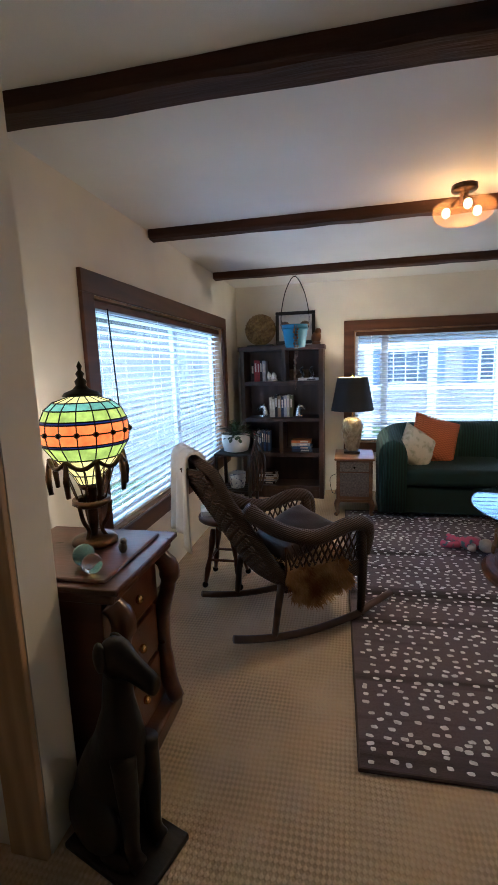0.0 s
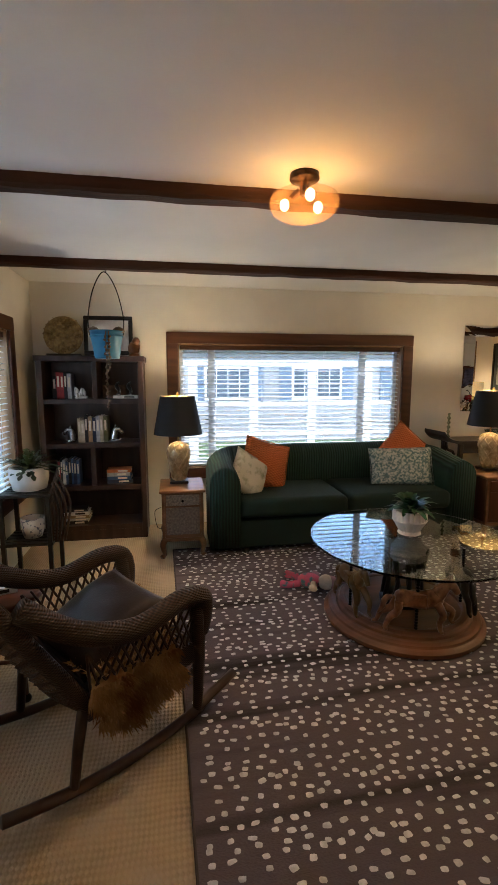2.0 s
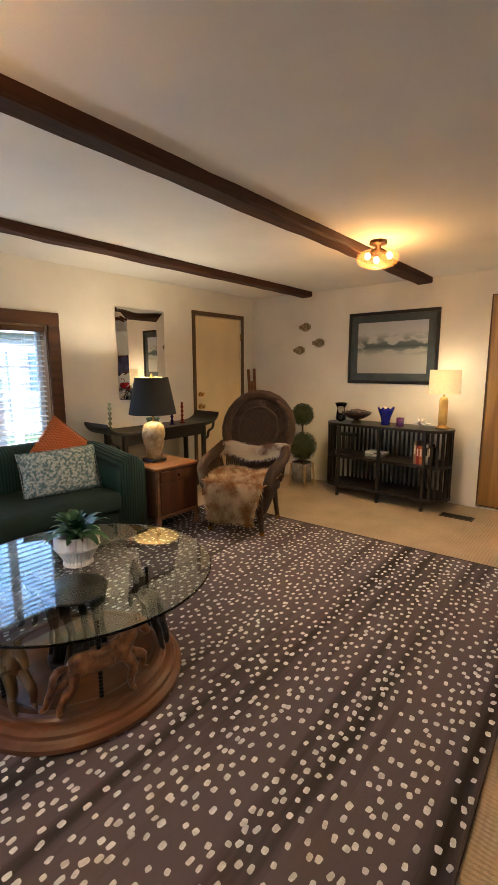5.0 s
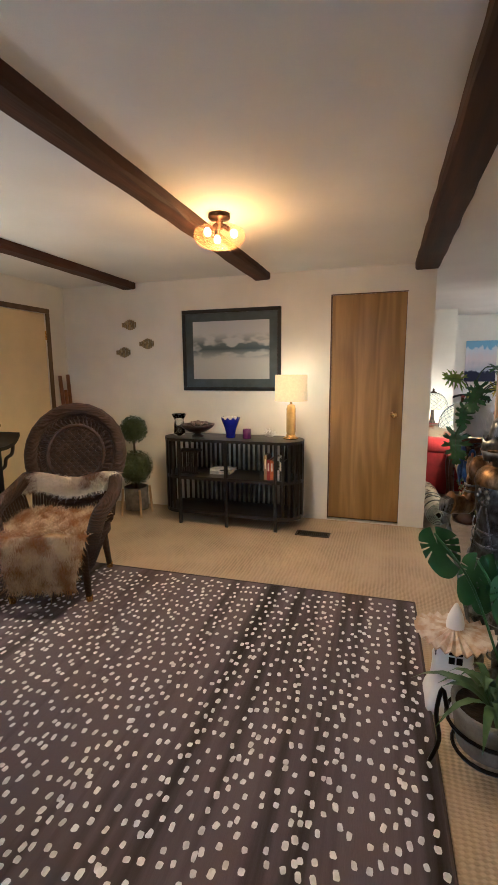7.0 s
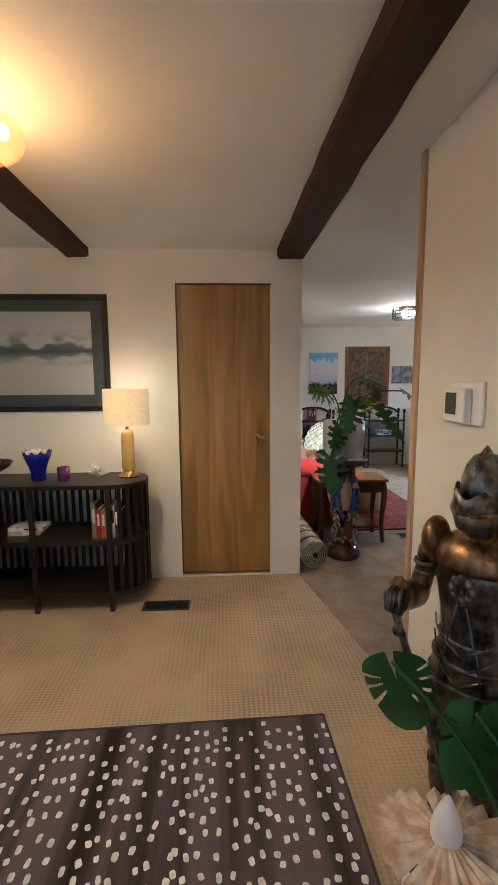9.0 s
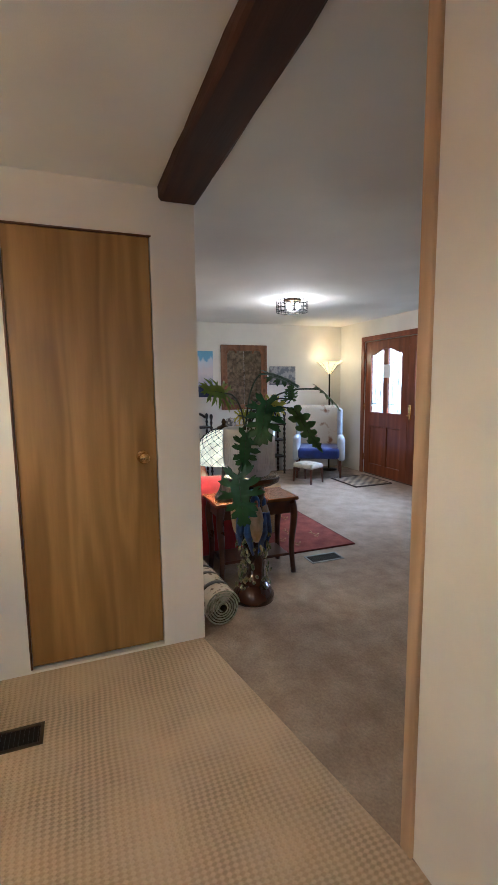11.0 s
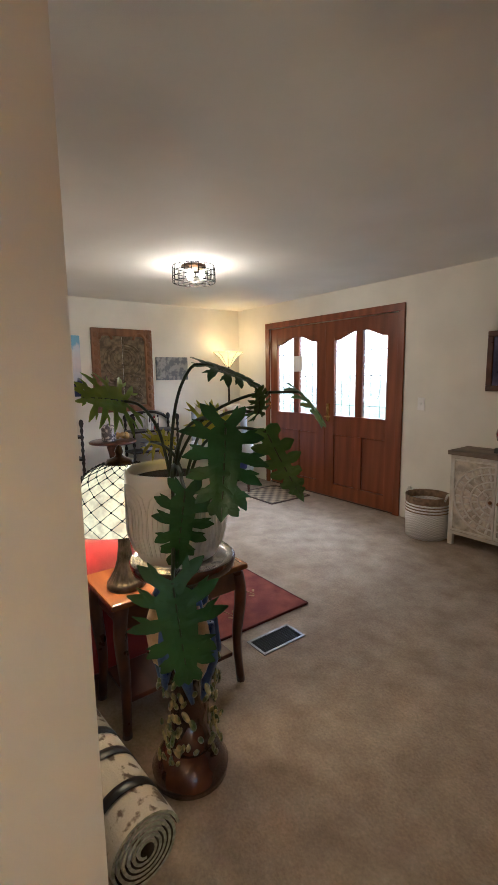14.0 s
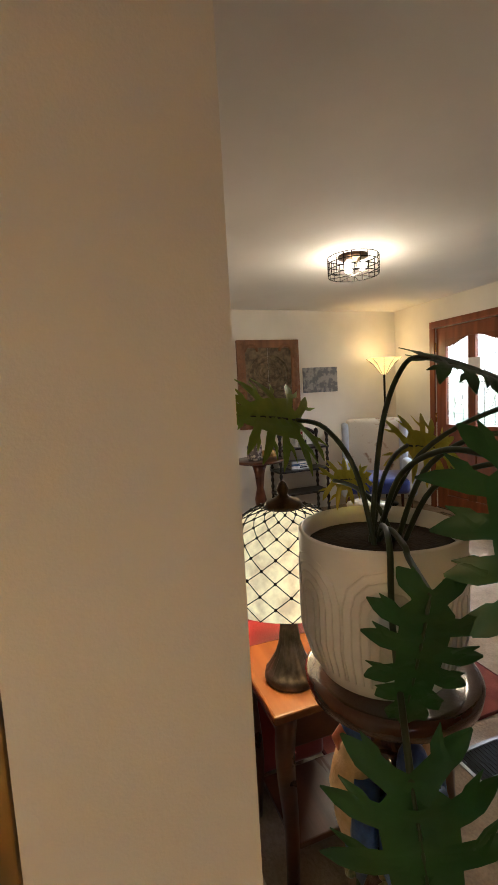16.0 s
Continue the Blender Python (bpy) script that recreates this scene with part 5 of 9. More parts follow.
part("pot", turned([(0.06, 0), (0.075, 0.06), (0.08, 0.14), (0.074, 0.14), (0.068, 0.05)], 28), mat("blue_pattern_china", (0.7, 0.68, 0.64), 0.3, var=0.2, scale=30, col2=(0.16, 0.18, 0.25), spread=(0.56, 0.62)), mp_, smooth=True)
bm = bmesh.new()
for k in range(5):
    tube(bm, spline([(-0.5 + 0.02 * k, 4.0, 0.3), (-0.49 + 0.03 * k, 3.99, 0.45 + 0.03 * k), (-0.5 + 0.015 * k, 3.98, 0.6 + 0.04 * k)], 4), 0.008, 6)
    blob(bm, (-0.5 + 0.015 * k, 3.98, 0.62 + 0.04 * k), (0.012, 0.012, 0.03), 6)
ob = part("driftwood_sprig", bm, wicker_strand, smooth=True)
tagged(ob, "dark twisted twig ornament leaning on the stand", "ornament")

# ---- dresser with balloon lamp and dog ----
dr = thing("dresser", pose(-0.865, 1.285, 0), "dark carved mahogany chest below the window", "dresser")
dw, dd, dh = 0.52, 0.46, 0.765
part("body", box(0.0, dw - 0.05, 0.03, dd - 0.03, 0.08, dh - 0.06, 0.004), mahogany, dr)
part("top_board", box(0.0, dw + 0.025, 0.0, dd + 0.03, dh - 0.022, dh, 0.006), mahogany, dr, "polished mahogany top")
part("top_moulding", box(0.0, dw + 0.005, 0.012, dd + 0.012, dh - 0.06, dh - 0.022, 0.012, 3), mahogany, dr)
part("top_inlay", box(0.03, dw - 0.03, 0.03, dd - 0.02, dh, dh + 0.012, 0.006), mahogany, dr, "raised polished top panel")
for y in (0.05, dd - 0.04):
    bm = bmesh.new()
    p = spline([(dw - 0.03, y, dh - 0.07), (dw + 0.01, y, dh - 0.12), (dw - 0.0, y, dh - 0.2), (dw - 0.03, y, dh - 0.32), (dw - 0.035, y, 0.3), (dw - 0.02, y, 0.16), (dw + 0.005, y, 0.08)], 4)
    tube(bm, p, [0.035] * 3 + [0.04] * 4 + [0.03] * 10 + [0.034] * (len(p) - 17), 10)
    part("carved_post", bm, mahogany, dr, "scrolled carved corner post", True)
for z0, z1 in ((0.12, 0.31), (0.33, 0.51), (0.53, 0.69)):
    dv = part("drawer", box(dw - 0.055, dw - 0.035, 0.09, dd - 0.08, z0, z1, 0.006), mahogany, dr)
    k = bmesh.new()
    blob(k, (dw - 0.025, dd / 2, (z0 + z1) / 2), (0.014, 0.016, 0.016), 10)
    part("pull", k, brass, dv, "", True)
part("plinth", box(0.0, dw + 0.01, 0.0, dd + 0.02, 0, 0.08, 0.015, 3), mahogany, dr)

STAINED = {n: mat("stained_%s" % n, c, 0.35, var=0.25, scale=30, bump=0.15, bscale=60, emit=e) for n, c, e in (("green", (0.4, 0.44, 0.06), 0.17), ("teal", (0.2, 0.38, 0.22), 0.16), ("orange", (0.9, 0.13, 0.015), 0.24), ("blue", (0.02, 0.03, 0.12), 0.1), ("yellow", (0.95, 0.6, 0.14), 0.2), ("cream", (0.9, 0.68, 0.36), 0.1))}
lead = mat("lead_came", (0.02, 0.017, 0.013), 0.45, 0.7, var=0.2)
bl = thing("balloon_lamp", pose(-0.575, 1.60, dh + 0.012) @ Matrix.Diagonal((0.95, 0.95, 0.88, 1)), "lit stained-glass hot-air balloon lamp in bronze", "lamp")
prof = [(0.035, 0.62), (0.105, 0.595), (0.135, 0.568), (0.153, 0.528), (0.156, 0.518), (0.16, 0.48), (0.155, 0.437), (0.152, 0.428), (0.12, 0.375), (0.06, 0.30), (0.042, 0.26)]
bands = ["yellow", "teal", "green", "blue", "orange", "orange", "blue", "green", "yellow", "yellow"]
seg = 16
shade = part("shade", box(-0.01, 0.01, -0.01, 0.01, 0.6, 0.62), black_metal, bl, "balloon shaped stained-glass shade")
for bi, name_ in enumerate(bands):
    (r0, z0), (r1, z1) = prof[bi], prof[bi + 1]
    bm = bmesh.new()
    a = [bm.verts.new((r0 * math.cos(2 * math.pi * i / 32), r0 * math.sin(2 * math.pi * i / 32), z0)) for i in range(32)]
    b = [bm.verts.new((r1 * math.cos(2 * math.pi * i / 32), r1 * math.sin(2 * math.pi * i / 32), z1)) for i in range(32)]
    for i in range(32):
        bm.faces.new((b[i], b[(i + 1) % 32], a[(i + 1) % 32], a[i]))
    part("glass_band", bm, STAINED[name_], shade, "%s stained glass" % name_, True).visible_shadow = False
bm = bmesh.new()
for r, z in prof:
    tube(bm, [(1.01 * r * math.cos(2 * math.pi * i / 32), 1.01 * r * math.sin(2 * math.pi * i / 32), z) for i in range(32)], 0.003, 5, True)
for k in range(seg):
    a = 2 * math.pi * k / seg
    tube(bm, [(1.01 * r * math.cos(a), 1.01 * r * math.sin(a), z) for r, z in prof], 0.0024, 5)
    blob(bm, (0.162 * math.cos(a), 0.162 * math.sin(a), 0.48), (0.011, 0.011, 0.011), 6)
part("leading", bm, lead, shade, "dark lead lines")
part("finial", turned([(0.07, 0.618), (0.06, 0.632), (0.03, 0.645), (0.018, 0.66), (0.022, 0.675), (0.01, 0.69), (0.016, 0.705), (0.006, 0.72), (0.01, 0.735), (0.001, 0.755)], 20), lead, bl, "dark turned finial", True)
for k in range(8):
    a0, a1 = 2 * math.pi * k / 8, 2 * math.pi * (k + 1) / 8
    bm = bmesh.new()
    tube(bm, [(0.135 * math.cos(a0 + (a1 - a0) * i / 6), 0.135 * math.sin(a0 + (a1 - a0) * i / 6), 0.375 - 0.03 * math.sin(math.pi * i / 6)) for i in range(7)], 0.009, 6)
    tube(bm, [(0.135 * math.cos(a0), 0.135 * math.sin(a0), 0.38), (0.145 * math.cos(a0), 0.145 * math.sin(a0), 0.30), (0.14 * math.cos(a0), 0.14 * math.sin(a0), 0.235)], [0.008, 0.012, 0.009], 6)
    part("swag", bm, bronze, bl, "bronze swag with a tassel", True)
for k in range(8):
    a = 2 * math.pi * (k + 0.5) / 8
    part("rope", piped([(0.1 * math.cos(a), 0.1 * math.sin(a), 0.35), (0.05 * math.cos(a), 0.05 * math.sin(a), 0.18)], 0.003, 5), bronze, bl)
part("stem", turned([(0.045, 0.26), (0.04, 0.24), (0.022, 0.23), (0.02, 0.1), (0.012, 0.02)], 16), bronze, bl, smooth=True)
part("basket_ring", turned([(0.05, 0.16), (0.072, 0.175), (0.07, 0.195), (0.05, 0.19)], 24, cap=False), bronze, bl, smooth=True)
for k in range(3):
    a = 2 * math.pi * k / 3 + 0.4
    part("scroll_leg", piped(spline([(0.07 * math.cos(a), 0.07 * math.sin(a), 0.18), (0.055 * math.cos(a), 0.055 * math.sin(a), 0.11), (0.03 * math.cos(a), 0.03 * math.sin(a), 0.06), (0.05 * math.cos(a), 0.05 * math.sin(a), 0.02)], 4), 0.008, 8), bronze, bl, smooth=True)
part("base", turned([(0.085, 0), (0.088, 0.012), (0.075, 0.028), (0.03, 0.036), (0.001, 0.038)], 28), bronze, bl, smooth=True)
bulb_light(-0.575, 1.60, dh + 0.4, 0.7, (1.0, 0.7, 0.4), 0.05).data.shadow_soft_size = 0.05
for x, y, r, mm in ((-0.44, 1.36, 0.032, glass_clear), (-0.50, 1.41, 0.036, mat("aqua_glass", (0.3, 0.6, 0.6), 0.05, trans=0.8, var=0.3, scale=40))):
    bm = bmesh.new()
    blob(bm, (0, 0, r), (r, r, r), 20)
    ob = part("glass_paperweight", bm, mm, smooth=True)
    ob.matrix_basis = pose(x, y, dh + 0.012)
    tagged(ob, "clear round glass paperweight on the chest", "paperweight", "paperweights")
bm = bmesh.new()
blob(bm, (0, 0, 0.022), (0.016, 0.014, 0.022), 10)
blob(bm, (0.004, 0, 0.046), (0.012, 0.011, 0.012), 8)
ob = part("animal_figurine", bm, mat("grey_stone", (0.16, 0.15, 0.14), 0.7, var=0.3), smooth=True)
ob.matrix_basis = pose(-0.42, 1.52, dh + 0.012)
tagged(ob, "tiny grey stone animal figurine on the chest", "figurine")

# seated dog statue, one plain mesh
bm = bmesh.new()
tube(bm, spline([(-0.10, 0, 0.06), (-0.06, 0, 0.17), (0.0, 0, 0.28), (0.02, 0, 0.38), (0.02, 0, 0.46), (0.03, 0, 0.52)], 5), [0.10, 0.115, 0.12, 0.12, 0.118, 0.115, 0.112, 0.11, 0.108, 0.105, 0.1, 0.095, 0.09, 0.085, 0.08, 0.074, 0.068, 0.062, 0.058, 0.055, 0.053, 0.052, 0.052, 0.05, 0.05, 0.05], 16)
tube(bm, spline([(-0.01, 0, 0.535), (0.04, 0, 0.555), (0.09, 0, 0.545), (0.16, 0, 0.525), (0.185, 0, 0.52)], 4), [0.03, 0.05, 0.056, 0.058, 0.056, 0.052, 0.047, 0.042, 0.038, 0.035, 0.033, 0.031, 0.03, 0.028, 0.026, 0.022, 0.014], 14)
for s in (-1, 1):
    tube(bm, spline([(0.07, s * 0.06, 0.32), (0.08, s * 0.062, 0.18), (0.08, s * 0.062, 0.06), (0.11, s * 0.062, 0.025)], 4), [0.045, 0.042, 0.04, 0.037, 0.034, 0.031, 0.028, 0.027, 0.027, 0.028, 0.03, 0.032, 0.028], 12)
    blob(bm, (-0.06, s * 0.09, 0.11), (0.11, 0.055, 0.10), 14)
    blob(bm, (0.02, s * 0.09, 0.03), (0.07, 0.035, 0.028), 10)
    blob(bm, (0.0, s * 0.05, 0.565), (0.028, 0.02, 0.04), 10, pose(0, 0, 0, s * 25, -35, 0))
bx(bm, -0.17, 0.17, -0.14, 0.14, 0.0, 0.02, 0.006)
ob = part("dog_statue", bm, mat("black_bronze_statue", (0.012, 0.01, 0.009), 0.42, 0.3, var=0.4, scale=9, bump=0.3, bscale=40), smooth=True)
ob.matrix_basis = pose(-0.30, 1.19, 0.0, 0, 0, -18) @ Matrix.Diagonal((0.92, 0.72, 1.13, 1))
tagged(ob, "black seated hound statue on the floor", "statue")


def floor_vent(x, y, w, d, material, label):
    v = thing("floor_vent", pose(x, y, 0), label, "vent", "floor vents")
    bm = bmesh.new()
    bx(bm, -w / 2, w / 2, -d / 2, -d / 2 + 0.014, 0, 0.006, 0.001)
    bx(bm, -w / 2, w / 2, d / 2 - 0.014, d / 2, 0, 0.006, 0.001)
    bx(bm, -w / 2, -w / 2 + 0.014, -d / 2 + 0.014, d / 2 - 0.014, 0, 0.006, 0.001)
    bx(bm, w / 2 - 0.014, w / 2, -d / 2 + 0.014, d / 2 - 0.014, 0, 0.006, 0.001)
    part("frame", bm, material, v)
    # flat black plate puts the duct's inner shade into colour
    part("duct", box(-w / 2 + 0.014, w / 2 - 0.014, -d / 2 + 0.014, d / 2 - 0.014, 0.0004, 0.0015), mat("duct_shadow", (0.004, 0.004, 0.004), 0.9, var=0.1, bump=0), v)
    n = 15
    long_y = d > w
    for k in range(n):
        if long_y:
            y0 = -d / 2 + 0.02 + (d - 0.04) * k / n
            part("louvre", box(-w / 2 + 0.014, w / 2 - 0.014, y0, y0 + 0.004, 0.0015, 0.004), black_metal, v)
        else:
            x0 = -w / 2 + 0.02 + (w - 0.04) * k / n
            part("louvre", box(x0, x0 + 0.004, -d / 2 + 0.014, d / 2 - 0.014, 0.0015, 0.004), black_metal, v)
    return v


vent_brown = mat("brown_steel", (0.06, 0.04, 0.028), 0.45, 0.5, var=0.3)
floor_vent(5.05, 2.43, 0.12, 0.29, vent_brown, "brown steel floor register in the carpet")
floor_vent(-0.7, 2.02, 0.14, 0.34, vent_brown, "dark steel floor register by the window")
floor_vent(6.205, 0.365, 0.145, 0.28, mat("dull_steel", (0.3, 0.3, 0.3), 0.4, 0.7, var=0.2), "grey steel floor register in the carpet")

# ---- altar table, mirror, round-backed chair ----
al = thing("console_table", pose(3.62, 4.93, 0), "black altar console table with upturned scroll ends", "table")
bm = bmesh.new()
pts = spline([(-0.70, 0, 0.87), (-0.66, 0, 0.82), (-0.58, 0, 0.785), (-0.4, 0, 0.775), (0.4, 0, 0.775), (0.58, 0, 0.785), (0.66, 0, 0.82), (0.70, 0, 0.87)], 5)
for dz0, dz1 in ((0, 0.03),):
    lo = [[bm.verts.new((p.x, sy * 0.18, p.z - 0.0)) for p in pts] for sy in (-1, 1)]
    hi = [[bm.verts.new((p.x, sy * 0.18, p.z + 0.03)) for p in pts] for sy in (-1, 1)]
    for i in range(len(pts) - 1):
        bm.faces.new((hi[0][i], hi[0][i + 1], hi[1][i + 1], hi[1][i]))
        bm.faces.new((lo[0][i + 1], lo[0][i], lo[1][i], lo[1][i + 1]))
        bm.faces.new((lo[0][i], lo[0][i + 1], hi[0][i + 1], hi[0][i]))
        bm.faces.new((lo[1][i + 1], lo[1][i], hi[1][i], hi[1][i + 1]))
    for e in (0, -1):
        bm.faces.new((lo[0][e], hi[0][e], hi[1][e], lo[1][e]))
bmesh.ops.recalc_face_normals(bm, faces=bm.faces)
part("tabletop", bm, black_wood, al)
for sx in (-1, 1):
    for sy in (-1, 1):
        part("leg", box(sx * 0.5 - 0.02, sx * 0.5 + 0.02, sy * 0.14 - 0.02, sy * 0.14 + 0.02, 0, 0.775, 0.004), black_wood, al)
    part("bracket", piped(spline([(sx * 0.5, -0.14, 0.62), (sx * 0.56, -0.14, 0.64), (sx * 0.58, -0.14, 0.7), (sx * 0.64, -0.14, 0.73), (sx * 0.66, -0.14, 0.8)], 4), 0.014, 8), black_wood, al, "carved scroll bracket", True)
part("apron", box(-0.48, 0.48, -0.15, -0.13, 0.68, 0.775, 0.003), black_wood, al)


def candlestick(x, y, z, h, material, label):
    prof, zz = [(0.03, 0), (0.032, 0.006), (0.012, 0.014)], 0.02
    while zz < h:
        prof += [(0.008, zz), (0.018, zz + 0.014), (0.018, zz + 0.02), (0.008, zz + 0.034)]
        zz += 0.045
    prof += [(0.012, zz), (0.012, zz + 0.02)]
    ob = part("candlestick", turned(prof, 18), material, smooth=True)
    ob.matrix_basis = pose(x, y, z)
    return tagged(ob, label, "candlestick", "candlesticks")


cg = lambda n, c: mat(n, c, 0.06, var=0.05, bump=0, trans=0.7)
candlestick(3.05, 4.9, 0.805, 0.22, cg("pale_green_glass", (0.5, 0.6, 0.4)), "pale green glass bubble candlestick")
candlestick(3.78, 4.9, 0.805, 0.22, cg("cobalt_glass", (0.02, 0.02, 0.3)), "cobalt blue glass candlestick on the console")
candlestick(3.92, 4.9, 0.805, 0.16, cg("red_glass", (0.6, 0.03, 0.02)), "red glass candlestick on the console")
ob = part("glass_bowl", turned([(0.03, 0), (0.035, 0.01), (0.05, 0.03), (0.07, 0.09), (0.064, 0.09), (0.045, 0.035), (0.001, 0.02)], 28), cg("celadon_glass", (0.55, 0.65, 0.5)), smooth=True)
ob.matrix_basis = pose(3.55, 4.92, 0.805)
tagged(ob, "small pale green glass bowl on the console", "bowl")

mi = thing("wall_mirror", pose(3.63, NW, 1.51), "tall wall mirror with a wavy silver border", "mirror")
part("mirror_glass", box(-0.18, 0.18, -0.03, -0.004, -0.33, 0.33, 0.002), mirror_mat, mi, "flat mirror glass")
bm = bmesh.new()
n = 16
inn, out = [], []
for k in range(4):
    ca = [(-1, -1), (1, -1), (1, 1), (-1, 1)]
    (x0, z0), (x1, z1) = ca[k], ca[(k + 1) % 4]
    for i in range(n):
        t_ = i / n
        u, v = x0 + (x1 - x0) * t_, z0 + (z1 - z0) * t_
        wv = 0.004 * math.sin(t_ * math.pi * 3)
        inn.append(bm.verts.new((u * 0.18, -0.03, v * 0.33)))
        out.append(bm.verts.new((u * (0.295 + (wv if abs(u) == 1 else 0)), -0.014, v * (0.44 + (wv if abs(v) == 1 else 0)))))
for i in range(len(inn)):
    j = (i + 1) % len(inn)
    bm.faces.new((inn[i], inn[j], out[j], out[i]))
bmesh.ops.recalc_face_normals(bm, faces=bm.faces)
part("mirror_border", bm, mirror_mat, mi, "bevelled wavy mirror border")
part("backing", box(-0.28, 0.28, -0.011, -0.002, -0.42, 0.42), black_wood, mi)

# wooden sticks in the corner
for k, (dx, h_) in enumerate(((0.0, 1.35), (0.06, 1.2), (0.1, 1.36))):
    bm = piped([(5.3 + dx * 0.3, 5.02, 0.0), (5.29 + dx, 5.08, h_ * 0.6), (5.28 + dx * 1.2, 5.11, h_)], [0.018, 0.02, 0.019], 8)
    ob = part("walking_stick", bm, honey, smooth=True)
    tagged(ob, "plain brown wooden stick leaning in the corner", "stick", "walking sticks")

wc = thing("armchair", pose(3.66, 3.84, 0.012, 0, 0, 200), "round-backed dark wicker armchair with furs", "chair")
# local: x forward
bm = bmesh.new()
rings = []
for i in range(25):
    a = math.pi * 2 * i / 24
    r = 0.30
    rings.append((r * math.cos(a), r * math.sin(a)))
TILT = lambda y, z: (-0.27 - 0.28 * (z - 0.4), y, z)
CZ = 0.80
part("back_rim", piped([TILT(y * 1.05, CZ + z * 1.05) for y, z in rings[:-1]], 0.045, 12, True, 1.0), wicker, wc, "thick woven rim", True)
part("inner_ring", piped([TILT(y * 0.66, CZ + z * 0.66) for y, z in rings[:-1]], 0.014, 8, True), wicker_strand, wc, "", True)
bm = bmesh.new()
for i in range(48):
    a = 2 * math.pi * i / 48
    tube(bm, [TILT(0.2 * math.cos(a), CZ + 0.2 * math.sin(a)), TILT(0.25 * math.cos(a + 0.1), CZ + 0.25 * math.sin(a + 0.1)), TILT(0.29 * math.cos(a), CZ + 0.29 * math.sin(a))], 0.008, 5)
for i in range(40):
    a = 2 * math.pi * i / 40
    blob(bm, TILT(0.255 * math.cos(a), CZ + 0.255 * math.sin(a)), (0.012, 0.014, 0.014), 6)
part("ring_weave", bm, wicker_strand, wc, "beaded openwork ring")
bm = bmesh.new()
for s in (-1, 1):
    for k in range(-9, 10):
        o = k * 0.03
        pts = []
        for i in range(9):
            t_ = -0.2 + 0.4 * i / 8
            y, z = (t_ + o) * 0.707 * 1.2, s * (t_ - o) * 0.707 * 1.2
            if y * y + z * z < 0.038:
                pts.append(TILT(y, CZ + z))
        if len(pts) > 1:
            tube(bm, pts, 0.007, 5)
cb_ = turned([(0.29, 0), (0.001, 0.004)], 32)
for v in cb_.verts:
    v.co = Vector(TILT(v.co.x, CZ + v.co.y)) + Vector((-0.012 - v.co.z, 0, 0))
part("back_panel", cb_, wicker, wc, "dense woven back panel")
tagged(part("cane_panel", bm, wicker_strand, wc, "diamond woven centre panel"), kind="stuff")
bm = bmesh.new()
for k in range(30):
    y = -0.29 + 0.58 * k / 29
    z = CZ - math.sqrt(max(0, 0.3 ** 2 - y * y)) if abs(y) < 0.2 else CZ - 0.2
    tube(bm, [TILT(y * 0.95, 0.38), TILT(y, z)], 0.009, 5)
part("lower_back", bm, wicker, wc)
part("seat", turned([(0.28, 0.33), (0.31, 0.35), (0.31, 0.39), (0.28, 0.41), (0.001, 0.41)], 32), wicker, wc, smooth=True)
part("skirt", turned([(0.2, 0.12), (0.29, 0.34)], 32, cap=False), wicker, wc, smooth=True)
for s in (-1, 1):
    arm = spline([(-0.27, s * 0.3, 0.66), (-0.1, s * 0.33, 0.6), (0.08, s * 0.33, 0.57), (0.2, s * 0.31, 0.53), (0.23, s * 0.28, 0.42), (0.2, s * 0.26, 0.36)], 5)
    part("arm", piped(arm, 0.045, 12), wicker, wc, "wide rolled arm", True)
    bm = bmesh.new()
    for k in range(12):
        x = -0.22 + 0.4 * k / 11
        tube(bm, [(x, s * 0.27, 0.36), (x, s * 0.32, 0.58)], 0.011, 5)
    part("arm_side", bm, wicker, wc)
for ax, ay in ((0.2, 0.2), (0.2, -0.2), (-0.22, 0.2), (-0.22, -0.2)):
    lg = part("leg", piped([(ax * 1.15, ay * 1.15, 0.0), (ax, ay, 0.34)], [0.018, 0.028], 10), wicker, wc, smooth=True)
    part("foot_cap", turned([(0.02, 0), (0.021, 0.035), (0.018, 0.036)], 12, Matrix.Translation((ax * 1.15, ay * 1.15, 0.0))), brass, lg, "brass foot cap")
WCM = pose(3.66, 3.84, 0.012, 0, 0, 200)
ivory_fur = mat("ivory_tan_fur", (0.48, 0.2, 0.035), 0.95, var=0.15, scale=11, bump=0.0, col2=(0.98, 0.8, 0.48), sheen=0.3, spread=(0.4, 0.6))
banded_fur = mat("brown_white_fur", (0.24, 0.085, 0.022), 0.95, var=0.2, scale=6, bump=0.0, col2=(0.98, 0.88, 0.7), sheen=0.3, spread=(0.4, 0.52))


def seat_fur(u, v):
    w = 0.29 * (0.9 + 0.1 * math.sin(6 * v))
    y = (2 * u - 1) * w * (1 - 0.25 * max(0, v - 0.7) / 0.3)
    if v < 0.55:
        return Vector((-0.2 + 0.48 * v / 0.55, y, 0.435 + 0.015 * math.sin(8 * u + 5 * v))), Vector((0, 0, 1))
    k = (v - 0.55) / 0.45
    return Vector((0.29 + 0.05 * math.sin(k * 2.2), y, 0.44 - 0.31 * k)), Vector((1, 0, 0.2))


fur_throw(WCM, seat_fur, 14, 18, 13000, 0.06, "tan and ivory fox fur over the armchair seat", ivory_fur, 4)
fur_throw(WCM, lambda u, v: (Vector((-0.2 - 0.05 * v, (2 * u - 1) * 0.33, 0.56 + 0.12 * v + 0.02 * math.sin(9 * u))), Vector((1, 0, 0.4))), 14, 6, 5200, 0.055, "brown and white fur along the armchair back", banded_fur, 5)

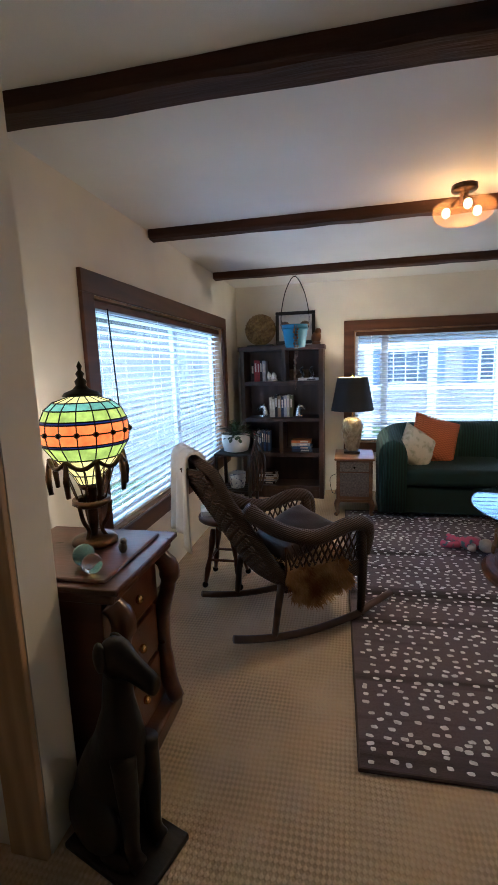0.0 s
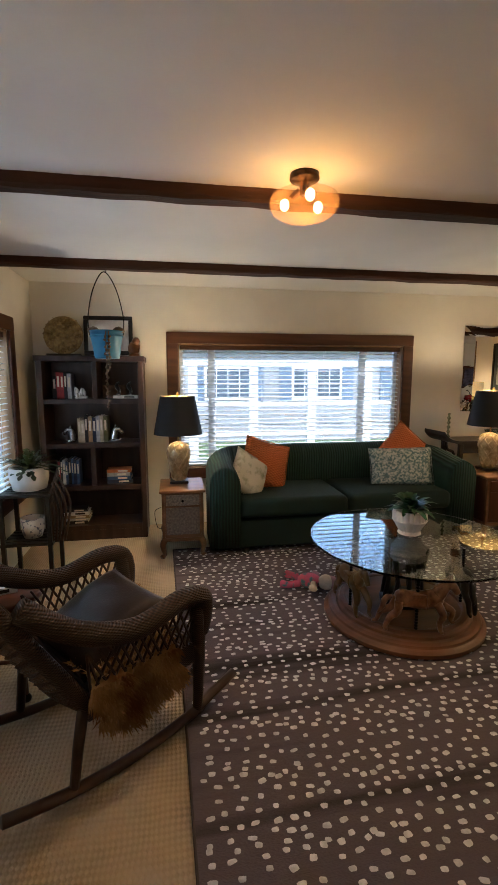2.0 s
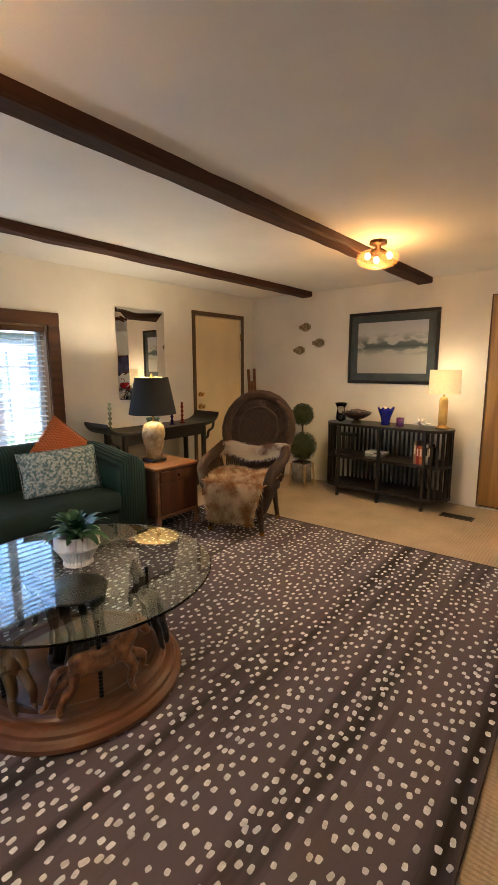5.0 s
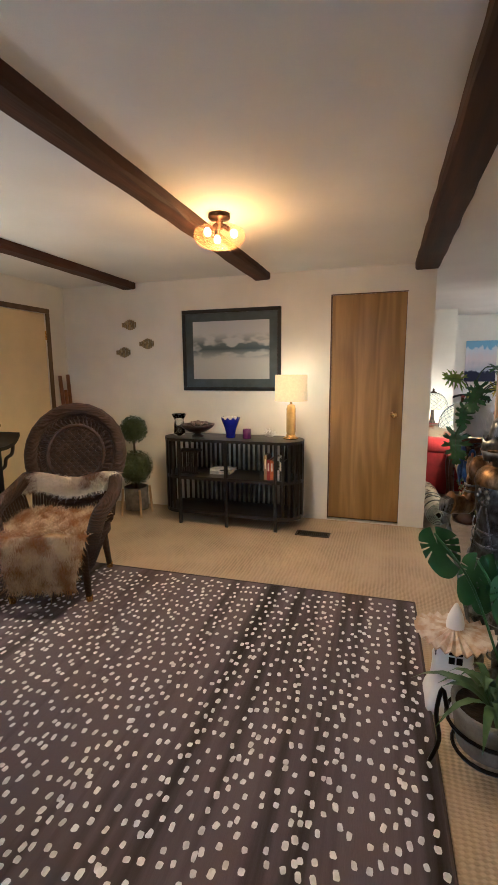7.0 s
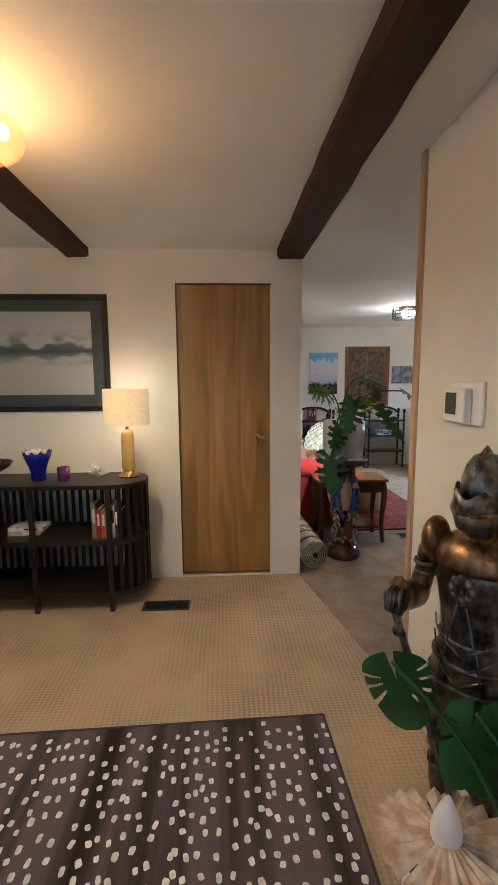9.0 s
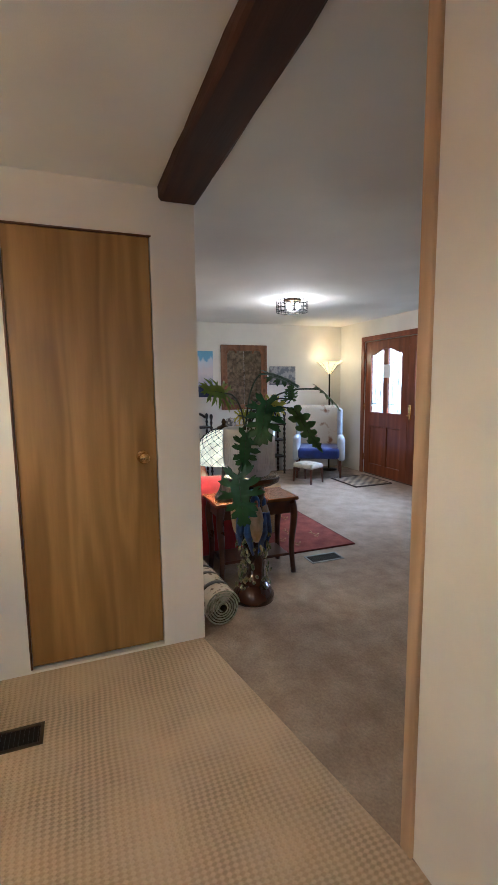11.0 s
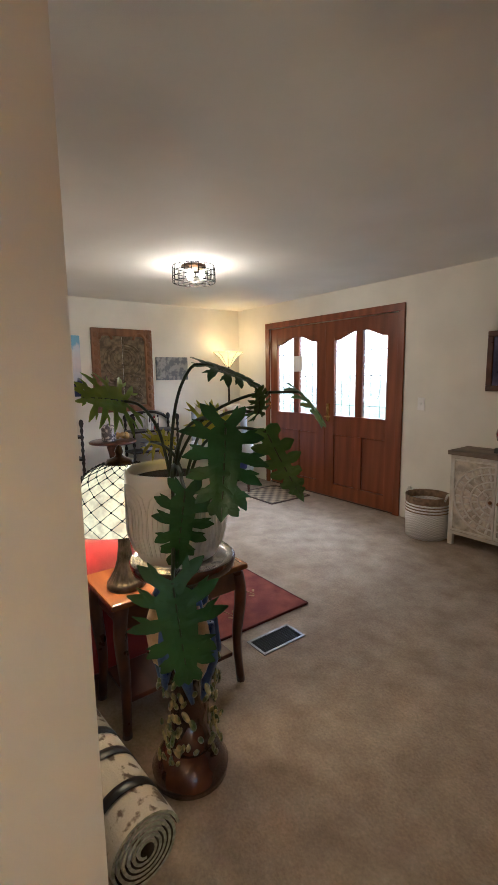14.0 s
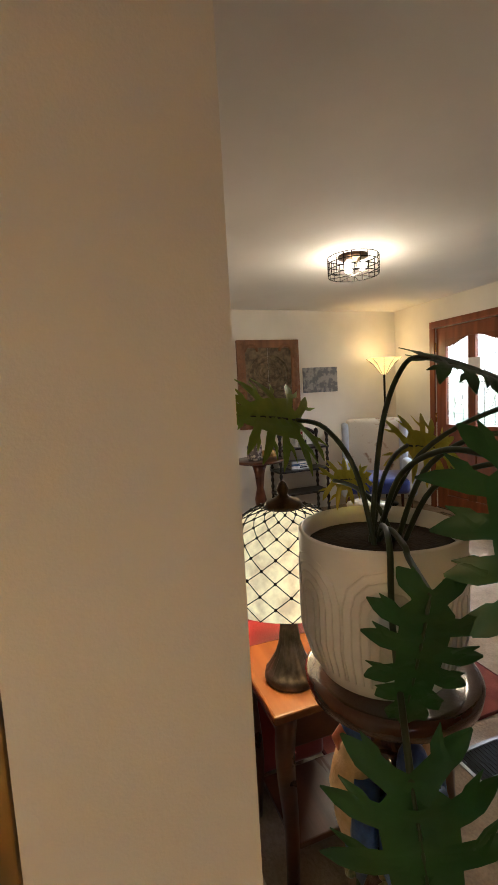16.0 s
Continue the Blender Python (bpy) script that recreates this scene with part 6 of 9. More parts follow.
# topiary
tp = thing("topiary", pose(5.13, 4.18, 0), "two-ball green topiary in a grey pot", "plant")
for k in range(4):
    a = radians(45 + 90 * k)
    part("stand_leg", piped([(0.15 * math.cos(a), 0.15 * math.sin(a), 0), (0.13 * math.cos(a), 0.13 * math.sin(a), 0.27)], 0.012, 8), pale_wood, tp, "pale wooden stand leg")
part("pot", turned([(0.085, 0.05), (0.11, 0.06), (0.115, 0.28), (0.105, 0.28), (0.1, 0.2)], 28), mat("grey_concrete", (0.17, 0.16, 0.15), 0.85, var=0.25, scale=20, bump=0.3), tp, "grey concrete pot", True)
part("stem", turned([(0.012, 0.2), (0.01, 0.85)], 10), bent, tp)
for z, r in ((0.47, 0.165), (0.84, 0.125)):
    bm = bmesh.new()
    rng = random.Random(int(z * 100))
    blob(bm, (0, 0, z), (r * 0.86, r * 0.86, r * 0.86), 16)
    for i in range(1500):
        d = Vector((rng.gauss(0, 1), rng.gauss(0, 1), rng.gauss(0, 1))).normalized()
        p = d * r * rng.uniform(0.82, 1.04) + Vector((0, 0, z))
        t_ = d.orthogonal().normalized()
        t_.rotate(Matrix.Rotation(rng.uniform(0, 6.28), 3, d))
        e = (t_ + d * rng.uniform(0, 0.8)).normalized() * 0.02
        s = e.cross(d).normalized() * 0.008
        q = [bm.verts.new(x) for x in (p, p + e * 0.5 + s, p + e, p + e * 0.5 - s)]
        bm.faces.new(q)
    part("leaf_ball", bm, leaf_olive, tp, "clipped ball of small leaves")

# brass leaves on the wall
for y, z, s in ((4.37, 1.85, 1.0), (4.18, 1.66, 1.0), (4.45, 1.58, 0.95)):
    bm = bmesh.new()
    for k in range(7):
        yy = -0.06 + 0.02 * k
        L = 0.04 * math.sin(math.pi * (k + 1) / 8) + 0.012
        bx(bm, -0.006 - 0.004 * (k % 2), 0.0, yy - 0.0085, yy + 0.0085, -L, L, 0.002)
    bx(bm, -0.008, 0.0, 0.07, 0.095, -0.022, 0.022, 0.004)
    ob = part("wall_ornament", bm, mat("aged_gilt", (0.34, 0.26, 0.13), 0.45, 0.4, var=0.4, scale=40))
    ob.matrix_basis = pose(E - 0.001, y, z)
    tagged(ob, "small gilt fish-shaped wall ornament", "ornament", "wall fish")

# ---- black slatted console with its things ----
cs = thing("slatted_console", pose(5.20, 3.20, 0), "black oval open console with slatted back", "console")
hw_, hd = 0.66, 0.20


def stadium(inset=0.0, n=10):
    out_ = []
    r = hd - inset
    for i in range(n + 1):
        a = -math.pi / 2 + math.pi * i / n
        out_.append((r * math.sin(a), hw_ - hd + r * math.cos(a)))
    for i in range(n + 1):
        a = math.pi / 2 - math.pi * i / n
        out_.append((r * math.sin(a), -(hw_ - hd) - r * math.cos(a)))
    return out_


def stadium_slab(z0, z1, inset=0.0):
    bm = bmesh.new()
    pts = stadium(inset)
    lo, hi = [bm.verts.new((x, y, z0)) for x, y in pts], [bm.verts.new((x, y, z1)) for x, y in pts]
    bm.faces.new(hi)
    bm.faces.new(list(reversed(lo)))
    for i in range(len(pts)):
        j = (i + 1) % len(pts)
        bm.faces.new((lo[i], lo[j], hi[j], hi[i]))
    bmesh.ops.recalc_face_normals(bm, faces=bm.faces)
    return bm


part("top_board", stadium_slab(0.765, 0.79), black_wood, cs)
part("middle_shelf", stadium_slab(0.42, 0.45, 0.005), black_wood, cs)
part("bottom_shelf", stadium_slab(0.1, 0.13), black_wood, cs)
sl = None
pts = [(hd - 0.012, -(hw_ - hd) + (2 * (hw_ - hd)) * k / 19) for k in range(20)]
for sgn in (1, -1):
    for k in range(1, 11):
        a = math.pi * k / 11
        pts.append(((hd - 0.012) * math.cos(a), sgn * (hw_ - hd + (hd - 0.012) * math.sin(a))))
for x, y in pts:
    if sl is None:
        sl = part("slat", box(-0.007, 0.007, -0.011, 0.011, 0.13, 0.765), black_wood, cs)
        sl.matrix_basis = pose(x, y, 0)
    else:
        a = 0 if abs(y) <= hw_ - hd else math.degrees(math.atan2(abs(y) - (hw_ - hd), x)) * (1 if y > 0 else -1)
        twin("slat", sl, cs, pose(x, y, 0, 0, 0, a))
for y in (-0.45, 0.0, 0.45):
    part("front_post", box(-hd - 0.004, -hd + 0.022, y - 0.014, y + 0.014, 0, 0.765, 0.003), black_wood, cs)
    part("back_foot", box(hd - 0.03, hd - 0.008, y - 0.014, y + 0.014, 0, 0.1, 0.003), black_wood, cs)
book_row(5.03, 2.86, 0.451, ["tan", "red", "orange", "red", "white", "black", "black"], hs=(0.17, 0.22), seed=11, yaw=-90)
book_pile(5.13, 3.3, 0.451, ["grey", "white"], yaw=-90, seed=12)
bm = bmesh.new()
for k in range(9):
    bx(bm, -0.012, 0.0, -0.09 + k * 0.022, -0.08 + k * 0.022, 0.02, 0.2)
bx(bm, -0.014, 0.1, -0.1, 0.1, 0, 0.02, 0.003)
bx(bm, -0.014, 0.1, -0.1, 0.1, 0.2, 0.22, 0.003)
ob = part("letter_rack", bm, black_wood)
ob.matrix_basis = pose(5.1, 3.6, 0.451)
tagged(ob, "small black slatted box on the console shelf", "box")
la = thing("table_lamp", pose(5.25, 2.67, 0.79), "lit table lamp with cream drum shade and glass base", "lamp")
part("base", turned([(0.065, 0), (0.067, 0.012), (0.045, 0.02), (0.04, 0.04)], 28), brass, la, "brass foot", True)
part("body", turned([(0.035, 0.04), (0.042, 0.06), (0.04, 0.27), (0.03, 0.3), (0.012, 0.305)], 28), mat("honey_glass", (0.8, 0.6, 0.22), 0.1, var=0.1, bump=0, trans=0.6), la, "golden glass column", True)
part("stem", turned([(0.01, 0.3), (0.01, 0.36)], 10), brass, la)
shade_lit = mat("lit_linen_shade", (0.78, 0.54, 0.23), 0.8, var=0.06, scale=60, bump=0.2, bscale=400, emit=0.05)
bm = turned([(0.143, 0.335), (0.14, 0.56), (0.137, 0.56), (0.14, 0.335)], 40, cap=False)
part("shade", bm, shade_lit, la, "glowing cream linen drum shade", True).visible_shadow = False
bulb_light(5.25, 2.67, 1.27, 0.27, (1.0, 0.72, 0.36), 0.06)
vs_ = thing("glass_vase", pose(5.22, 3.74, 0.79), "clear frilled glass vase on the console", "vase")
part("vase", turned([(0.05, 0), (0.055, 0.02), (0.05, 0.1), (0.04, 0.14), (0.07, 0.2), (0.065, 0.2), (0.036, 0.14), (0.045, 0.02), (0.001, 0.01)], 28), glass_clear, vs_, smooth=True)
wb = thing("pedestal_bowl", pose(5.17, 3.53, 0.79), "dark pedestal bowl heaped with shells", "bowl")
part("bowl", turned([(0.055, 0), (0.058, 0.01), (0.03, 0.025), (0.03, 0.035), (0.08, 0.05), (0.14, 0.085), (0.16, 0.115), (0.152, 0.115), (0.12, 0.08), (0.001, 0.06)], 40), mat("dark_bowl_wood", (0.03, 0.012, 0.009), 0.35, var=0.3), wb, smooth=True)
bm = bmesh.new()
rng = random.Random(8)
for i in range(40):
    a, r = rng.uniform(0, 6.28), rng.uniform(0, 0.12)
    blob(bm, (r * math.cos(a), r * math.sin(a), 0.118 + 0.02 * (1 - r / 0.12) + rng.uniform(-0.006, 0.006)), (rng.uniform(0.01, 0.02), 0.012, 0.01), 6, pose(0, 0, 0, 0, 0, rng.uniform(0, 180)))
ob = part("shell_heap", bm, mat("mixed_shells", (0.45, 0.36, 0.32), 0.5, var=0.5, scale=60, col2=(0.2, 0.12, 0.12)), smooth=True)
ob.matrix_basis = pose(5.17, 3.53, 0.79)
tagged(tagged(ob, "heap of small pale seashells in the bowl", "shells"), kind="stuff")
bv = thing("blue_vase", pose(5.18, 3.21, 0.79), "cobalt blue glass vase with jagged rim", "vase")
bm = bmesh.new()
seg = 30
pr = [(0.04, 0), (0.045, 0.01), (0.042, 0.04), (0.055, 0.09), (0.075, 0.14), (0.085, 0.17)]
rg = [[bm.verts.new((r * math.cos(2 * math.pi * i / seg), r * math.sin(2 * math.pi * i / seg), z + (0.018 * (i % 3 == 0) if z > 0.16 else 0))) for i in range(seg)] for r, z in pr]
for a, b in zip(rg, rg[1:]):
    for i in range(seg):
        bm.faces.new((a[i], a[(i + 1) % seg], b[(i + 1) % seg], b[i]))
bm.faces.new(list(reversed(rg[0])))
v_ = part("vase", bm, mat("cobalt_vase", (0.01, 0.015, 0.32), 0.12, var=0.3, scale=10, coat=0.5), bv, smooth=True)
v_.modifiers.new("thickness", "SOLIDIFY").thickness = 0.004
bm = bmesh.new()
rng = random.Random(3)
for i in range(10):
    blob(bm, (rng.uniform(-0.05, 0.05), rng.uniform(-0.05, 0.05), 0.165 + rng.uniform(0, 0.02)), (0.02, 0.018, 0.016), 7)
part("glass_stones", bm, ceramic, bv, "white stones", True)
cd = thing("candle_jar", pose(5.16, 3.05, 0.79), "small purple glass candle jar on the console", "candle")
part("jar", turned([(0.034, 0), (0.037, 0.004), (0.037, 0.085), (0.033, 0.085), (0.033, 0.06), (0.001, 0.06)], 24), mat("purple_glass", (0.09, 0.01, 0.09), 0.2, var=0.2, coat=0.4), cd, smooth=True)
bm = bmesh.new()
rng = random.Random(14)
for i in range(26):
    d = Vector((rng.gauss(0, 1), rng.gauss(0, 1), abs(rng.gauss(0, 1)))).normalized()
    tube(bm, [Vector((0, 0, 0.03)), Vector((0, 0, 0.03)) + d * rng.uniform(0.05, 0.1)], [0.018, 0.003], 6)
ob = part("white_coral", bm, ceramic, smooth=True)
ob.matrix_basis = pose(5.2, 2.85, 0.79)
tagged(ob, "spiky white coral shell on the console", "ornament")

# landscape picture
land = mat("misty_landscape", (0.4, 0.44, 0.46), 0.4, var=0.2, scale=2.5, bump=0)
nt = land.node_tree
tc = nt.nodes.new("ShaderNodeTexCoord")
sp = nt.nodes.new("ShaderNodeSeparateXYZ")
nt.links.new(tc.outputs["Generated"], sp.inputs[0])
rp = nt.nodes.new("ShaderNodeValToRGB")
e = rp.color_ramp.elements
e[0].position, e[0].color = 0.0, (0.36, 0.36, 0.34, 1)
e[1].position, e[1].color = 1.0, (0.42, 0.45, 0.5, 1)
for pos, cc in ((0.3, (0.42, 0.43, 0.41, 1)), (0.45, (0.4, 0.42, 0.4, 1)), (0.7, (0.45, 0.47, 0.48, 1))):
    x = e.new(pos)
    x.color = cc
ns = nt.nodes.new("ShaderNodeTexNoise")
ns.inputs["Scale"].default_value = 2.1
mpn = nt.nodes.new("ShaderNodeMapping")
mpn.inputs["Scale"].default_value = (1.6, 1, 2.4)
nt.links.new(tc.outputs["Generated"], mpn.inputs[0])
nt.links.new(mpn.outputs[0], ns.inputs["Vector"])
nt.links.new(sp.outputs["Z"], rp.inputs[0])
band = nt.nodes.new("ShaderNodeValToRGB")
be = band.color_ramp.elements
be[0].position, be[0].color = 0.34, (0, 0, 0, 1)
be[1].position, be[1].color = 0.8, (0, 0, 0, 1)
for pos, vv in ((0.52, 1.0), (0.6, 0.9)):
    x = be.new(pos)
    x.color = (vv, vv, vv, 1)
nt.links.new(sp.outputs["Z"], band.inputs[0])
th = nt.nodes.new("ShaderNodeValToRGB")
th.color_ramp.elements[0].position, th.color_ramp.elements[1].position = 0.45, 0.54
nt.links.new(ns.outputs[0], th.inputs[0])
mul = nt.nodes.new("ShaderNodeMath")
mul.operation = "MULTIPLY"
nt.links.new(band.outputs[0], mul.inputs[0])
nt.links.new(th.outputs[0], mul.inputs[1])
mixn = nt.nodes.new("ShaderNodeMix")
mixn.data_type = "RGBA"
nt.links.new(mul.outputs[0], mixn.inputs["Factor"])
nt.links.new(rp.outputs[0], mixn.inputs["A"])
mixn.inputs["B"].default_value = (0.06, 0.09, 0.1, 1)
nt.links.new(mixn.outputs["Result"], bsdf(land).inputs["Base Color"])
picture(pose(E, 3.30, 1.58, 0, 0, -90), 0.98, 0.76, 0.035, black_frame, land, "misty landscape print in wide black frame", 0.075, mat("slate_mount", (0.05, 0.065, 0.07), 0.5, var=0.15))


# ---- knight, shells and plants by the partition ----
# suit of armour, one plain mesh with two finishes
bm = bmesh.new()


def gold_from(n0):
    bm.faces.ensure_lookup_table()
    for f in bm.faces[n0:]:
        f.material_index = 1


for s in (-1, 1):
    tube(bm, spline([(0.0, s * 0.085, 0.66), (0.02, s * 0.095, 0.5), (0.03, s * 0.095, 0.36), (0.01, s * 0.1, 0.2), (0.0, s * 0.1, 0.06)], 5), [0.085, 0.084, 0.082, 0.08, 0.077, 0.074, 0.07, 0.068, 0.066, 0.064, 0.062, 0.064, 0.068, 0.07, 0.068, 0.062, 0.056, 0.05, 0.047, 0.046, 0.048], 14)
    for z, r in ((0.48, 0.088), (0.42, 0.084), (0.36, 0.078), (0.3, 0.074), (0.14, 0.06)):
        tube(bm, [(0.02 + r * math.cos(2 * math.pi * i / 16), s * 0.096 + r * math.sin(2 * math.pi * i / 16), z) for i in range(16)], 0.006, 6, True)
    blob(bm, (0.045, s * 0.096, 0.36), (0.055, 0.05, 0.055), 12)
    tube(bm, [(-0.03, s * 0.1, 0.045), (0.06, s * 0.105, 0.04), (0.14, s * 0.11, 0.028), (0.2, s * 0.112, 0.02)], [0.045, 0.045, 0.035, 0.012], 10)
lath(bm, [(0.16, 0.54), (0.19, 0.56), (0.165, 0.66), (0.14, 0.72), (0.15, 0.8), (0.17, 0.88), (0.165, 0.96), (0.11, 1.0), (0.06, 1.01)], 24, Matrix.Diagonal((0.8, 1.05, 1, 1)))
for z, r in ((0.6, 0.185), (0.66, 0.17), (0.72, 0.148)):
    tube(bm, [(0.8 * r * math.cos(2 * math.pi * i / 24), 1.05 * r * math.sin(2 * math.pi * i / 24), z) for i in range(24)], 0.007, 6, True)
for k in range(8):
    a = 2 * math.pi * k / 8
    blob(bm, (0.145, 0.04 * math.cos(a), 0.89 + 0.03 * math.sin(a)), (0.012, 0.02, 0.014), 8)
blob(bm, (0.148, 0, 0.88), (0.01, 0.011, 0.011), 8)
# chased chevrons over the corset and the long tasset plates
for s in (-1, 1):
    for z in (0.62, 0.66, 0.70, 0.75):
        tube(bm, [(0.128 * math.cos(a_) + 0.01, s * 0.168 * math.sin(a_), z + 0.055 * a_ - 0.05) for a_ in (0.0, 0.3, 0.6, 0.9, 1.2)], 0.004, 5)
    tube(bm, [(0.135, s * 0.02, 0.84), (0.125, s * 0.07, 0.7), (0.12, s * 0.12, 0.54)], 0.005, 5)
n0 = len(bm.faces)
lath(bm, [(0.172, 0.93), (0.178, 0.945), (0.16, 0.985), (0.12, 1.01), (0.07, 1.02), (0.065, 1.05)], 24, Matrix.Diagonal((0.82, 1.07, 1, 1)))
for s in (-1, 1):
    blob(bm, (0.0, s * 0.205, 0.975), (0.075, 0.062, 0.07), 14)
    blob(bm, (0.0, s * 0.235, 0.925), (0.062, 0.05, 0.045), 12)
gold_from(n0)
for s in (-1, 1):
    for z, r in ((0.9, 0.056), (0.87, 0.052)):
        tube(bm, [(0.005 + r * math.cos(2 * math.pi * i / 14), s * 0.24 + r * math.sin(2 * math.pi * i / 14), z) for i in range(14)], 0.006, 6, True)
n0 = len(bm.faces)
for s in (-1, 1):
    tube(bm, spline([(0.0, s * 0.235, 0.93), (0.005, s * 0.25, 0.87), (0.02, s * 0.265, 0.81)], 4), [0.05, 0.05, 0.048, 0.046, 0.045, 0.046, 0.048, 0.046, 0.044], 14)
    blob(bm, (0.018, s * 0.268, 0.80), (0.056, 0.05, 0.05), 12)
    tube(bm, [(0.03, s * 0.268, 0.80), (0.09, s * 0.275, 0.80), (0.14, s * 0.28, 0.81), (0.16, s * 0.28, 0.815)], [0.05, 0.046, 0.05, 0.06], 12)
gold_from(n0)
for s in (-1, 1):
    for k in range(4):
        tube(bm, [(0.165, s * 0.28 - 0.03 + 0.02 * k, 0.83), (0.205, s * 0.275 - 0.03 + 0.02 * k, 0.825), (0.215, s * 0.27 - 0.028 + 0.018 * k, 0.79), (0.185, s * 0.27 - 0.028 + 0.018 * k, 0.775)], [0.018, 0.016, 0.014, 0.011], 7)
    blob(bm, (0.18, s * 0.275, 0.80), (0.035, 0.042, 0.036), 10)
# helmet: skull, pointed visor with a dark sight, neck plates
lath(bm, [(0.07, 1.02), (0.075, 1.05), (0.092, 1.09), (0.1, 1.14), (0.096, 1.18), (0.08, 1.215), (0.05, 1.24), (0.001, 1.25)], 24, Matrix.Diagonal((1.05, 0.92, 1, 1)))
for z0, z1, r0, r1, crown in ((1.05, 1.095, 0.11, 0.128, 0.0), (1.098, 1.135, 0.128, 0.12, 1.0)):
    lo, hi, li, ho = [], [], [], []
    for i in range(29):
        a_ = radians(-112 + 224 * i / 28)
        spike = crown * 0.03 * abs(((i + 3.5) / 7) % 1 * 2 - 1) ** 1.5
        beak = 0.03 * max(0, math.cos(a_)) ** 4
        for lst, r_, z_, inn_ in ((lo, r0, z0, 0), (hi, r1, z1 + spike, 0), (li, r0, z0, 0.006), (ho, r1, z1 + spike, 0.006)):
            lst.append(bm.verts.new(((r_ - inn_ + beak) * 1.05 * math.cos(a_), (r_ - inn_) * 0.95 * math.sin(a_), z_)))
    for i in range(28):
        for p_, q_ in ((lo, hi), (ho, li), (hi, ho), (li, lo)):
            bm.faces.new((p_[i], p_[i + 1], q_[i + 1], q_[i]))
n0 = len(bm.faces)
tube(bm, [(0.06, 0, 1.235), (0.0, 0, 1.258), (-0.08, 0, 1.22)], 0.009, 8)
tube(bm, [(0.128 * 1.02 * math.cos(radians(-112 + 14 * i)) + 0.03 * max(0, math.cos(radians(-112 + 14 * i))) ** 4, 0.128 * 0.95 * math.sin(radians(-112 + 14 * i)), 1.097) for i in range(17)], 0.006, 6)
gold_from(n0)
tube(bm, [(0.19, -0.285, 0.84), (0.195, -0.275, 0.78), (0.21, -0.15, 0.62), (0.23, 0.0, 0.42), (0.25, 0.12, 0.24)], [0.014, 0.014, 0.017, 0.015, 0.005], 8, flat=0.6)
tube(bm, [(0.15, -0.29, 0.745), (0.19, -0.25, 0.74), (0.25, -0.22, 0.75)], 0.019, 8)
ob = part("knight_statue", bm, [armour, armour_gold], smooth=True)
ob.matrix_basis = pose(3.485, 1.37, 0.0, 0, 0, 128) @ Matrix.Diagonal((0.72, 0.6, 0.965, 1))
tagged(ob, "half-size antique metal knight in armour by the wall", "statue")

# thermostat
tm = thing("thermostat", pose(3.77, 1.27, 1.31), "white wall thermostat with a dark display", "thermostat")
part("back_plate", box(-0.10, 0.085, 0, 0.012, -0.06, 0.075, 0.004), white_plastic, tm)
part("body", box(-0.045, 0.085, 0.012, 0.04, -0.055, 0.055, 0.006), white_plastic, tm)
part("display", box(-0.0, 0.07, 0.04, 0.0415, -0.03, 0.04, 0.001), mat("grey_lcd", (0.07, 0.075, 0.06), 0.25, var=0.1), tm, "dark grey display")

# shell and plaster house lamp
gh = thing("shell_lamp", pose(3.25, 1.55, 0) @ Matrix.Diagonal((0.8, 0.8, 0.94, 1)), "white plaster tower lamp roofed with fan shells", "lamp")
plaster = mat("white_plaster", (0.78, 0.77, 0.75), 0.6, var=0.05, scale=8, bump=0.15, bscale=60)
shellm = mat("fan_shell", (0.5, 0.34, 0.21), 0.5, var=0.2, scale=14, col2=(0.74, 0.66, 0.57), bump=0.3, bscale=60, spread=(0.4, 0.6))
bm = bmesh.new()
lath(bm, [(0.12, 0), (0.128, 0.012), (0.12, 0.05), (0.1, 0.08), (0.094, 0.16), (0.096, 0.2), (0.086, 0.22), (0.084, 0.335)], 40)
for v in bm.verts:
    a_ = math.atan2(v.co.y, v.co.x)
    k = min(1.3, 1 / max(abs(math.cos(a_)), abs(math.sin(a_)))) * (1 + 0.05 * noise.noise(v.co * 9))
    v.co.x *= k
    v.co.y *= k
part("tower", bm, plaster, gh, smooth=True)
# black blocks on the wall stand in for the dark of the window holes
for a0 in (180, 90, 270):
    for dx in (-0.018, 0.018):
        for dz in (0.235, 0.275):
            a = radians(a0)
            part("window_hole", box(-0.014, 0.014, -0.006, 0.006, 0, 0.03), black_metal, gh).matrix_basis = pose(0.083 * math.cos(a) - dx * math.sin(a), 0.083 * math.sin(a) + dx * math.cos(a), dz, 0, 0, a0 + 90)
for k in range(3):
    a = 120 * k + 55
    bm = bmesh.new()
    n = 16
    rows = []
    for j in range(6):
        t_ = j / 5
        row = []
        for i in range(n + 1):
            b = radians(-58 + 116 * i / n)
            rr = 0.03 + 0.17 * t_ * (1 + 0.03 * (i % 2)) * (0.9 + 0.1 * math.cos(b * 1.5))
            ridge = 0.011 * t_ * (1 if i % 2 else -1)
            row.append(bm.verts.new((rr * math.cos(b), rr * math.sin(b) * 0.95, 0.36 + 0.012 * t_ * t_ - 0.04 * t_ + ridge)))
        rows.append(row)
    for p, q in zip(rows, rows[1:]):
        for i in range(n):
            bm.faces.new((p[i], p[i + 1], q[i + 1], q[i]))
    f_ = part("fan_shell", bm, shellm, gh, "ribbed pale fan shell")
    f_.matrix_basis = pose(0, 0, 0.0 + 0.006 * (k % 2), 0, 0, a)
    f_.modifiers.new("thickness", "SOLIDIFY").thickness = 0.006
part("spire", turned([(0.034, 0.345), (0.042, 0.36), (0.044, 0.385), (0.036, 0.42), (0.022, 0.45), (0.008, 0.475), (0.001, 0.48)], 20), plaster, gh, "white cone shell", True)

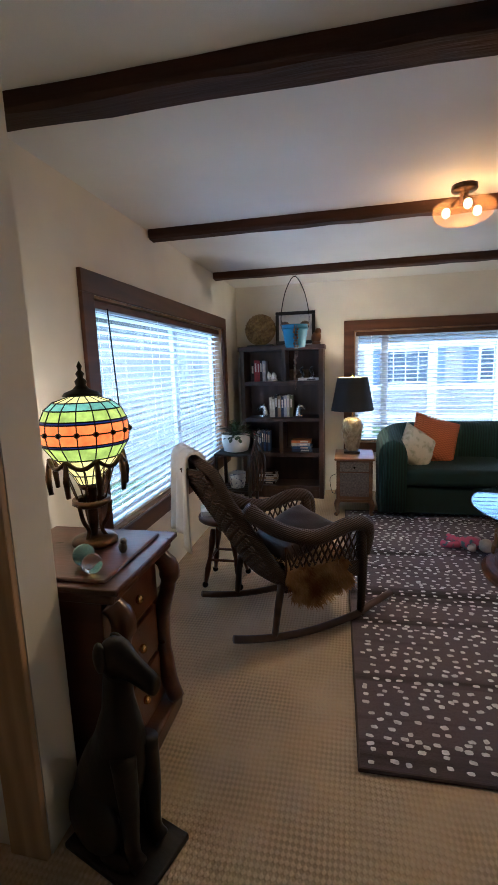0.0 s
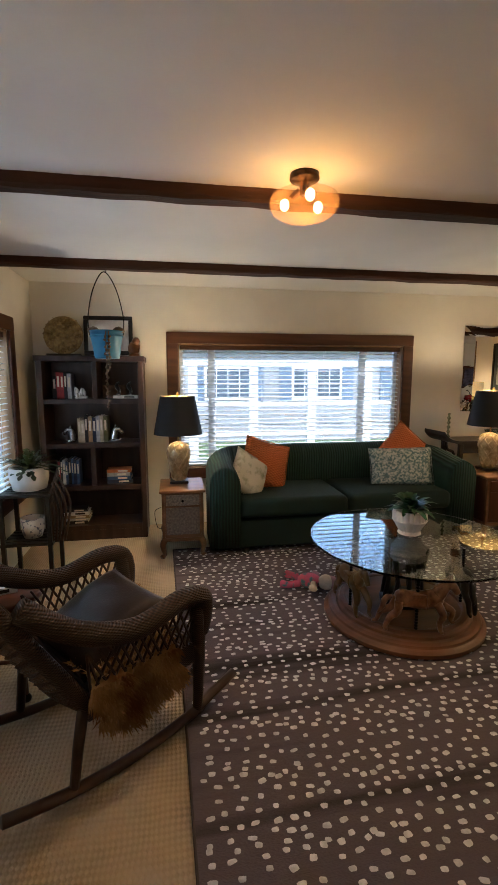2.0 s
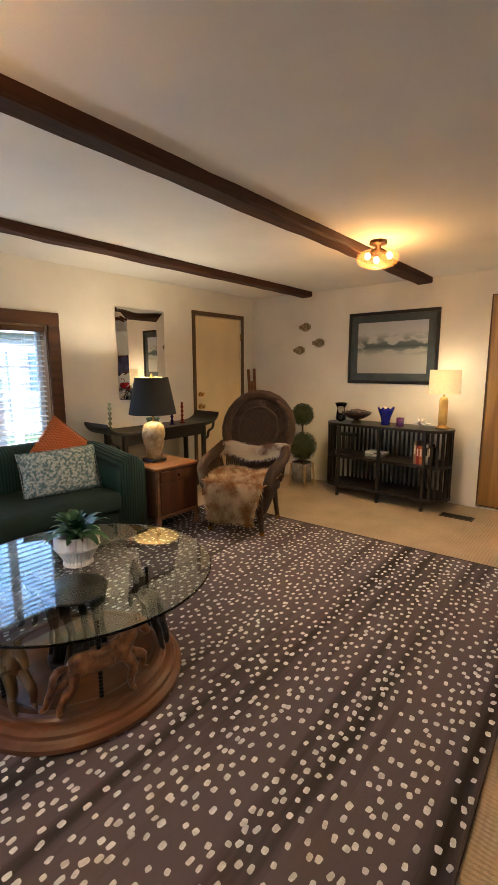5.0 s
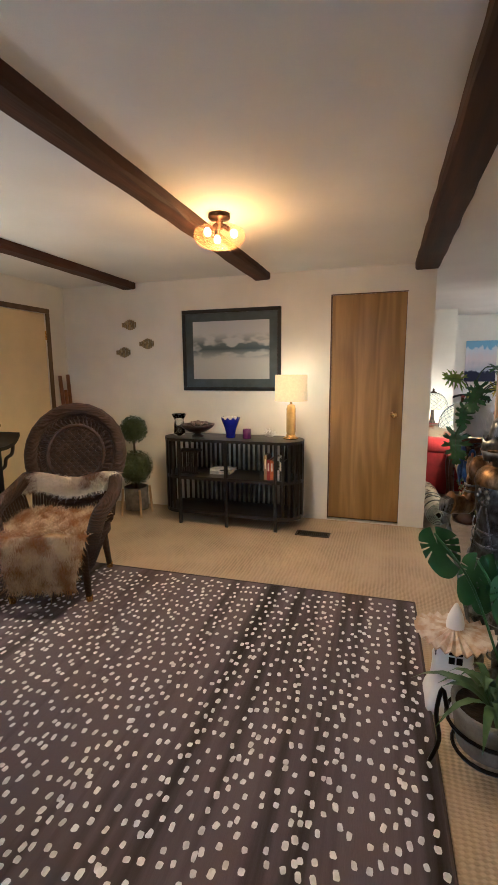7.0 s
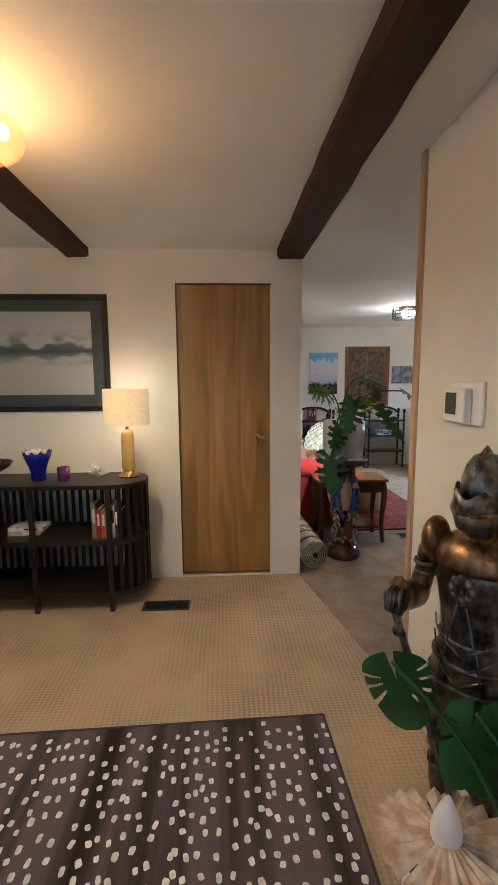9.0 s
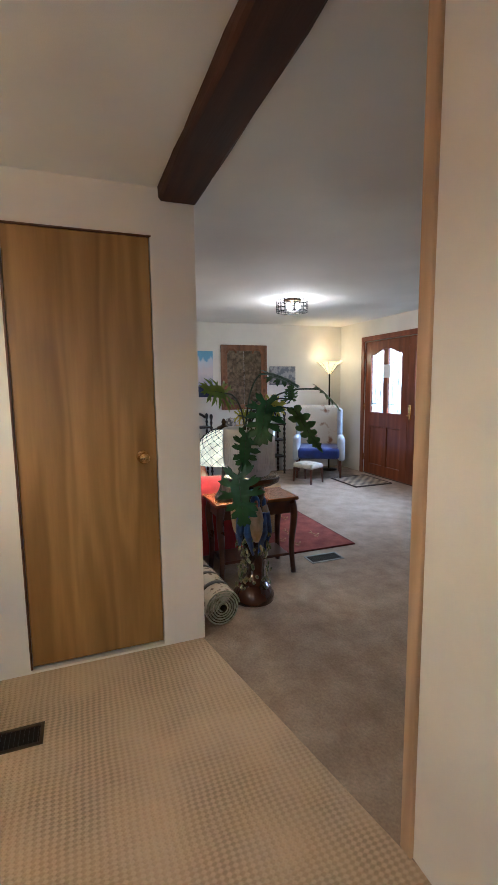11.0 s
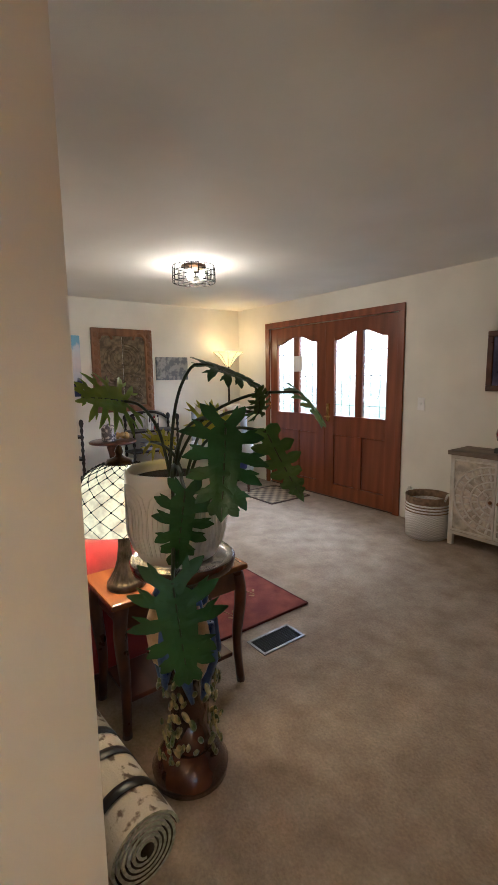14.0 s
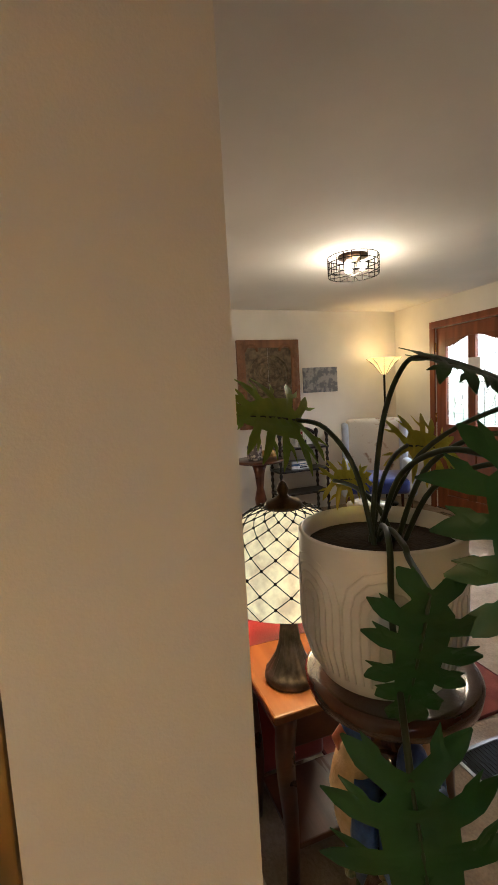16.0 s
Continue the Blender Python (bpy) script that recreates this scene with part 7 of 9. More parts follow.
# aloe in an iron stand
az = thing("potted_plant", pose(2.92, 1.47, 0.0), "long-leaved aloe in a clay pot in an iron stand", "plant")
part("pot", turned([(0.09, 0.11), (0.105, 0.115), (0.125, 0.24), (0.13, 0.27), (0.12, 0.27), (0.11, 0.24)], 32), mat("mossy_clay", (0.2, 0.19, 0.15), 0.8, var=0.4, scale=14, col2=(0.34, 0.33, 0.28), bump=0.4), az, "mossy pale clay pot", True)
part("soil", turned([(0.115, 0.25), (0.001, 0.255)], 20), soil, az)
bm = bmesh.new()
leafy(bm, (0, 0, 0.25), 26, 0.36, 0.017, random.Random(21), (0.5, 1.45), 0.75)
part("leaves", bm, mat("aloe_green", (0.06, 0.13, 0.045), 0.45, var=0.3, scale=12, col2=(0.14, 0.22, 0.09)), az, "long arching green leaves", True)
bm = bmesh.new()
for z, r in ((0.1, 0.115), (0.2, 0.14)):
    tube(bm, [(r * math.cos(2 * math.pi * i / 28), r * math.sin(2 * math.pi * i / 28), z) for i in range(28)], 0.007, 6, True)
part("stand_ring", bm, black_metal, az, "black iron ring")
for k in range(3):
    a = radians(95 + 120 * k)
    part("stand_leg", piped(spline([(0.14 * math.cos(a), 0.14 * math.sin(a), 0.22), (0.16 * math.cos(a), 0.16 * math.sin(a), 0.3), (0.175 * math.cos(a), 0.175 * math.sin(a), 0.2), (0.16 * math.cos(a), 0.16 * math.sin(a), 0.1), (0.19 * math.cos(a), 0.19 * math.sin(a), 0.005)], 4), 0.008, 8), black_metal, az, "bent iron leg", True)


def cut_leaf(bm, L, W, rng, n=6):
    """A philodendron leaf along +x: a broad middle cut into pointed, wavy side lobes."""
    def lift(x, y):
        return 0.22 * abs(y) - 0.9 * y * y / max(W, 0.01) * 0.45 - 0.16 * L * max(0, x / L) ** 2

    def strip(pts, ws):
        rows = []
        for i, p_ in enumerate(pts):
            d_ = (pts[min(i + 1, len(pts) - 1)] - pts[max(i - 1, 0)]).normalized()
            s_ = Vector((-d_.y, d_.x, 0))
            row = []
            for k in (-1, -0.45, 0, 0.45, 1):
                q_ = p_ + s_ * ws[i] * k
                row.append(bm.verts.new((q_.x, q_.y, lift(q_.x, q_.y) - 0.16 * ws[i] * (abs(k) < 0.1) + rng.uniform(-0.0012, 0.0012))))
            rows.append(row)
        for a_, b_ in zip(rows, rows[1:]):
            for k in range(4):
                bm.faces.new((a_[k], b_[k], b_[k + 1], a_[k + 1]))

    strip([Vector((L * t_, 0, 0)) for t_ in (-0.02, 0.1, 0.25, 0.45, 0.62, 0.78, 0.9, 1.0)], [W * k for k in (0.12, 0.46, 0.44, 0.4, 0.34, 0.26, 0.2, 0.004)])
    for s in (1, -1):
        for i in range(n):
            f = i / (n - 1)
            ang = radians(138 - 104 * f ** 0.8 + rng.uniform(-7, 7))
            ln = W * (0.95, 1.15, 1.12, 0.98, 0.8, 0.58)[min(5, int(6 * i / n))] * rng.uniform(0.88, 1.12)
            x0 = L * (0.06 + 0.7 * f)
            bend = rng.uniform(-0.1, 0.22)
            pts = []
            for k in range(7):
                q = k / 6
                a_ = ang - bend * q
                pts.append(Vector((x0 + ln * q * math.cos(a_), s * ln * q * math.sin(a_), 0)))
            wk = L * 0.7 / (n - 1) * 0.56
            ws = [wk * k * rng.uniform(0.92, 1.08) for k in (1.0, 0.88, 0.74, 0.8, 0.82, 0.58, 0.1)]
            strip(pts, ws)
            # a smaller pointed tooth on the outer edge
            b0 = pts[3]
            a_ = ang + 0.75
            strip([b0, b0 + Vector((ln * 0.2 * math.cos(a_), s * ln * 0.2 * math.sin(a_), 0)), b0 + Vector((ln * 0.42 * math.cos(a_ - 0.2), s * ln * 0.42 * math.sin(a_ - 0.2), 0))], [wk * 0.6, wk * 0.42, wk * 0.04])


def split_leaf(bm, L, W):
    """A heart-shaped leaf with open slits between its outer ribs, along +x from the stalk."""
    n, cx = 28, 0.2 * L
    for s in (1, -1):
        def at(i, f):
            ph = radians(172 * i / n)
            fwd = L - cx if math.cos(ph) > 0 else 0.34 * L
            r = f / math.hypot(math.cos(ph) / fwd, math.sin(ph) / (W * (1 if math.cos(ph) > 0 else 1.02)))
            x, y = cx + r * math.cos(ph), s * r * math.sin(ph)
            return bm.verts.new((x, y, 0.2 * abs(y) - 0.45 * y * y / W - 0.12 * x * x / L))
        fs = (0.02, 0.45, 0.75, 1.0)
        grid = [[at(i, f) for f in fs] for i in range(n + 1)]
        for i in range(n):
            slit = 4 <= i <= 17 and i % 4 == (0 if s > 0 else 2)
            for k in range(3):
                if slit and k > 0:
                    continue
                q = (grid[i][k], grid[i][k + 1], grid[i + 1][k + 1], grid[i + 1][k])
                bm.faces.new(q if s > 0 else tuple(reversed(q)))
    bmesh.ops.remove_doubles(bm, verts=bm.verts, dist=0.0004)


# monstera behind the shells
mo = thing("potted_plant", pose(3.06, 1.36, 0), "monstera with large split green leaves", "plant")
part("pot", turned([(0.06, 0), (0.08, 0.01), (0.09, 0.16), (0.08, 0.16)], 24), mat("dark_pot", (0.03, 0.028, 0.025), 0.6), mo, smooth=True)
MOI = mo.matrix_basis.inverted()
for base, tip, hw2_ in (
    ((3.40, 1.635, 0.685), (3.39, 1.575, 0.475), 0.085),
    ((3.28, 1.48, 0.63), (3.27, 1.53, 0.43), 0.06),
    ((3.25, 1.42, 0.65), (3.24, 1.40, 0.46), 0.062),
    ((3.30, 1.42, 0.56), (3.29, 1.47, 0.39), 0.06),
    ((3.14, 1.40, 0.62), (3.07, 1.42, 0.46), 0.06),
):
    b_, t_ = Vector(base), Vector(tip)
    ax = (t_ - b_).normalized()
    nrm = Vector((-0.85, 0.45, 0.35))
    nrm = (nrm - ax * nrm.dot(ax)).normalized()
    M = Matrix((ax, nrm.cross(ax), nrm)).transposed().to_4x4()
    M.translation = b_
    bm = bmesh.new()
    split_leaf(bm, (t_ - b_).length, hw2_)
    part("leaf", bm, leaf_dark, mo, smooth=True).matrix_basis = MOI @ M
    sm_ = bmesh.new()
    r0_ = Vector((0, 0, 0.14))
    tube(sm_, spline([r0_, (r0_ + MOI @ b_) / 2 + Vector((0, 0, 0.12)), MOI @ b_], 6), 0.005, 8)
    part("leaf_stem", sm_, leaf_dark, mo, smooth=True)

# doll on the rug: one plain mesh
bm = bmesh.new()
blob(bm, (0, 0, 0.045), (0.065, 0.05, 0.04), 12)
tube(bm, [(0.05, 0.03, 0.035), (0.1, 0.06, 0.03), (0.14, 0.05, 0.025)], [0.02, 0.018, 0.022], 8)
tube(bm, [(0.05, -0.03, 0.035), (0.1, -0.06, 0.03), (0.15, -0.08, 0.025)], [0.02, 0.018, 0.022], 8)
n1 = len(bm.faces)
blob(bm, (-0.09, 0, 0.05), (0.045, 0.04, 0.04), 12)
tube(bm, [(-0.03, 0.04, 0.05), (-0.05, 0.1, 0.05), (-0.04, 0.13, 0.07)], [0.016, 0.014, 0.018], 8)
n2 = len(bm.faces)
tube(bm, [(-0.11, 0, 0.055), (-0.16, -0.03, 0.05), (-0.2, -0.02, 0.03)], [0.035, 0.025, 0.008], 8)
tube(bm, [(-0.03, -0.04, 0.05), (-0.02, -0.1, 0.04), (0.0, -0.13, 0.03)], [0.016, 0.014, 0.018], 8)
bm.faces.ensure_lookup_table()
for f in bm.faces[n1:n2]:
    f.material_index = 1
for f in bm.faces[n2:]:
    f.material_index = 2
ob = part("soft_doll", bm, [mat("pink_felt", (0.6, 0.12, 0.2), 0.9, var=0.3, scale=30, col2=(0.1, 0.2, 0.24), spread=(0.5, 0.62)), mat("pale_felt", (0.6, 0.5, 0.42), 0.9, var=0.2), mat("rose_felt", (0.5, 0.3, 0.36), 0.9, var=0.3)], smooth=True)
ob.matrix_basis = pose(1.22, 3.58, 0.012, 0, 0, 150) @ Matrix.Scale(1.25, 4)
tagged(ob, "small pink and blue soft doll lying on the rug", "doll")
tagged(part("lamp_cord", piped(spline([(0.22, 4.7, 0.3), (0.16, 4.85, 0.22), (0.17, 4.9, 0.08), (0.2, 5.0, 0.01), (0.3, 5.1, 0.012)], 6), 0.003, 6), black_metal), "thin black lamp cord on the floor", "cord")

# ---- entry and sitting room ----
wall_with_hole("wall_alcove", "x", 8.75, 0.92, 0.95, 4.0, 0, CEIL, [], "white wall beside the sitting area")
fd = thing("door_3", pose(7.12, DOORY, 0), "closed double entry doors of cherry wood with leaded glass", "door", kind="structure")
FW = 1.88
bm = bmesh.new()
bx(bm, -0.07, 0, -0.0, 0.02, 0, 1.95, 0.004)
bx(bm, FW, FW + 0.07, -0.0, 0.02, 0, 1.95, 0.004)
bx(bm, -0.07, FW + 0.07, 0.0, 0.021, 1.95, 2.02, 0.004)
part("door_trim", bm, cherry, fd, "cherry wood casing")
frost = mat("textured_glass", (0.9, 0.95, 0.97), 0.25, var=0.05, bump=0.5, bscale=50, trans=1.0)
for d0 in (0.0, FW / 2):
    w = FW / 2 - 0.004
    x0 = d0 + 0.002
    leaf_ = part("door_leaf", box(x0, x0 + 0.13, -0.055, -0.01, 0.01, 1.945, 0.003), cherry, fd, "panelled cherry leaf")
    for a, b, z0, z1 in ((w - 0.13, w, 0.01, 1.945), (0.13, w - 0.13, 0.01, 0.16), (0.13, w - 0.13, 0.72, 0.93), (0.13, w - 0.13, 1.82, 1.945), (w / 2 - 0.045, w / 2 + 0.045, 0.16, 0.72), (w / 2 - 0.045, w / 2 + 0.045, 0.93, 1.82)):
        part("rail", box(x0 + a, x0 + b, -0.055, -0.011, z0, z1, 0.003), cherry, leaf_)
    for a, b in ((0.13, w / 2 - 0.045), (w / 2 + 0.045, w - 0.13)):
        part("panel", box(x0 + a + 0.0, x0 + b, -0.045, -0.024, 0.16, 0.72, 0.012), cherry, leaf_, "raised lower panel")
        g_ = part("glass_pane", box(x0 + a, x0 + b, -0.036, -0.03, 0.93, 1.82), frost, leaf_, "textured leaded glass")
        g_.visible_shadow = False
        # arched top: a shaped corner piece
        bm = bmesh.new()
        n = 10
        lo = []
        rev = (a > w / 2)
        for i in range(n + 1):
            t_ = i / n
            tt = 1 - t_ if rev else t_
            lo.append((x0 + a + (b - a) * t_, 1.82 - 0.075 * (0.5 + 0.5 * math.cos(math.pi * tt)) - 0.002))
        for y in (-0.052, -0.013):
            vs = [bm.verts.new((x, y, z)) for x, z in lo] + [bm.verts.new((x0 + b, y, 1.83)), bm.verts.new((x0 + a, y, 1.83))]
            bm.faces.new(vs)
        bmesh.ops.recalc_face_normals(bm, faces=bm.faces)
        part("arch", bm, cherry, leaf_)
        bm = bmesh.new()
        cx = x0 + (a + b) / 2
        for dx in (-0.06, 0.06):
            tube(bm, [(cx + dx, -0.038, 0.94), (cx + dx, -0.038, 1.76)], 0.003, 5)
        for z in (1.05, 1.36, 1.62):
            tube(bm, [(x0 + a, -0.038, z), (x0 + b, -0.038, z)], 0.003, 5)
        for z in (1.2, 1.36, 1.5):
            tube(bm, [(cx + 0.05 * math.cos(2 * math.pi * i / 16), -0.039, z + 0.09 * math.sin(2 * math.pi * i / 16)) for i in range(16)], 0.003, 5, True)
        part("lead_lines", bm, lead, g_, "dark lead lines in the glass")
bm = bmesh.new()
bx(bm, FW / 2 - 0.075, FW / 2 - 0.035, -0.012, 0.004, 0.86, 1.06, 0.004)
part("lock_plate", bm, brass, fd, "brass lock plate")
part("lever", piped([(FW / 2 - 0.055, 0.0, 0.92), (FW / 2 - 0.055, 0.045, 0.92), (FW / 2 - 0.14, 0.05, 0.92)], 0.009, 8), brass, fd, "brass lever")
for x in (0.0, FW):
    for z in (0.25, 1.0, 1.75):
        part("hinge", turned([(0.008, z - 0.05), (0.008, z + 0.05)], 10, Matrix.Translation((x, 0.0, 0))), brass, fd, "brass hinge")
part("notice", box(1.30, 1.45, -0.009, -0.006, 1.42, 1.6), white_plastic, fd, "white paper notice")
part("threshold", box(0, FW, -0.13, 0.0, 0.0, 0.012, 0.003), bent, fd)
sw = thing("light_switch", pose(6.86, DOORY, 1.1), "white wall light switch by the doors", "switch")
part("plate", box(-0.035, 0.035, 0, 0.006, -0.058, 0.058, 0.002), white_plastic, sw)
part("toggle", box(-0.005, 0.005, 0.006, 0.018, -0.012, 0.012, 0.002), white_plastic, sw)

# carved white cabinet
cb = thing("carved_cabinet", pose(5.65, -1.915, 0), "whitewashed cabinet with carved floral doors", "cabinet")
white_wash = mat("whitewashed_wood", (0.62, 0.57, 0.5), 0.7, var=0.2, scale=14, col2=(0.74, 0.71, 0.66), bump=0.3)
# darker ground colour carries the shade between the carvings
cut = mat("carved_shadow_wood", (0.52, 0.46, 0.38), 0.8, var=0.3, scale=20)
cw, cd_, chh = 0.73, 0.30, 0.77
part("body", box(0.0, cw, 0, cd_, 0.09, chh - 0.035, 0.004), white_wash, cb)
part("top_board", box(-0.02, cw + 0.02, -0.0, cd_ + 0.02, chh - 0.035, chh, 0.005), mat("driftwood_top", (0.2, 0.15, 0.11), 0.7, var=0.3, scale=10, stretch=(0.2, 2, 1)), cb, "weathered brown top")
for x in (0.0, cw - 0.04):
    for y in (0.0, cd_ - 0.04):
        part("leg", box(x, x + 0.04, y, y + 0.04, 0, 0.09, 0.003), white_wash, cb)
for x0 in (0.03, cw / 2 + 0.003):
    dwid = cw / 2 - 0.033
    dp_ = part("door", box(x0, x0 + dwid, cd_, cd_ + 0.014, 0.12, chh - 0.06, 0.003), cut, cb, "carved door")
    bm = bmesh.new()
    cx = cw / 2
    cz = 0.12 + (chh - 0.18) / 2
    sgn = -1 if x0 < cw / 2 else 1
    for r in (0.06, 0.12, 0.18, 0.25, 0.31):
        tube(bm, [(cx + sgn * (0.006 + r * math.cos(radians(-88 + 176 * i / 20))), cd_ + 0.016, cz + r * 0.86 * math.sin(radians(-88 + 176 * i / 20))) for i in range(21) if r * math.cos(radians(-88 + 176 * i / 20)) < dwid - 0.01], 0.007, 6)
    for r, nn in ((0.09, 5), (0.15, 8), (0.215, 11), (0.28, 13)):
        for i in range(nn):
            b = radians(-80 + 160 * i / (nn - 1))
            px, pz = sgn * (0.006 + r * math.cos(b)), r * 0.86 * math.sin(b)
            if abs(px) < dwid - 0.02 and abs(pz) < 0.27:
                blob(bm, (cx + px, cd_ + 0.014, cz + pz), (0.011, 0.008, 0.024), 8, pose(0, 0, 0, 0, -sgn * math.degrees(b) + 90, 0))
    for z in (0.13, chh - 0.075):
        bx(bm, x0, x0 + dwid, cd_ + 0.01, cd_ + 0.022, z, z + 0.014)
    for x in (x0, x0 + dwid - 0.014):
        bx(bm, x, x + 0.014, cd_ + 0.01, cd_ + 0.022, 0.144, chh - 0.075)
    part("carving", bm, white_wash, dp_, "white floral fretwork")
    k = bmesh.new()
    blob(k, (cw / 2 + sgn * 0.03, cd_ + 0.035, cz), (0.014, 0.016, 0.014), 10)
    part("knob", k, honey, dp_, "brown wooden knob", True)
ap = thing("apple_ornament", pose(5.97, -1.76, 0.77), "glossy red apple ornament on a black base", "ornament")
part("base", box(-0.12, 0.12, -0.07, 0.07, 0, 0.04, 0.005), black_wood, ap, "black plinth")
bm = turned([(0.03, 0.04), (0.08, 0.05), (0.125, 0.10), (0.135, 0.15), (0.12, 0.2), (0.075, 0.225), (0.03, 0.215), (0.001, 0.2)], 32)
part("fruit", bm, mat("red_lacquer", (0.28, 0.006, 0.01), 0.12, var=0.2, scale=5, bump=0, coat=0.8), ap, "glossy red apple", True)
part("stem", piped(spline([(0, 0, 0.2), (-0.02, 0, 0.29), (-0.06, 0.0, 0.33), (-0.14, 0, 0.35)], 4), [0.008] * 8 + [0.014] * 5, 8), black_metal, ap, "dark stem", True)
picture(pose(5.98, DOORY, 1.46, 0, 0, 180), 0.62, 0.47, 0.045, mahogany, mat("night_harbour_print", (0.012, 0.014, 0.06), 0.3, var=0.4, scale=7, col2=(0.14, 0.13, 0.26), bump=0), "dark blue night scene in a wooden frame")
bs = thing("storage_basket", pose(6.59, -1.66, 0), "white and brown striped woven basket", "basket")
rope = weave_mat("white_rope_weave", (0.62, 0.6, 0.55), (0.78, 0.76, 0.72), 0.9, 30, 70, 0.8, "XZ")
part("body", turned([(0.16, 0), (0.175, 0.01), (0.18, 0.3), (0.17, 0.3), (0.16, 0.02), (0.001, 0.02)], 36), rope, bs, smooth=True)
part("top_band", turned([(0.18, 0.3), (0.183, 0.36), (0.172, 0.36), (0.17, 0.3)], 36, cap=False), mat("jute", (0.22, 0.14, 0.08), 0.9, var=0.3, scale=40, bump=0.6), bs, "brown jute band", True)
for z in (0.25, 0.275, 0.225):
    part("stripe", turned([(0.1805, z), (0.183, z + 0.005), (0.1805, z + 0.01)], 36, cap=False), MATS["jute"], bs, smooth=True)
for a in (0, 180):
    part("handle", piped([(0.18 * math.cos(radians(a)) + 0.0, -0.05 + 0.1 * i / 8, 0.34 + 0.05 * math.sin(math.pi * i / 8)) for i in range(9)], 0.009, 8), rope, bs, smooth=True)

# parrot pedestal and big pot
pd = thing("parrot_pedestal", pose(5.795, 1.115, 0) @ Matrix.Diagonal((0.86, 0.86, 1.168, 1)), "carved brown trunk pedestal with painted parrots", "plant stand")
tw = wood_mat("glazed_trunk", (0.035, 0.012, 0.008), (0.10, 0.035, 0.018), 0.18, axis=2, freq=8, coat=0.6)
part("base", turned([(0.15, 0), (0.155, 0.03), (0.13, 0.06), (0.1, 0.09)], 28), tw, pd, smooth=True)
bm = bmesh.new()
p = spline([(0.0, 0.0, 0.06), (0.03, -0.02, 0.2), (-0.02, 0.02, 0.38), (0.03, -0.02, 0.52), (0.0, 0.0, 0.64)], 6)
tube(bm, p, [0.095 - 0.03 * math.sin(math.pi * i / (len(p) - 1)) + 0.006 * math.sin(i * 1.3) for i in range(len(p))], 16)
part("trunk", bm, tw, pd, "twisted brown trunk", True)
part("tray", turned([(0.07, 0.62), (0.14, 0.63), (0.195, 0.65), (0.2, 0.672), (0.19, 0.68), (0.16, 0.668), (0.001, 0.665)], 40), tw, pd, "round brown top", True)
pb = mat("parrot_blue", (0.02, 0.04, 0.16), 0.3, var=0.4, scale=30, col2=(0.05, 0.12, 0.35), bump=0.5, bscale=90)
po = mat("parrot_buff", (0.45, 0.3, 0.14), 0.4, var=0.4, scale=30, col2=(0.62, 0.42, 0.25), bump=0.5, bscale=90)
pr_ = mat("parrot_coral", (0.5, 0.16, 0.1), 0.4, var=0.3, scale=20)
gy = mat("glazed_foliage", (0.07, 0.11, 0.04), 0.3, var=0.5, scale=34, col2=(0.4, 0.34, 0.15), bump=0.5, bscale=90, spread=(0.42, 0.58))
for a, z in ((172, 0.44), (80, 0.46), (290, 0.42)):
    c_, s_ = math.cos(radians(a)), math.sin(radians(a))
    bm = bmesh.new()
    blob(bm, (0.098 * c_, 0.098 * s_, z), (0.058, 0.058, 0.105), 14, None, 0.12, 14)
    part("parrot_body", bm, po, pd, "buff parrot breast", True)
    bm = bmesh.new()
    blob(bm, (0.09 * c_, 0.09 * s_, z + 0.105), (0.036, 0.036, 0.042), 12)
    for k in (-1, 1):
        tube(bm, [(0.09 * c_ - k * 0.05 * s_, 0.09 * s_ + k * 0.05 * c_, z + 0.05), (0.1 * c_ - k * 0.055 * s_, 0.1 * s_ + k * 0.055 * c_, z - 0.05), (0.1 * c_ - k * 0.02 * s_, 0.1 * s_ + k * 0.02 * c_, z - 0.17)], [0.03, 0.034, 0.008], 8)
    part("parrot_wing", bm, pb, pd, "blue parrot head and wings", True)
    bm = bmesh.new()
    tube(bm, [(0.12 * c_, 0.12 * s_, z + 0.115), (0.14 * c_, 0.14 * s_, z + 0.1), (0.135 * c_, 0.135 * s_, z + 0.08)], [0.014, 0.012, 0.003], 8)
    part("parrot_beak", bm, pr_, pd, "coral beak", True)
bm = bmesh.new()
rng = random.Random(31)
for i in range(170):
    a, z = rng.uniform(0, 6.28), rng.uniform(0.07, 0.36)
    if 1.2 < (a - 4.2) % 6.28 < 3.4:
        continue
    r = 0.1 + rng.uniform(0, 0.03)
    blob(bm, (r * math.cos(a), r * math.sin(a), z), (rng.uniform(0.005, 0.009), rng.uniform(0.007, 0.013), rng.uniform(0.011, 0.021)), 7, pose(0, 0, 0, rng.uniform(-60, 60), rng.uniform(-35, 35), math.degrees(a)))
tagged(part("painted_leafage", bm, gy, pd, "painted leaves and flowers", True), kind="stuff")

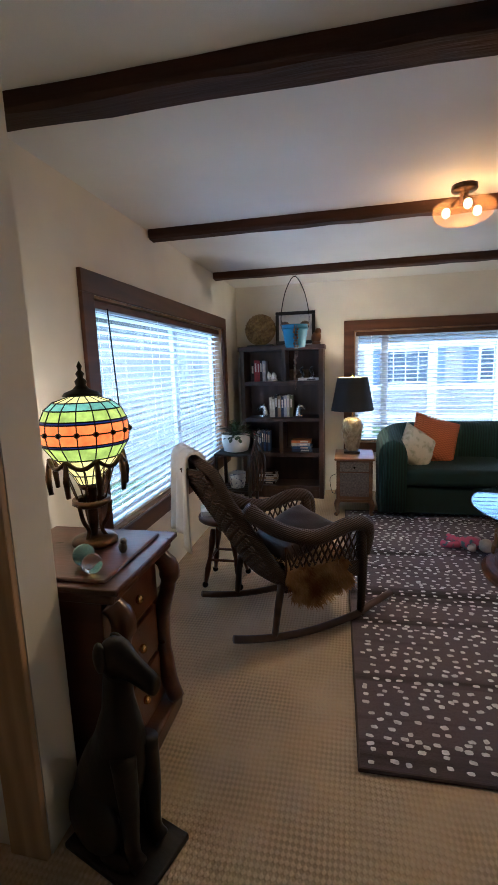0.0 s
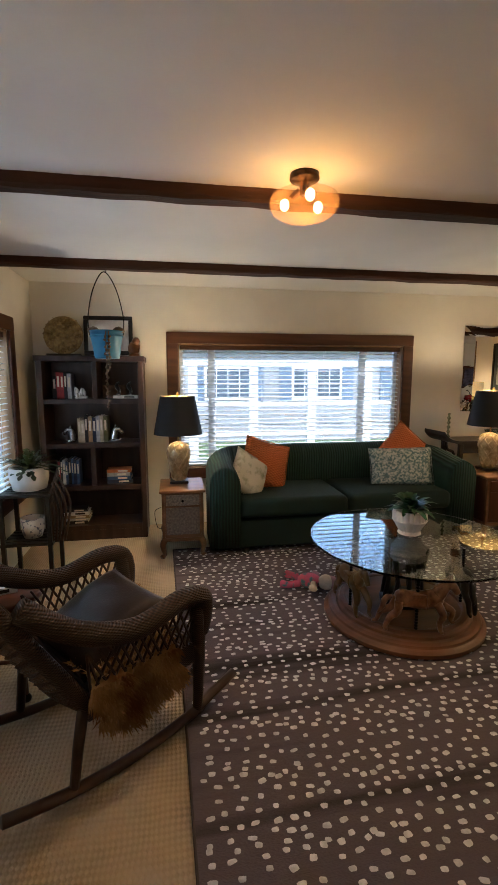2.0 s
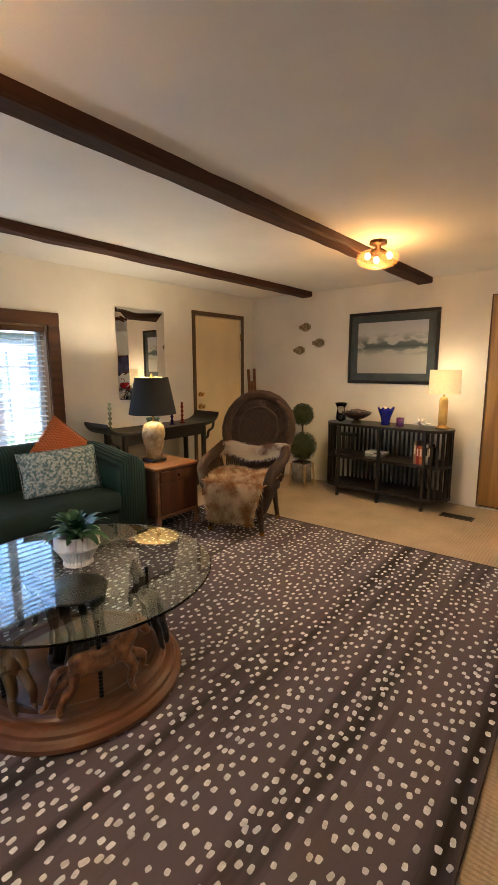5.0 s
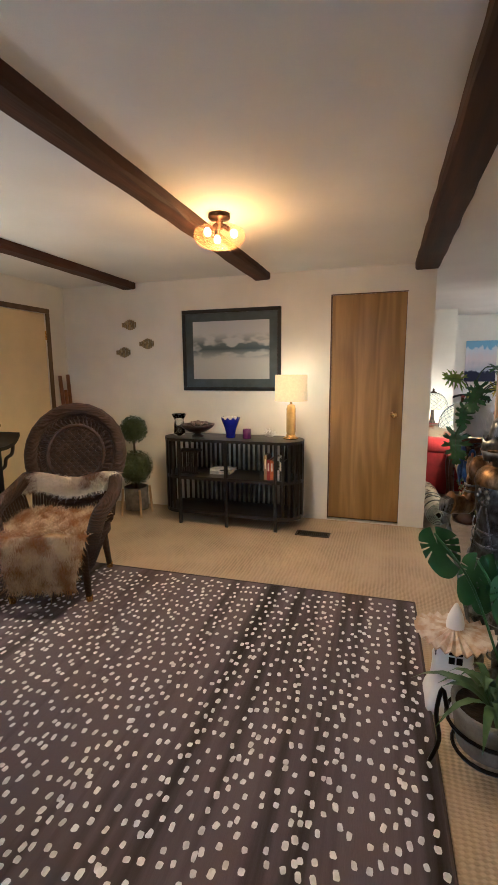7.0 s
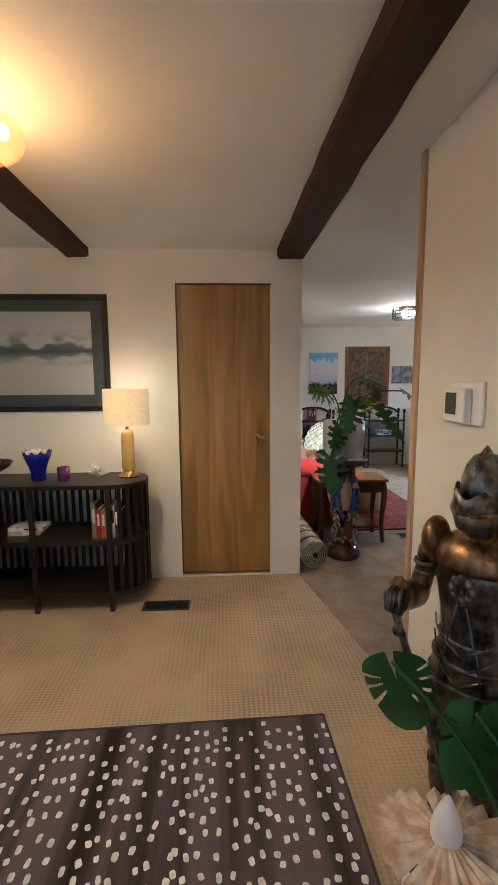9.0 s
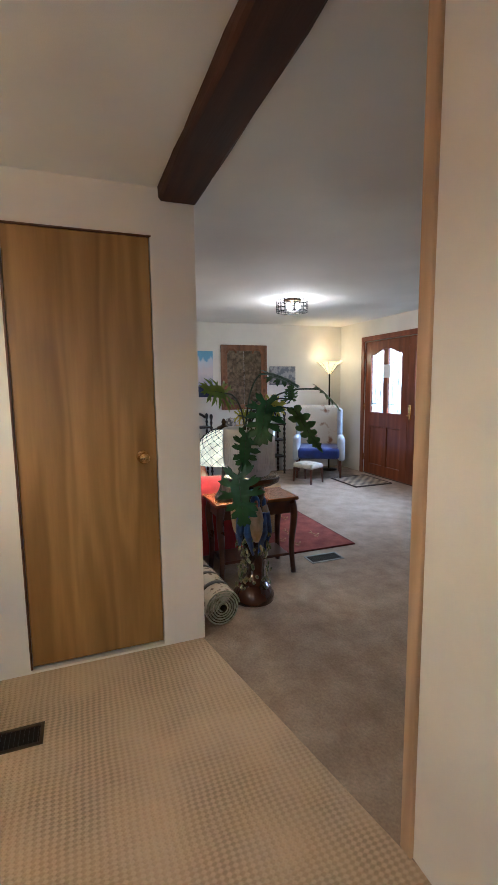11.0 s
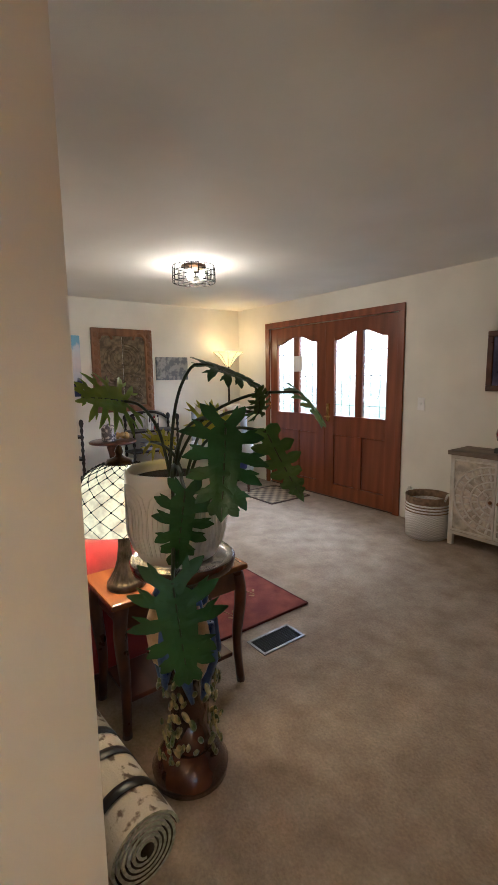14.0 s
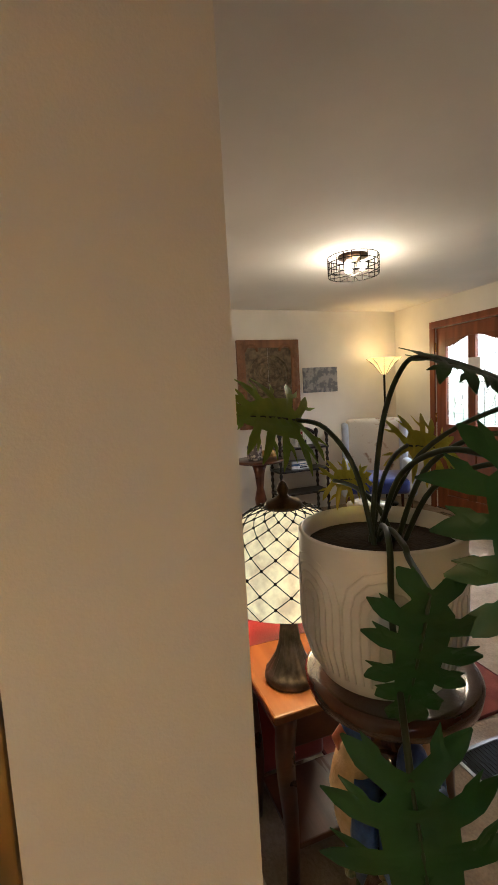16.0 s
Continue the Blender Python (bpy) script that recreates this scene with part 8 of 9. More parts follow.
bp_ = thing("philodendron", pose(5.80, 1.13, 0.7975) @ Matrix.Diagonal((0.832, 0.832, 0.79, 1)), "large philodendron in a white ribbed pot", "plant")
pot_prof = [(0.135, 0.0), (0.15, 0.01), (0.165, 0.04), (0.187, 0.12), (0.19, 0.36), (0.182, 0.365), (0.175, 0.34), (0.17, 0.3)]
part("pot", turned(pot_prof, 56), ceramic, bp_, "cream ceramic pot", True)
bm = bmesh.new()
for k in range(6):
    a0 = 2 * math.pi * k / 6 + 0.5
    for j in range(5):
        w = 0.02 + 0.019 * j
        top = 0.325 - 0.022 * (4 - j)
        pts = []
        for i in range(21):
            t_ = i / 20
            if t_ < 0.35:
                u, z = -w, 0.05 + (top - w - 0.05) * t_ / 0.35
            elif t_ > 0.65:
                u, z = w, 0.05 + (top - w - 0.05) * (1 - t_) / 0.35
            else:
                an = math.pi * (1 - (t_ - 0.35) / 0.3)
                u, z = w * math.cos(an), top - w + w * math.sin(an)
            rr = 0.166 + 0.022 * min(1, (z - 0.04) / 0.08) + 0.0015
            pts.append((rr * math.cos(a0 + u / 0.19), rr * math.sin(a0 + u / 0.19), z))
        tube(bm, pts, 0.0028, 5)
tagged(part("arch_relief", bm, ceramic, bp_, "raised arch ribs", True), kind="stuff")
part("soil", turned([(0.172, 0.32), (0.001, 0.335)], 28), soil, bp_)
stem_m = mat("leaf_stalk", (0.03, 0.045, 0.02), 0.5, var=0.3, scale=20)
# leaves: base, tip, half-width, facing, colour
FRONT, SKY = (-0.75, 0.4, 0.45), (0.1, 0.55, 0.83)
LV = [
    ((5.95, 1.225, 1.292), (5.905, 1.365, 1.325), 0.115, (-0.75, 0.1, 0.5), leaf_light),
    ((5.485, 1.145, 1.245), (5.375, 1.235, 1.04), 0.098, FRONT, leaf_dark),
    ((5.535, 1.242, 1.075), (5.565, 1.262, 0.84), 0.075, FRONT, leaf_dark),
    ((5.506, 1.302, 0.85), (5.445, 1.30, 0.585), 0.112, FRONT, leaf_dark),
    ((5.585, 0.93, 1.20), (5.618, 0.73, 0.89), 0.06, (-0.5, 0.75, 0.4), leaf_mid),
    ((5.81, 0.995, 1.405), (5.705, 0.825, 1.345), 0.085, SKY, leaf_dark),
    ((5.645, 0.735, 1.312), (5.72, 0.50, 1.195), 0.075, (-0.45, 0.5, 0.75), leaf_mid),
    ((5.93, 0.955, 1.215), (5.90, 0.845, 1.205), 0.088, FRONT, leaf_yellow),
    ((5.95, 1.14, 1.15), (5.925, 1.06, 1.155), 0.055, FRONT, leaf_yellow),
    ((5.62, 0.93, 1.255), (5.56, 0.965, 1.33), 0.05, (-0.7, 0.3, 0.6), leaf_mid),
]
# stalks: how far each rises over the rim on its way
RISE = (0.04, 0.07, 0.05, 0.0, 0.06, 0.08, 0.06, 0.02, 0.02, 0.06)
BPI = bp_.matrix_basis.inverted()
for i, (base, tip, hw2_, face, mm) in enumerate(LV):
    b_, t_ = Vector(base), Vector(tip)
    ax = (t_ - b_).normalized()
    nrm = Vector(face)
    nrm = (nrm - ax * nrm.dot(ax)).normalized()
    ay = nrm.cross(ax)
    M = Matrix((ax, ay, nrm)).transposed().to_4x4()
    M.translation = b_
    bm = bmesh.new()
    L_ = (t_ - b_).length
    cut_leaf(bm, L_, hw2_, random.Random(40 + i))
    lf = part("leaf", bm, mm, bp_, smooth=True)
    lf.matrix_basis = BPI @ M
    vb = bmesh.new()
    tube(vb, [(L_ * q_, 0, -0.16 * L_ * q_ * q_ - 0.002) for q_ in (0.0, 0.2, 0.4, 0.6, 0.8, 0.96)], [0.003, 0.0027, 0.0024, 0.002, 0.0015, 0.0008], 6)
    part("midrib", vb, stem_m, lf, smooth=True)
    root = Vector((5.80, 1.13, 1.045)) + Vector((-0.03 + 0.018 * (i % 4), 0.03 - 0.015 * (i % 5), 0))
    out = (b_ - root)
    if b_.z < 1.09:
        side = Vector((out.x, out.y, 0)).normalized()
        lip = Vector((5.80, 1.13, 1.10)) + side * 0.165
        drop = lip + side * 0.02 + Vector((0, 0, (b_.z - 1.1) * 0.5))
        way = [root, root + side * 0.08 + Vector((0, 0, 0.055)), lip, drop, b_]
    else:
        way = [root, root + out * 0.22 + Vector((0, 0, out.z * 0.3 + RISE[i] * 0.6)), root + out * 0.6 + Vector((0, 0, out.z * 0.25 + RISE[i] * 0.55)), b_]
    sm_ = bmesh.new()
    tube(sm_, [BPI @ p_ for p_ in spline(way, 6)], 0.0062, 8)
    part("leaf_stem", sm_, stem_m, bp_, smooth=True)

# rolled rug
rr_ = thing("rolled_rug", pose(5.54, 1.395, 0.106, 0, 90, 4), "rolled cream floral rug tied with black tape", "rug")
bm = bmesh.new()
NT, LEN = 150, 1.45
ring = []
for i in range(NT + 1):
    a = i * 0.24
    r = 0.018 + 0.084 * i / NT
    c_, s_ = math.cos(a), math.sin(a)
    ring.append([bm.verts.new((q * c_, q * s_, z)) for q, z in ((r + 0.0045, 0), (r - 0.0045, 0), (r + 0.0045, LEN), (r - 0.0045, LEN))])
for p_, q_ in zip(ring, ring[1:]):
    bm.faces.new((p_[0], q_[0], q_[2], p_[2]))
    inner = bm.faces.new((p_[1], p_[3], q_[3], q_[1]))
    edge_f = bm.faces.new((p_[0], p_[1], q_[1], q_[0]))
    bm.faces.new((p_[2], q_[2], q_[3], p_[3]))
    inner.material_index, edge_f.material_index = 1, 2
bm.faces.new((ring[-1][0], ring[-1][1], ring[-1][3], ring[-1][2]))
part("roll", bm, [mat("cream_floral_rug", (0.62, 0.57, 0.47), 0.95, var=0.3, scale=20, col2=(0.17, 0.13, 0.1), spread=(0.56, 0.63), bump=0.6, bscale=220), mat("dark_rug_back", (0.035, 0.03, 0.022), 0.95, var=0.3), mat("rug_cut_edge", (0.36, 0.37, 0.28), 0.95, var=0.3, scale=60, bump=0.5)], rr_, smooth=False)
for z in (0.1, 0.25, 0.36, 0.62, 0.74, 1.1):
    part("tape", turned([(0.1068, z), (0.1085, z + 0.002), (0.1085, z + 0.036), (0.1068, z + 0.038)], 36, cap=False), mat("black_tape", (0.012, 0.012, 0.013), 0.35, var=0.2), rr_, "black tape", True)

# side table with leaded-glass lamp
mat_top = wood_mat("red_brown_veneer", (0.17, 0.06, 0.018), (0.3, 0.12, 0.036), 0.25, axis=0, freq=10, coat=0.3)
sd_ = thing("side_table", pose(6.20, 0.97, 0), "brown wooden side table with curved legs", "side table")
part("tabletop", box(-0.165, 0.165, -0.30, 0.31, 0.535, 0.56, 0.006), mat_top, sd_, "glossy red-brown top")
part("apron", box(-0.14, 0.14, -0.26, 0.27, 0.44, 0.535, 0.004), mahogany, sd_)
for sx in (-1, 1):
    for sy in (-1, 1):
        part("leg", piped(spline([(sx * 0.125, sy * 0.26, 0.535), (sx * 0.138, sy * 0.275, 0.42), (sx * 0.125, sy * 0.26, 0.2), (sx * 0.138, sy * 0.27, 0.0)], 4), [0.03, 0.03, 0.029, 0.028, 0.027, 0.026, 0.025, 0.023, 0.021, 0.02, 0.019, 0.019, 0.02], 8), mahogany, sd_, smooth=True)
part("lower_shelf", box(-0.12, 0.12, -0.24, 0.25, 0.12, 0.14, 0.004), mahogany, sd_)


def jewel_lamp(m, watts, label, h0=0.4):
    l = thing("leaded_lamp", m, label, "lamp", "leaded glass lamps")
    part("base", fluted_pot([(0.07, 0, 0), (0.074, 0.01, 0), (0.071, 0.026, 0), (0.066, 0.03, 1), (0.058, 0.045, 1), (0.043, 0.07, 1), (0.03, 0.11, 1), (0.023, 0.17, 1), (0.02, h0 - 0.14, 0.6), (0.016, h0 - 0.1, 0)], 18, 0.005), mat("grey_bronze", (0.05, 0.045, 0.04), 0.38, 0.85, var=0.4, scale=22, col2=(0.17, 0.15, 0.13)), l, "grey fluted bronze foot", True)
    part("stem", turned([(0.012, h0 - 0.11), (0.012, h0 + 0.08)], 10), bronze, l)
    prof = [(0.2 * math.sin(radians(a)) ** 0.92, h0 - 0.13 + 0.225 * math.cos(radians(a))) for a in (13, 20, 27, 34, 41, 48, 55, 62, 69, 77, 84, 92)]
    sh = part("shade", turned([(0.056, h0 + 0.088), (0.046, h0 + 0.104), (0.02, h0 + 0.114), (0.012, h0 + 0.122), (0.017, h0 + 0.135), (0.01, h0 + 0.152), (0.001, h0 + 0.16)], 20), bronze, l, "dome shade with bronze cap", True)
    n = 17
    gm = bmesh.new()
    lm = bmesh.new()
    for r0, (a, b) in enumerate(zip(prof, prof[2:])):
        off = (r0 % 2) * 0.5
        for i in range(n):
            an = [2 * math.pi * (i + off + d) / n for d in (-0.5, 0, 0.5)]
            mid = prof[r0 + 1]
            P = [(a[0] * math.cos(an[1]), a[0] * math.sin(an[1]), a[1]), (mid[0] * math.cos(an[2]), mid[0] * math.sin(an[2]), mid[1]), (b[0] * math.cos(an[1]), b[0] * math.sin(an[1]), b[1]), (mid[0] * math.cos(an[0]), mid[0] * math.sin(an[0]), mid[1])]
            P = [Vector((q_[0] * 1.025, q_[1] * 1.025, q_[2] + 0.003)) for q_ in P]
            tube(lm, P, 0.0017, 4, True)
            blob(lm, P[1], (0.0042, 0.0042, 0.0042), 6)
    seg = 44
    rings = [[gm.verts.new((r * 0.995 * math.cos(2 * math.pi * i / seg), r * 0.995 * math.sin(2 * math.pi * i / seg), z)) for i in range(seg)] for r, z in prof]
    for a, b in zip(rings, rings[1:]):
        for i in range(seg):
            gm.faces.new((b[i], b[(i + 1) % seg], a[(i + 1) % seg], a[i]))
    gl_ = part("glass_dome", gm, STAINED["cream"], sh, "glowing cream glass", True)
    gl_.visible_shadow = False
    part("leading", lm, lead, sh, "dark lead lattice")
    t_ = m.translation
    bulb_light(t_.x, t_.y, t_.z + h0 - 0.05, watts, (1.0, 0.72, 0.4), 0.05)
    return l


jewel_lamp(pose(6.165, 1.172, 0.56), 1.0, "lit leaded-glass dome lamp on the side table")
end2 = thing("side_table", pose(8.4, 1.25, 0), "small dark side table by the red sofa", "side table")
part("tabletop", box(-0.2, 0.2, -0.2, 0.2, 0.53, 0.555, 0.005), mahogany, end2)
for sx in (-1, 1):
    for sy in (-1, 1):
        part("leg", box(sx * 0.17 - 0.018, sx * 0.17 + 0.018, sy * 0.17 - 0.018, sy * 0.17 + 0.018, 0, 0.53, 0.003), mahogany, end2)
jewel_lamp(pose(8.4, 1.25, 0.555), 1.5, "lit leaded-glass dome lamp beyond the red sofa")

red_velvet = mat("red_velvet", (0.28, 0.012, 0.016), 0.85, var=0.25, scale=8, bump=0.3, sheen=0.4)
rs = thing("red_sofa", pose(7.14, 1.36, 0), "red velvet sofa with pillows", "sofa")
part("base", box(-0.75, 0.75, -0.4, 0.4, 0.08, 0.32, 0.03, 3), red_velvet, rs, smooth=True)
part("seat_cushion", box(-0.57, 0.0, -0.42, 0.2, 0.32, 0.47, 0.05, 4), red_velvet, rs, smooth=True)
part("seat_cushion", box(0.0, 0.57, -0.42, 0.2, 0.32, 0.47, 0.05, 4), red_velvet, rs, smooth=True)
part("backrest", box(-0.75, 0.75, 0.2, 0.42, 0.3, 0.86, 0.08, 4), red_velvet, rs, smooth=True)
for sx in (-1, 1):
    part("arm", piped([(sx * 0.68, -0.4, 0.56), (sx * 0.68, 0.35, 0.6)], 0.1, 16), red_velvet, rs, "rolled arm", True)
    part("arm_side", box(sx * 0.68 - 0.08, sx * 0.68 + 0.08, -0.4, 0.38, 0.08, 0.58, 0.02), red_velvet, rs, smooth=True)
    for sy in (-1, 1):
        part("foot", turned([(0.02, 0), (0.03, 0.08)], 10, Matrix.Translation((sx * 0.66, sy * 0.34, 0))), mahogany, rs)
cushion(pose(6.72, 1.29, 0.62, -25, 0, -60), 0.4, 0.36, 0.14, mat("cream_rust_cloth", (0.6, 0.5, 0.36), 0.9, var=0.3, scale=9, col2=(0.35, 0.1, 0.03), spread=(0.5, 0.66)), "cream and rust pillow on the red sofa", 8)
cushion(pose(7.14, 1.41, 0.64, -20, 0, 0), 0.42, 0.4, 0.14, mat("rainbow_cloth", (0.3, 0.08, 0.06), 0.9, var=0.4, scale=10, col2=(0.06, 0.1, 0.35), spread=(0.45, 0.55)), "multicoloured pillow on the red sofa", 9)

rg2 = thing("area_rug", pose(7.36, 0.30, 0), "red patterned rug with gold vines", "rug")
part("rug_field", box(-0.99, 0.99, -0.32, 0.62, 0, 0.012, 0.004), mat("red_rug_pile", (0.2, 0.035, 0.028), 0.98, var=0.35, scale=9, col2=(0.34, 0.09, 0.06), bump=0.5), rg2)
bm = bmesh.new()
rng = random.Random(6)
for i in range(16):
    cx, cy = rng.uniform(-0.85, 0.6), rng.uniform(-0.24, 0.3)
    tube(bm, [(cx, cy, 0.012), (cx + 0.08, cy + 0.02, 0.013), (cx + 0.16, cy - 0.01, 0.012)], 0.004, 5)
    for k in range(3):
        blob(bm, (cx + 0.05 * k, cy + 0.025 * (-1) ** k, 0.0125), (0.02, 0.009, 0.003), 7, pose(0, 0, 0, 0, 0, 40 * (-1) ** k))
tagged(part("vine_motif", bm, mat("gold_thread", (0.42, 0.27, 0.13), 0.95, var=0.2), rg2, "gold leaf motifs"), kind="stuff")
part("rug_border", piped([(-0.99, -0.32, 0.006), (0.99, -0.32, 0.006), (0.99, 0.62, 0.006), (-0.99, 0.62, 0.006)], 0.008, 6, True), mat("dark_red_edge", (0.09, 0.015, 0.012), 0.95), rg2)
dm = thing("door_mat", pose(8.45, -1.52, 0), "small beige door mat with dark lattice pattern", "mat")
part("mat_field", box(-0.3, 0.32, -0.28, 0.28, 0, 0.01, 0.003), weave_mat("lattice_mat", (0.45, 0.36, 0.24), (0.06, 0.045, 0.035), 0.95, 8, 8, 0.2), dm)
part("mat_border", piped([(-0.3, -0.28, 0.006), (0.32, -0.28, 0.006), (0.32, 0.28, 0.006), (-0.3, 0.28, 0.006)], 0.011, 6, True), bent, dm, "dark border")

# cage ceiling light
cl = thing("ceiling_light", pose(7.79, -0.14, CEIL), "lit round ceiling light in a black wire cage", "ceiling light")
part("canopy", turned([(0.1, 0), (0.1, -0.015), (0.03, -0.02), (0.025, -0.04)], 28), bronze, cl, smooth=True)
bm = bmesh.new()
for z in (-0.01, -0.05, -0.09, -0.13):
    tube(bm, [(0.17 * math.cos(2 * math.pi * i / 32), 0.17 * math.sin(2 * math.pi * i / 32), z) for i in range(32)], 0.0035, 5, True)
for k in range(20):
    a = 2 * math.pi * k / 20
    tube(bm, [(0.17 * math.cos(a), 0.17 * math.sin(a), -0.01), (0.17 * math.cos(a), 0.17 * math.sin(a), -0.13)], 0.003, 5)
for k in range(4):
    a = math.pi * k / 4
    tube(bm, [(0.17 * math.cos(a), 0.17 * math.sin(a), -0.13), (-0.17 * math.cos(a), -0.17 * math.sin(a), -0.13)], 0.003, 5)
part("wire_cage", bm, black_metal, cl, "black wire cage")
for k in range(3):
    a = 2 * math.pi * k / 3
    bm = bmesh.new()
    blob(bm, (0.06 * math.cos(a), 0.06 * math.sin(a), -0.07), (0.028, 0.028, 0.034), 12)
    part("bulb", bm, mat("white_bulb_glow", (1.0, 0.8, 0.55), 0.4, var=0, bump=0, emit=4.0), cl, "glowing bulb", True).visible_shadow = False
bulb_light(7.79, -0.14, CEIL - 0.17, 2.0, (1.0, 0.74, 0.44), 0.08)

# floor lamp and wing chair
fl = thing("floor_lamp", pose(9.40, -1.57, 0), "lit torchiere floor lamp with stained-glass bowl", "floor lamp")
part("base", turned([(0.13, 0), (0.13, 0.015), (0.03, 0.03)], 28), black_metal, fl, smooth=True)
part("pole", turned([(0.014, 0.03), (0.012, 1.5), (0.02, 1.52)], 12), black_metal, fl, smooth=True)
bm = turned([(0.03, 1.5), (0.07, 1.56), (0.12, 1.62), (0.2, 1.68), (0.196, 1.683), (0.115, 1.628), (0.028, 1.51)], 32, cap=False)
part("bowl", bm, mat("amber_stained_bowl", (0.95, 0.56, 0.17), 0.4, var=0.15, scale=20, emit=0.17), fl, "glowing amber glass bowl", True).visible_shadow = False
bm = bmesh.new()
for k in range(10):
    a = 2 * math.pi * k / 10
    tube(bm, [(0.032 * math.cos(a), 0.032 * math.sin(a), 1.5), (0.122 * math.cos(a), 0.122 * math.sin(a), 1.618), (0.202 * math.cos(a), 0.202 * math.sin(a), 1.68)], 0.0025, 5)
part("leading", bm, lead, fl)
bulb_light(9.40, -1.57, 1.74, 0.35, (1.0, 0.7, 0.3), 0.05)
ch = thing("wing_chair", pose(9.1, -1.22, 0, 0, 0, 150), "pale wing chair with floral back and blue seat", "chair")
floral2 = mat("cream_botanical", (0.62, 0.54, 0.4), 0.85, var=0.3, scale=9, col2=(0.25, 0.12, 0.06), spread=(0.58, 0.7))
pale_blue = mat("pale_blue_cloth", (0.42, 0.46, 0.52), 0.85, var=0.1, scale=10)
blue_velvet = mat("royal_blue_velvet", (0.015, 0.035, 0.22), 0.8, var=0.3, scale=8, sheen=0.4)
part("seat", box(-0.28, 0.32, -0.3, 0.3, 0.28, 0.44, 0.05, 4), blue_velvet, ch, "royal blue seat", True)
bm = box(-0.36, -0.24, -0.3, 0.3, 0.3, 1.02, 0.05, 4)
part("backrest", bm, floral2, ch, "cream botanical back", True)
for s in (-1, 1):
    part("wing", box(-0.36, -0.08, s * 0.31 - 0.035, s * 0.31 + 0.035, 0.3, 0.98, 0.03, 3), pale_blue, ch, smooth=True)
    part("arm", box(-0.1, 0.3, s * 0.32 - 0.05, s * 0.32 + 0.05, 0.25, 0.6, 0.04, 3), pale_blue, ch, smooth=True)
    for x in (-0.28, 0.26):
        part("leg", piped([(x, s * 0.3, 0.28), (x * 1.05, s * 0.31, 0)], [0.024, 0.015], 8), mahogany, ch)
ot = thing("footstool", pose(8.72, -0.84, 0, 0, 0, 20), "small footstool with a cream cushion", "footstool")
part("cushion", box(-0.17, 0.17, -0.13, 0.13, 0.2, 0.27, 0.03, 4), floral, ot, smooth=True)
for sx in (-1, 1):
    for sy in (-1, 1):
        part("leg", piped([(sx * 0.15, sy * 0.11, 0.2), (sx * 0.16, sy * 0.12, 0)], [0.02, 0.012], 8), mahogany, ot)


# spindle shelves against the end wall
def spindle_shelf(y, label):
    s = thing("spindle_shelf", pose(9.52, y, 0), label, "shelf", "spindle shelves")
    for z in (0.25, 0.5, 0.74):
        part("shelf_board", box(-0.13, 0.13, -0.3, 0.3, z, z + 0.022, 0.004), black_wood, s)
    for sx in (-1, 1):
        for sy in (-1, 1):
            prof, zz = [(0.02, 0)], 0.02
            while zz < 0.85:
                prof += [(0.012, zz), (0.02, zz + 0.03), (0.012, zz + 0.06)]
                zz += 0.07
            prof += [(0.026, 0.9), (0.02, 0.93), (0.001, 0.945)]
            part("spindle", turned(prof, 12, Matrix.Translation((sx * 0.12, sy * 0.28, 0))), black_wood, s, smooth=True)
    part("crest", piped(arc((0.12, 0, 0.86), 0.26, 10, 170, 14, "YZ", 0.1), 0.018, 8), black_wood, s, "arched crest rail", True)
    return s


spindle_shelf(0.62, "black spindle shelf holding books")
spindle_shelf(-0.52, "black spindle shelf with books and ornaments")
book_row(9.44, 0.72, 0.763, ["red", "red", "blue", "navy", "orange"], hs=(0.15, 0.2), seed=21, yaw=-90)
book_row(9.44, 0.78, 0.523, ["black"] * 6 + ["navy"] * 4, hs=(0.12, 0.16), seed=22, yaw=-90)
book_row(9.44, -0.45, 0.763, ["white", "grey", "red", "cream", "black"], hs=(0.15, 0.2), seed=23, yaw=-90)
book_pile(9.47, -0.5, 0.523, ["white", "blue", "grey"], yaw=-90, seed=24)
rt = thing("pedestal_table", pose(9.25, 0.06, 0), "round mahogany pedestal table with ornaments", "table")
part("tabletop", turned([(0.24, 0.68), (0.25, 0.69), (0.25, 0.7), (0.235, 0.71), (0.001, 0.71)], 36), mahogany, rt, smooth=True)
part("column", turned([(0.06, 0.1), (0.045, 0.16), (0.06, 0.3), (0.035, 0.42), (0.05, 0.56), (0.08, 0.68)], 20), mahogany, rt, smooth=True)
for k in range(3):
    a = 2 * math.pi * k / 3
    part("foot", piped(spline([(0.04 * math.cos(a), 0.04 * math.sin(a), 0.14), (0.15 * math.cos(a), 0.15 * math.sin(a), 0.09), (0.24 * math.cos(a), 0.24 * math.sin(a), 0.012)], 4), 0.02, 8), mahogany, rt, smooth=True)
ob = part("teapot_tin", turned([(0.07, 0), (0.075, 0.02), (0.075, 0.14), (0.05, 0.17), (0.015, 0.18), (0.001, 0.19)], 24), mat("patterned_tin", (0.1, 0.09, 0.09), 0.4, var=0.4, scale=26, col2=(0.55, 0.5, 0.42), spread=(0.5, 0.6)), smooth=True)
ob.matrix_basis = pose(9.2, 0.12, 0.71)
tagged(ob, "patterned round tin jar on the pedestal table", "jar")
bm = bmesh.new()
rng = random.Random(2)
for i in range(9):
    blob(bm, (rng.uniform(-0.06, 0.06), rng.uniform(-0.06, 0.06), 0.03 + rng.uniform(0, 0.05)), (0.03, 0.03, 0.025), 8)
ob = part("fruit_ornament", bm, mat("golden_shell", (0.5, 0.33, 0.12), 0.4, var=0.4, scale=20), smooth=True)
ob.matrix_basis = pose(9.2, -0.05, 0.71)
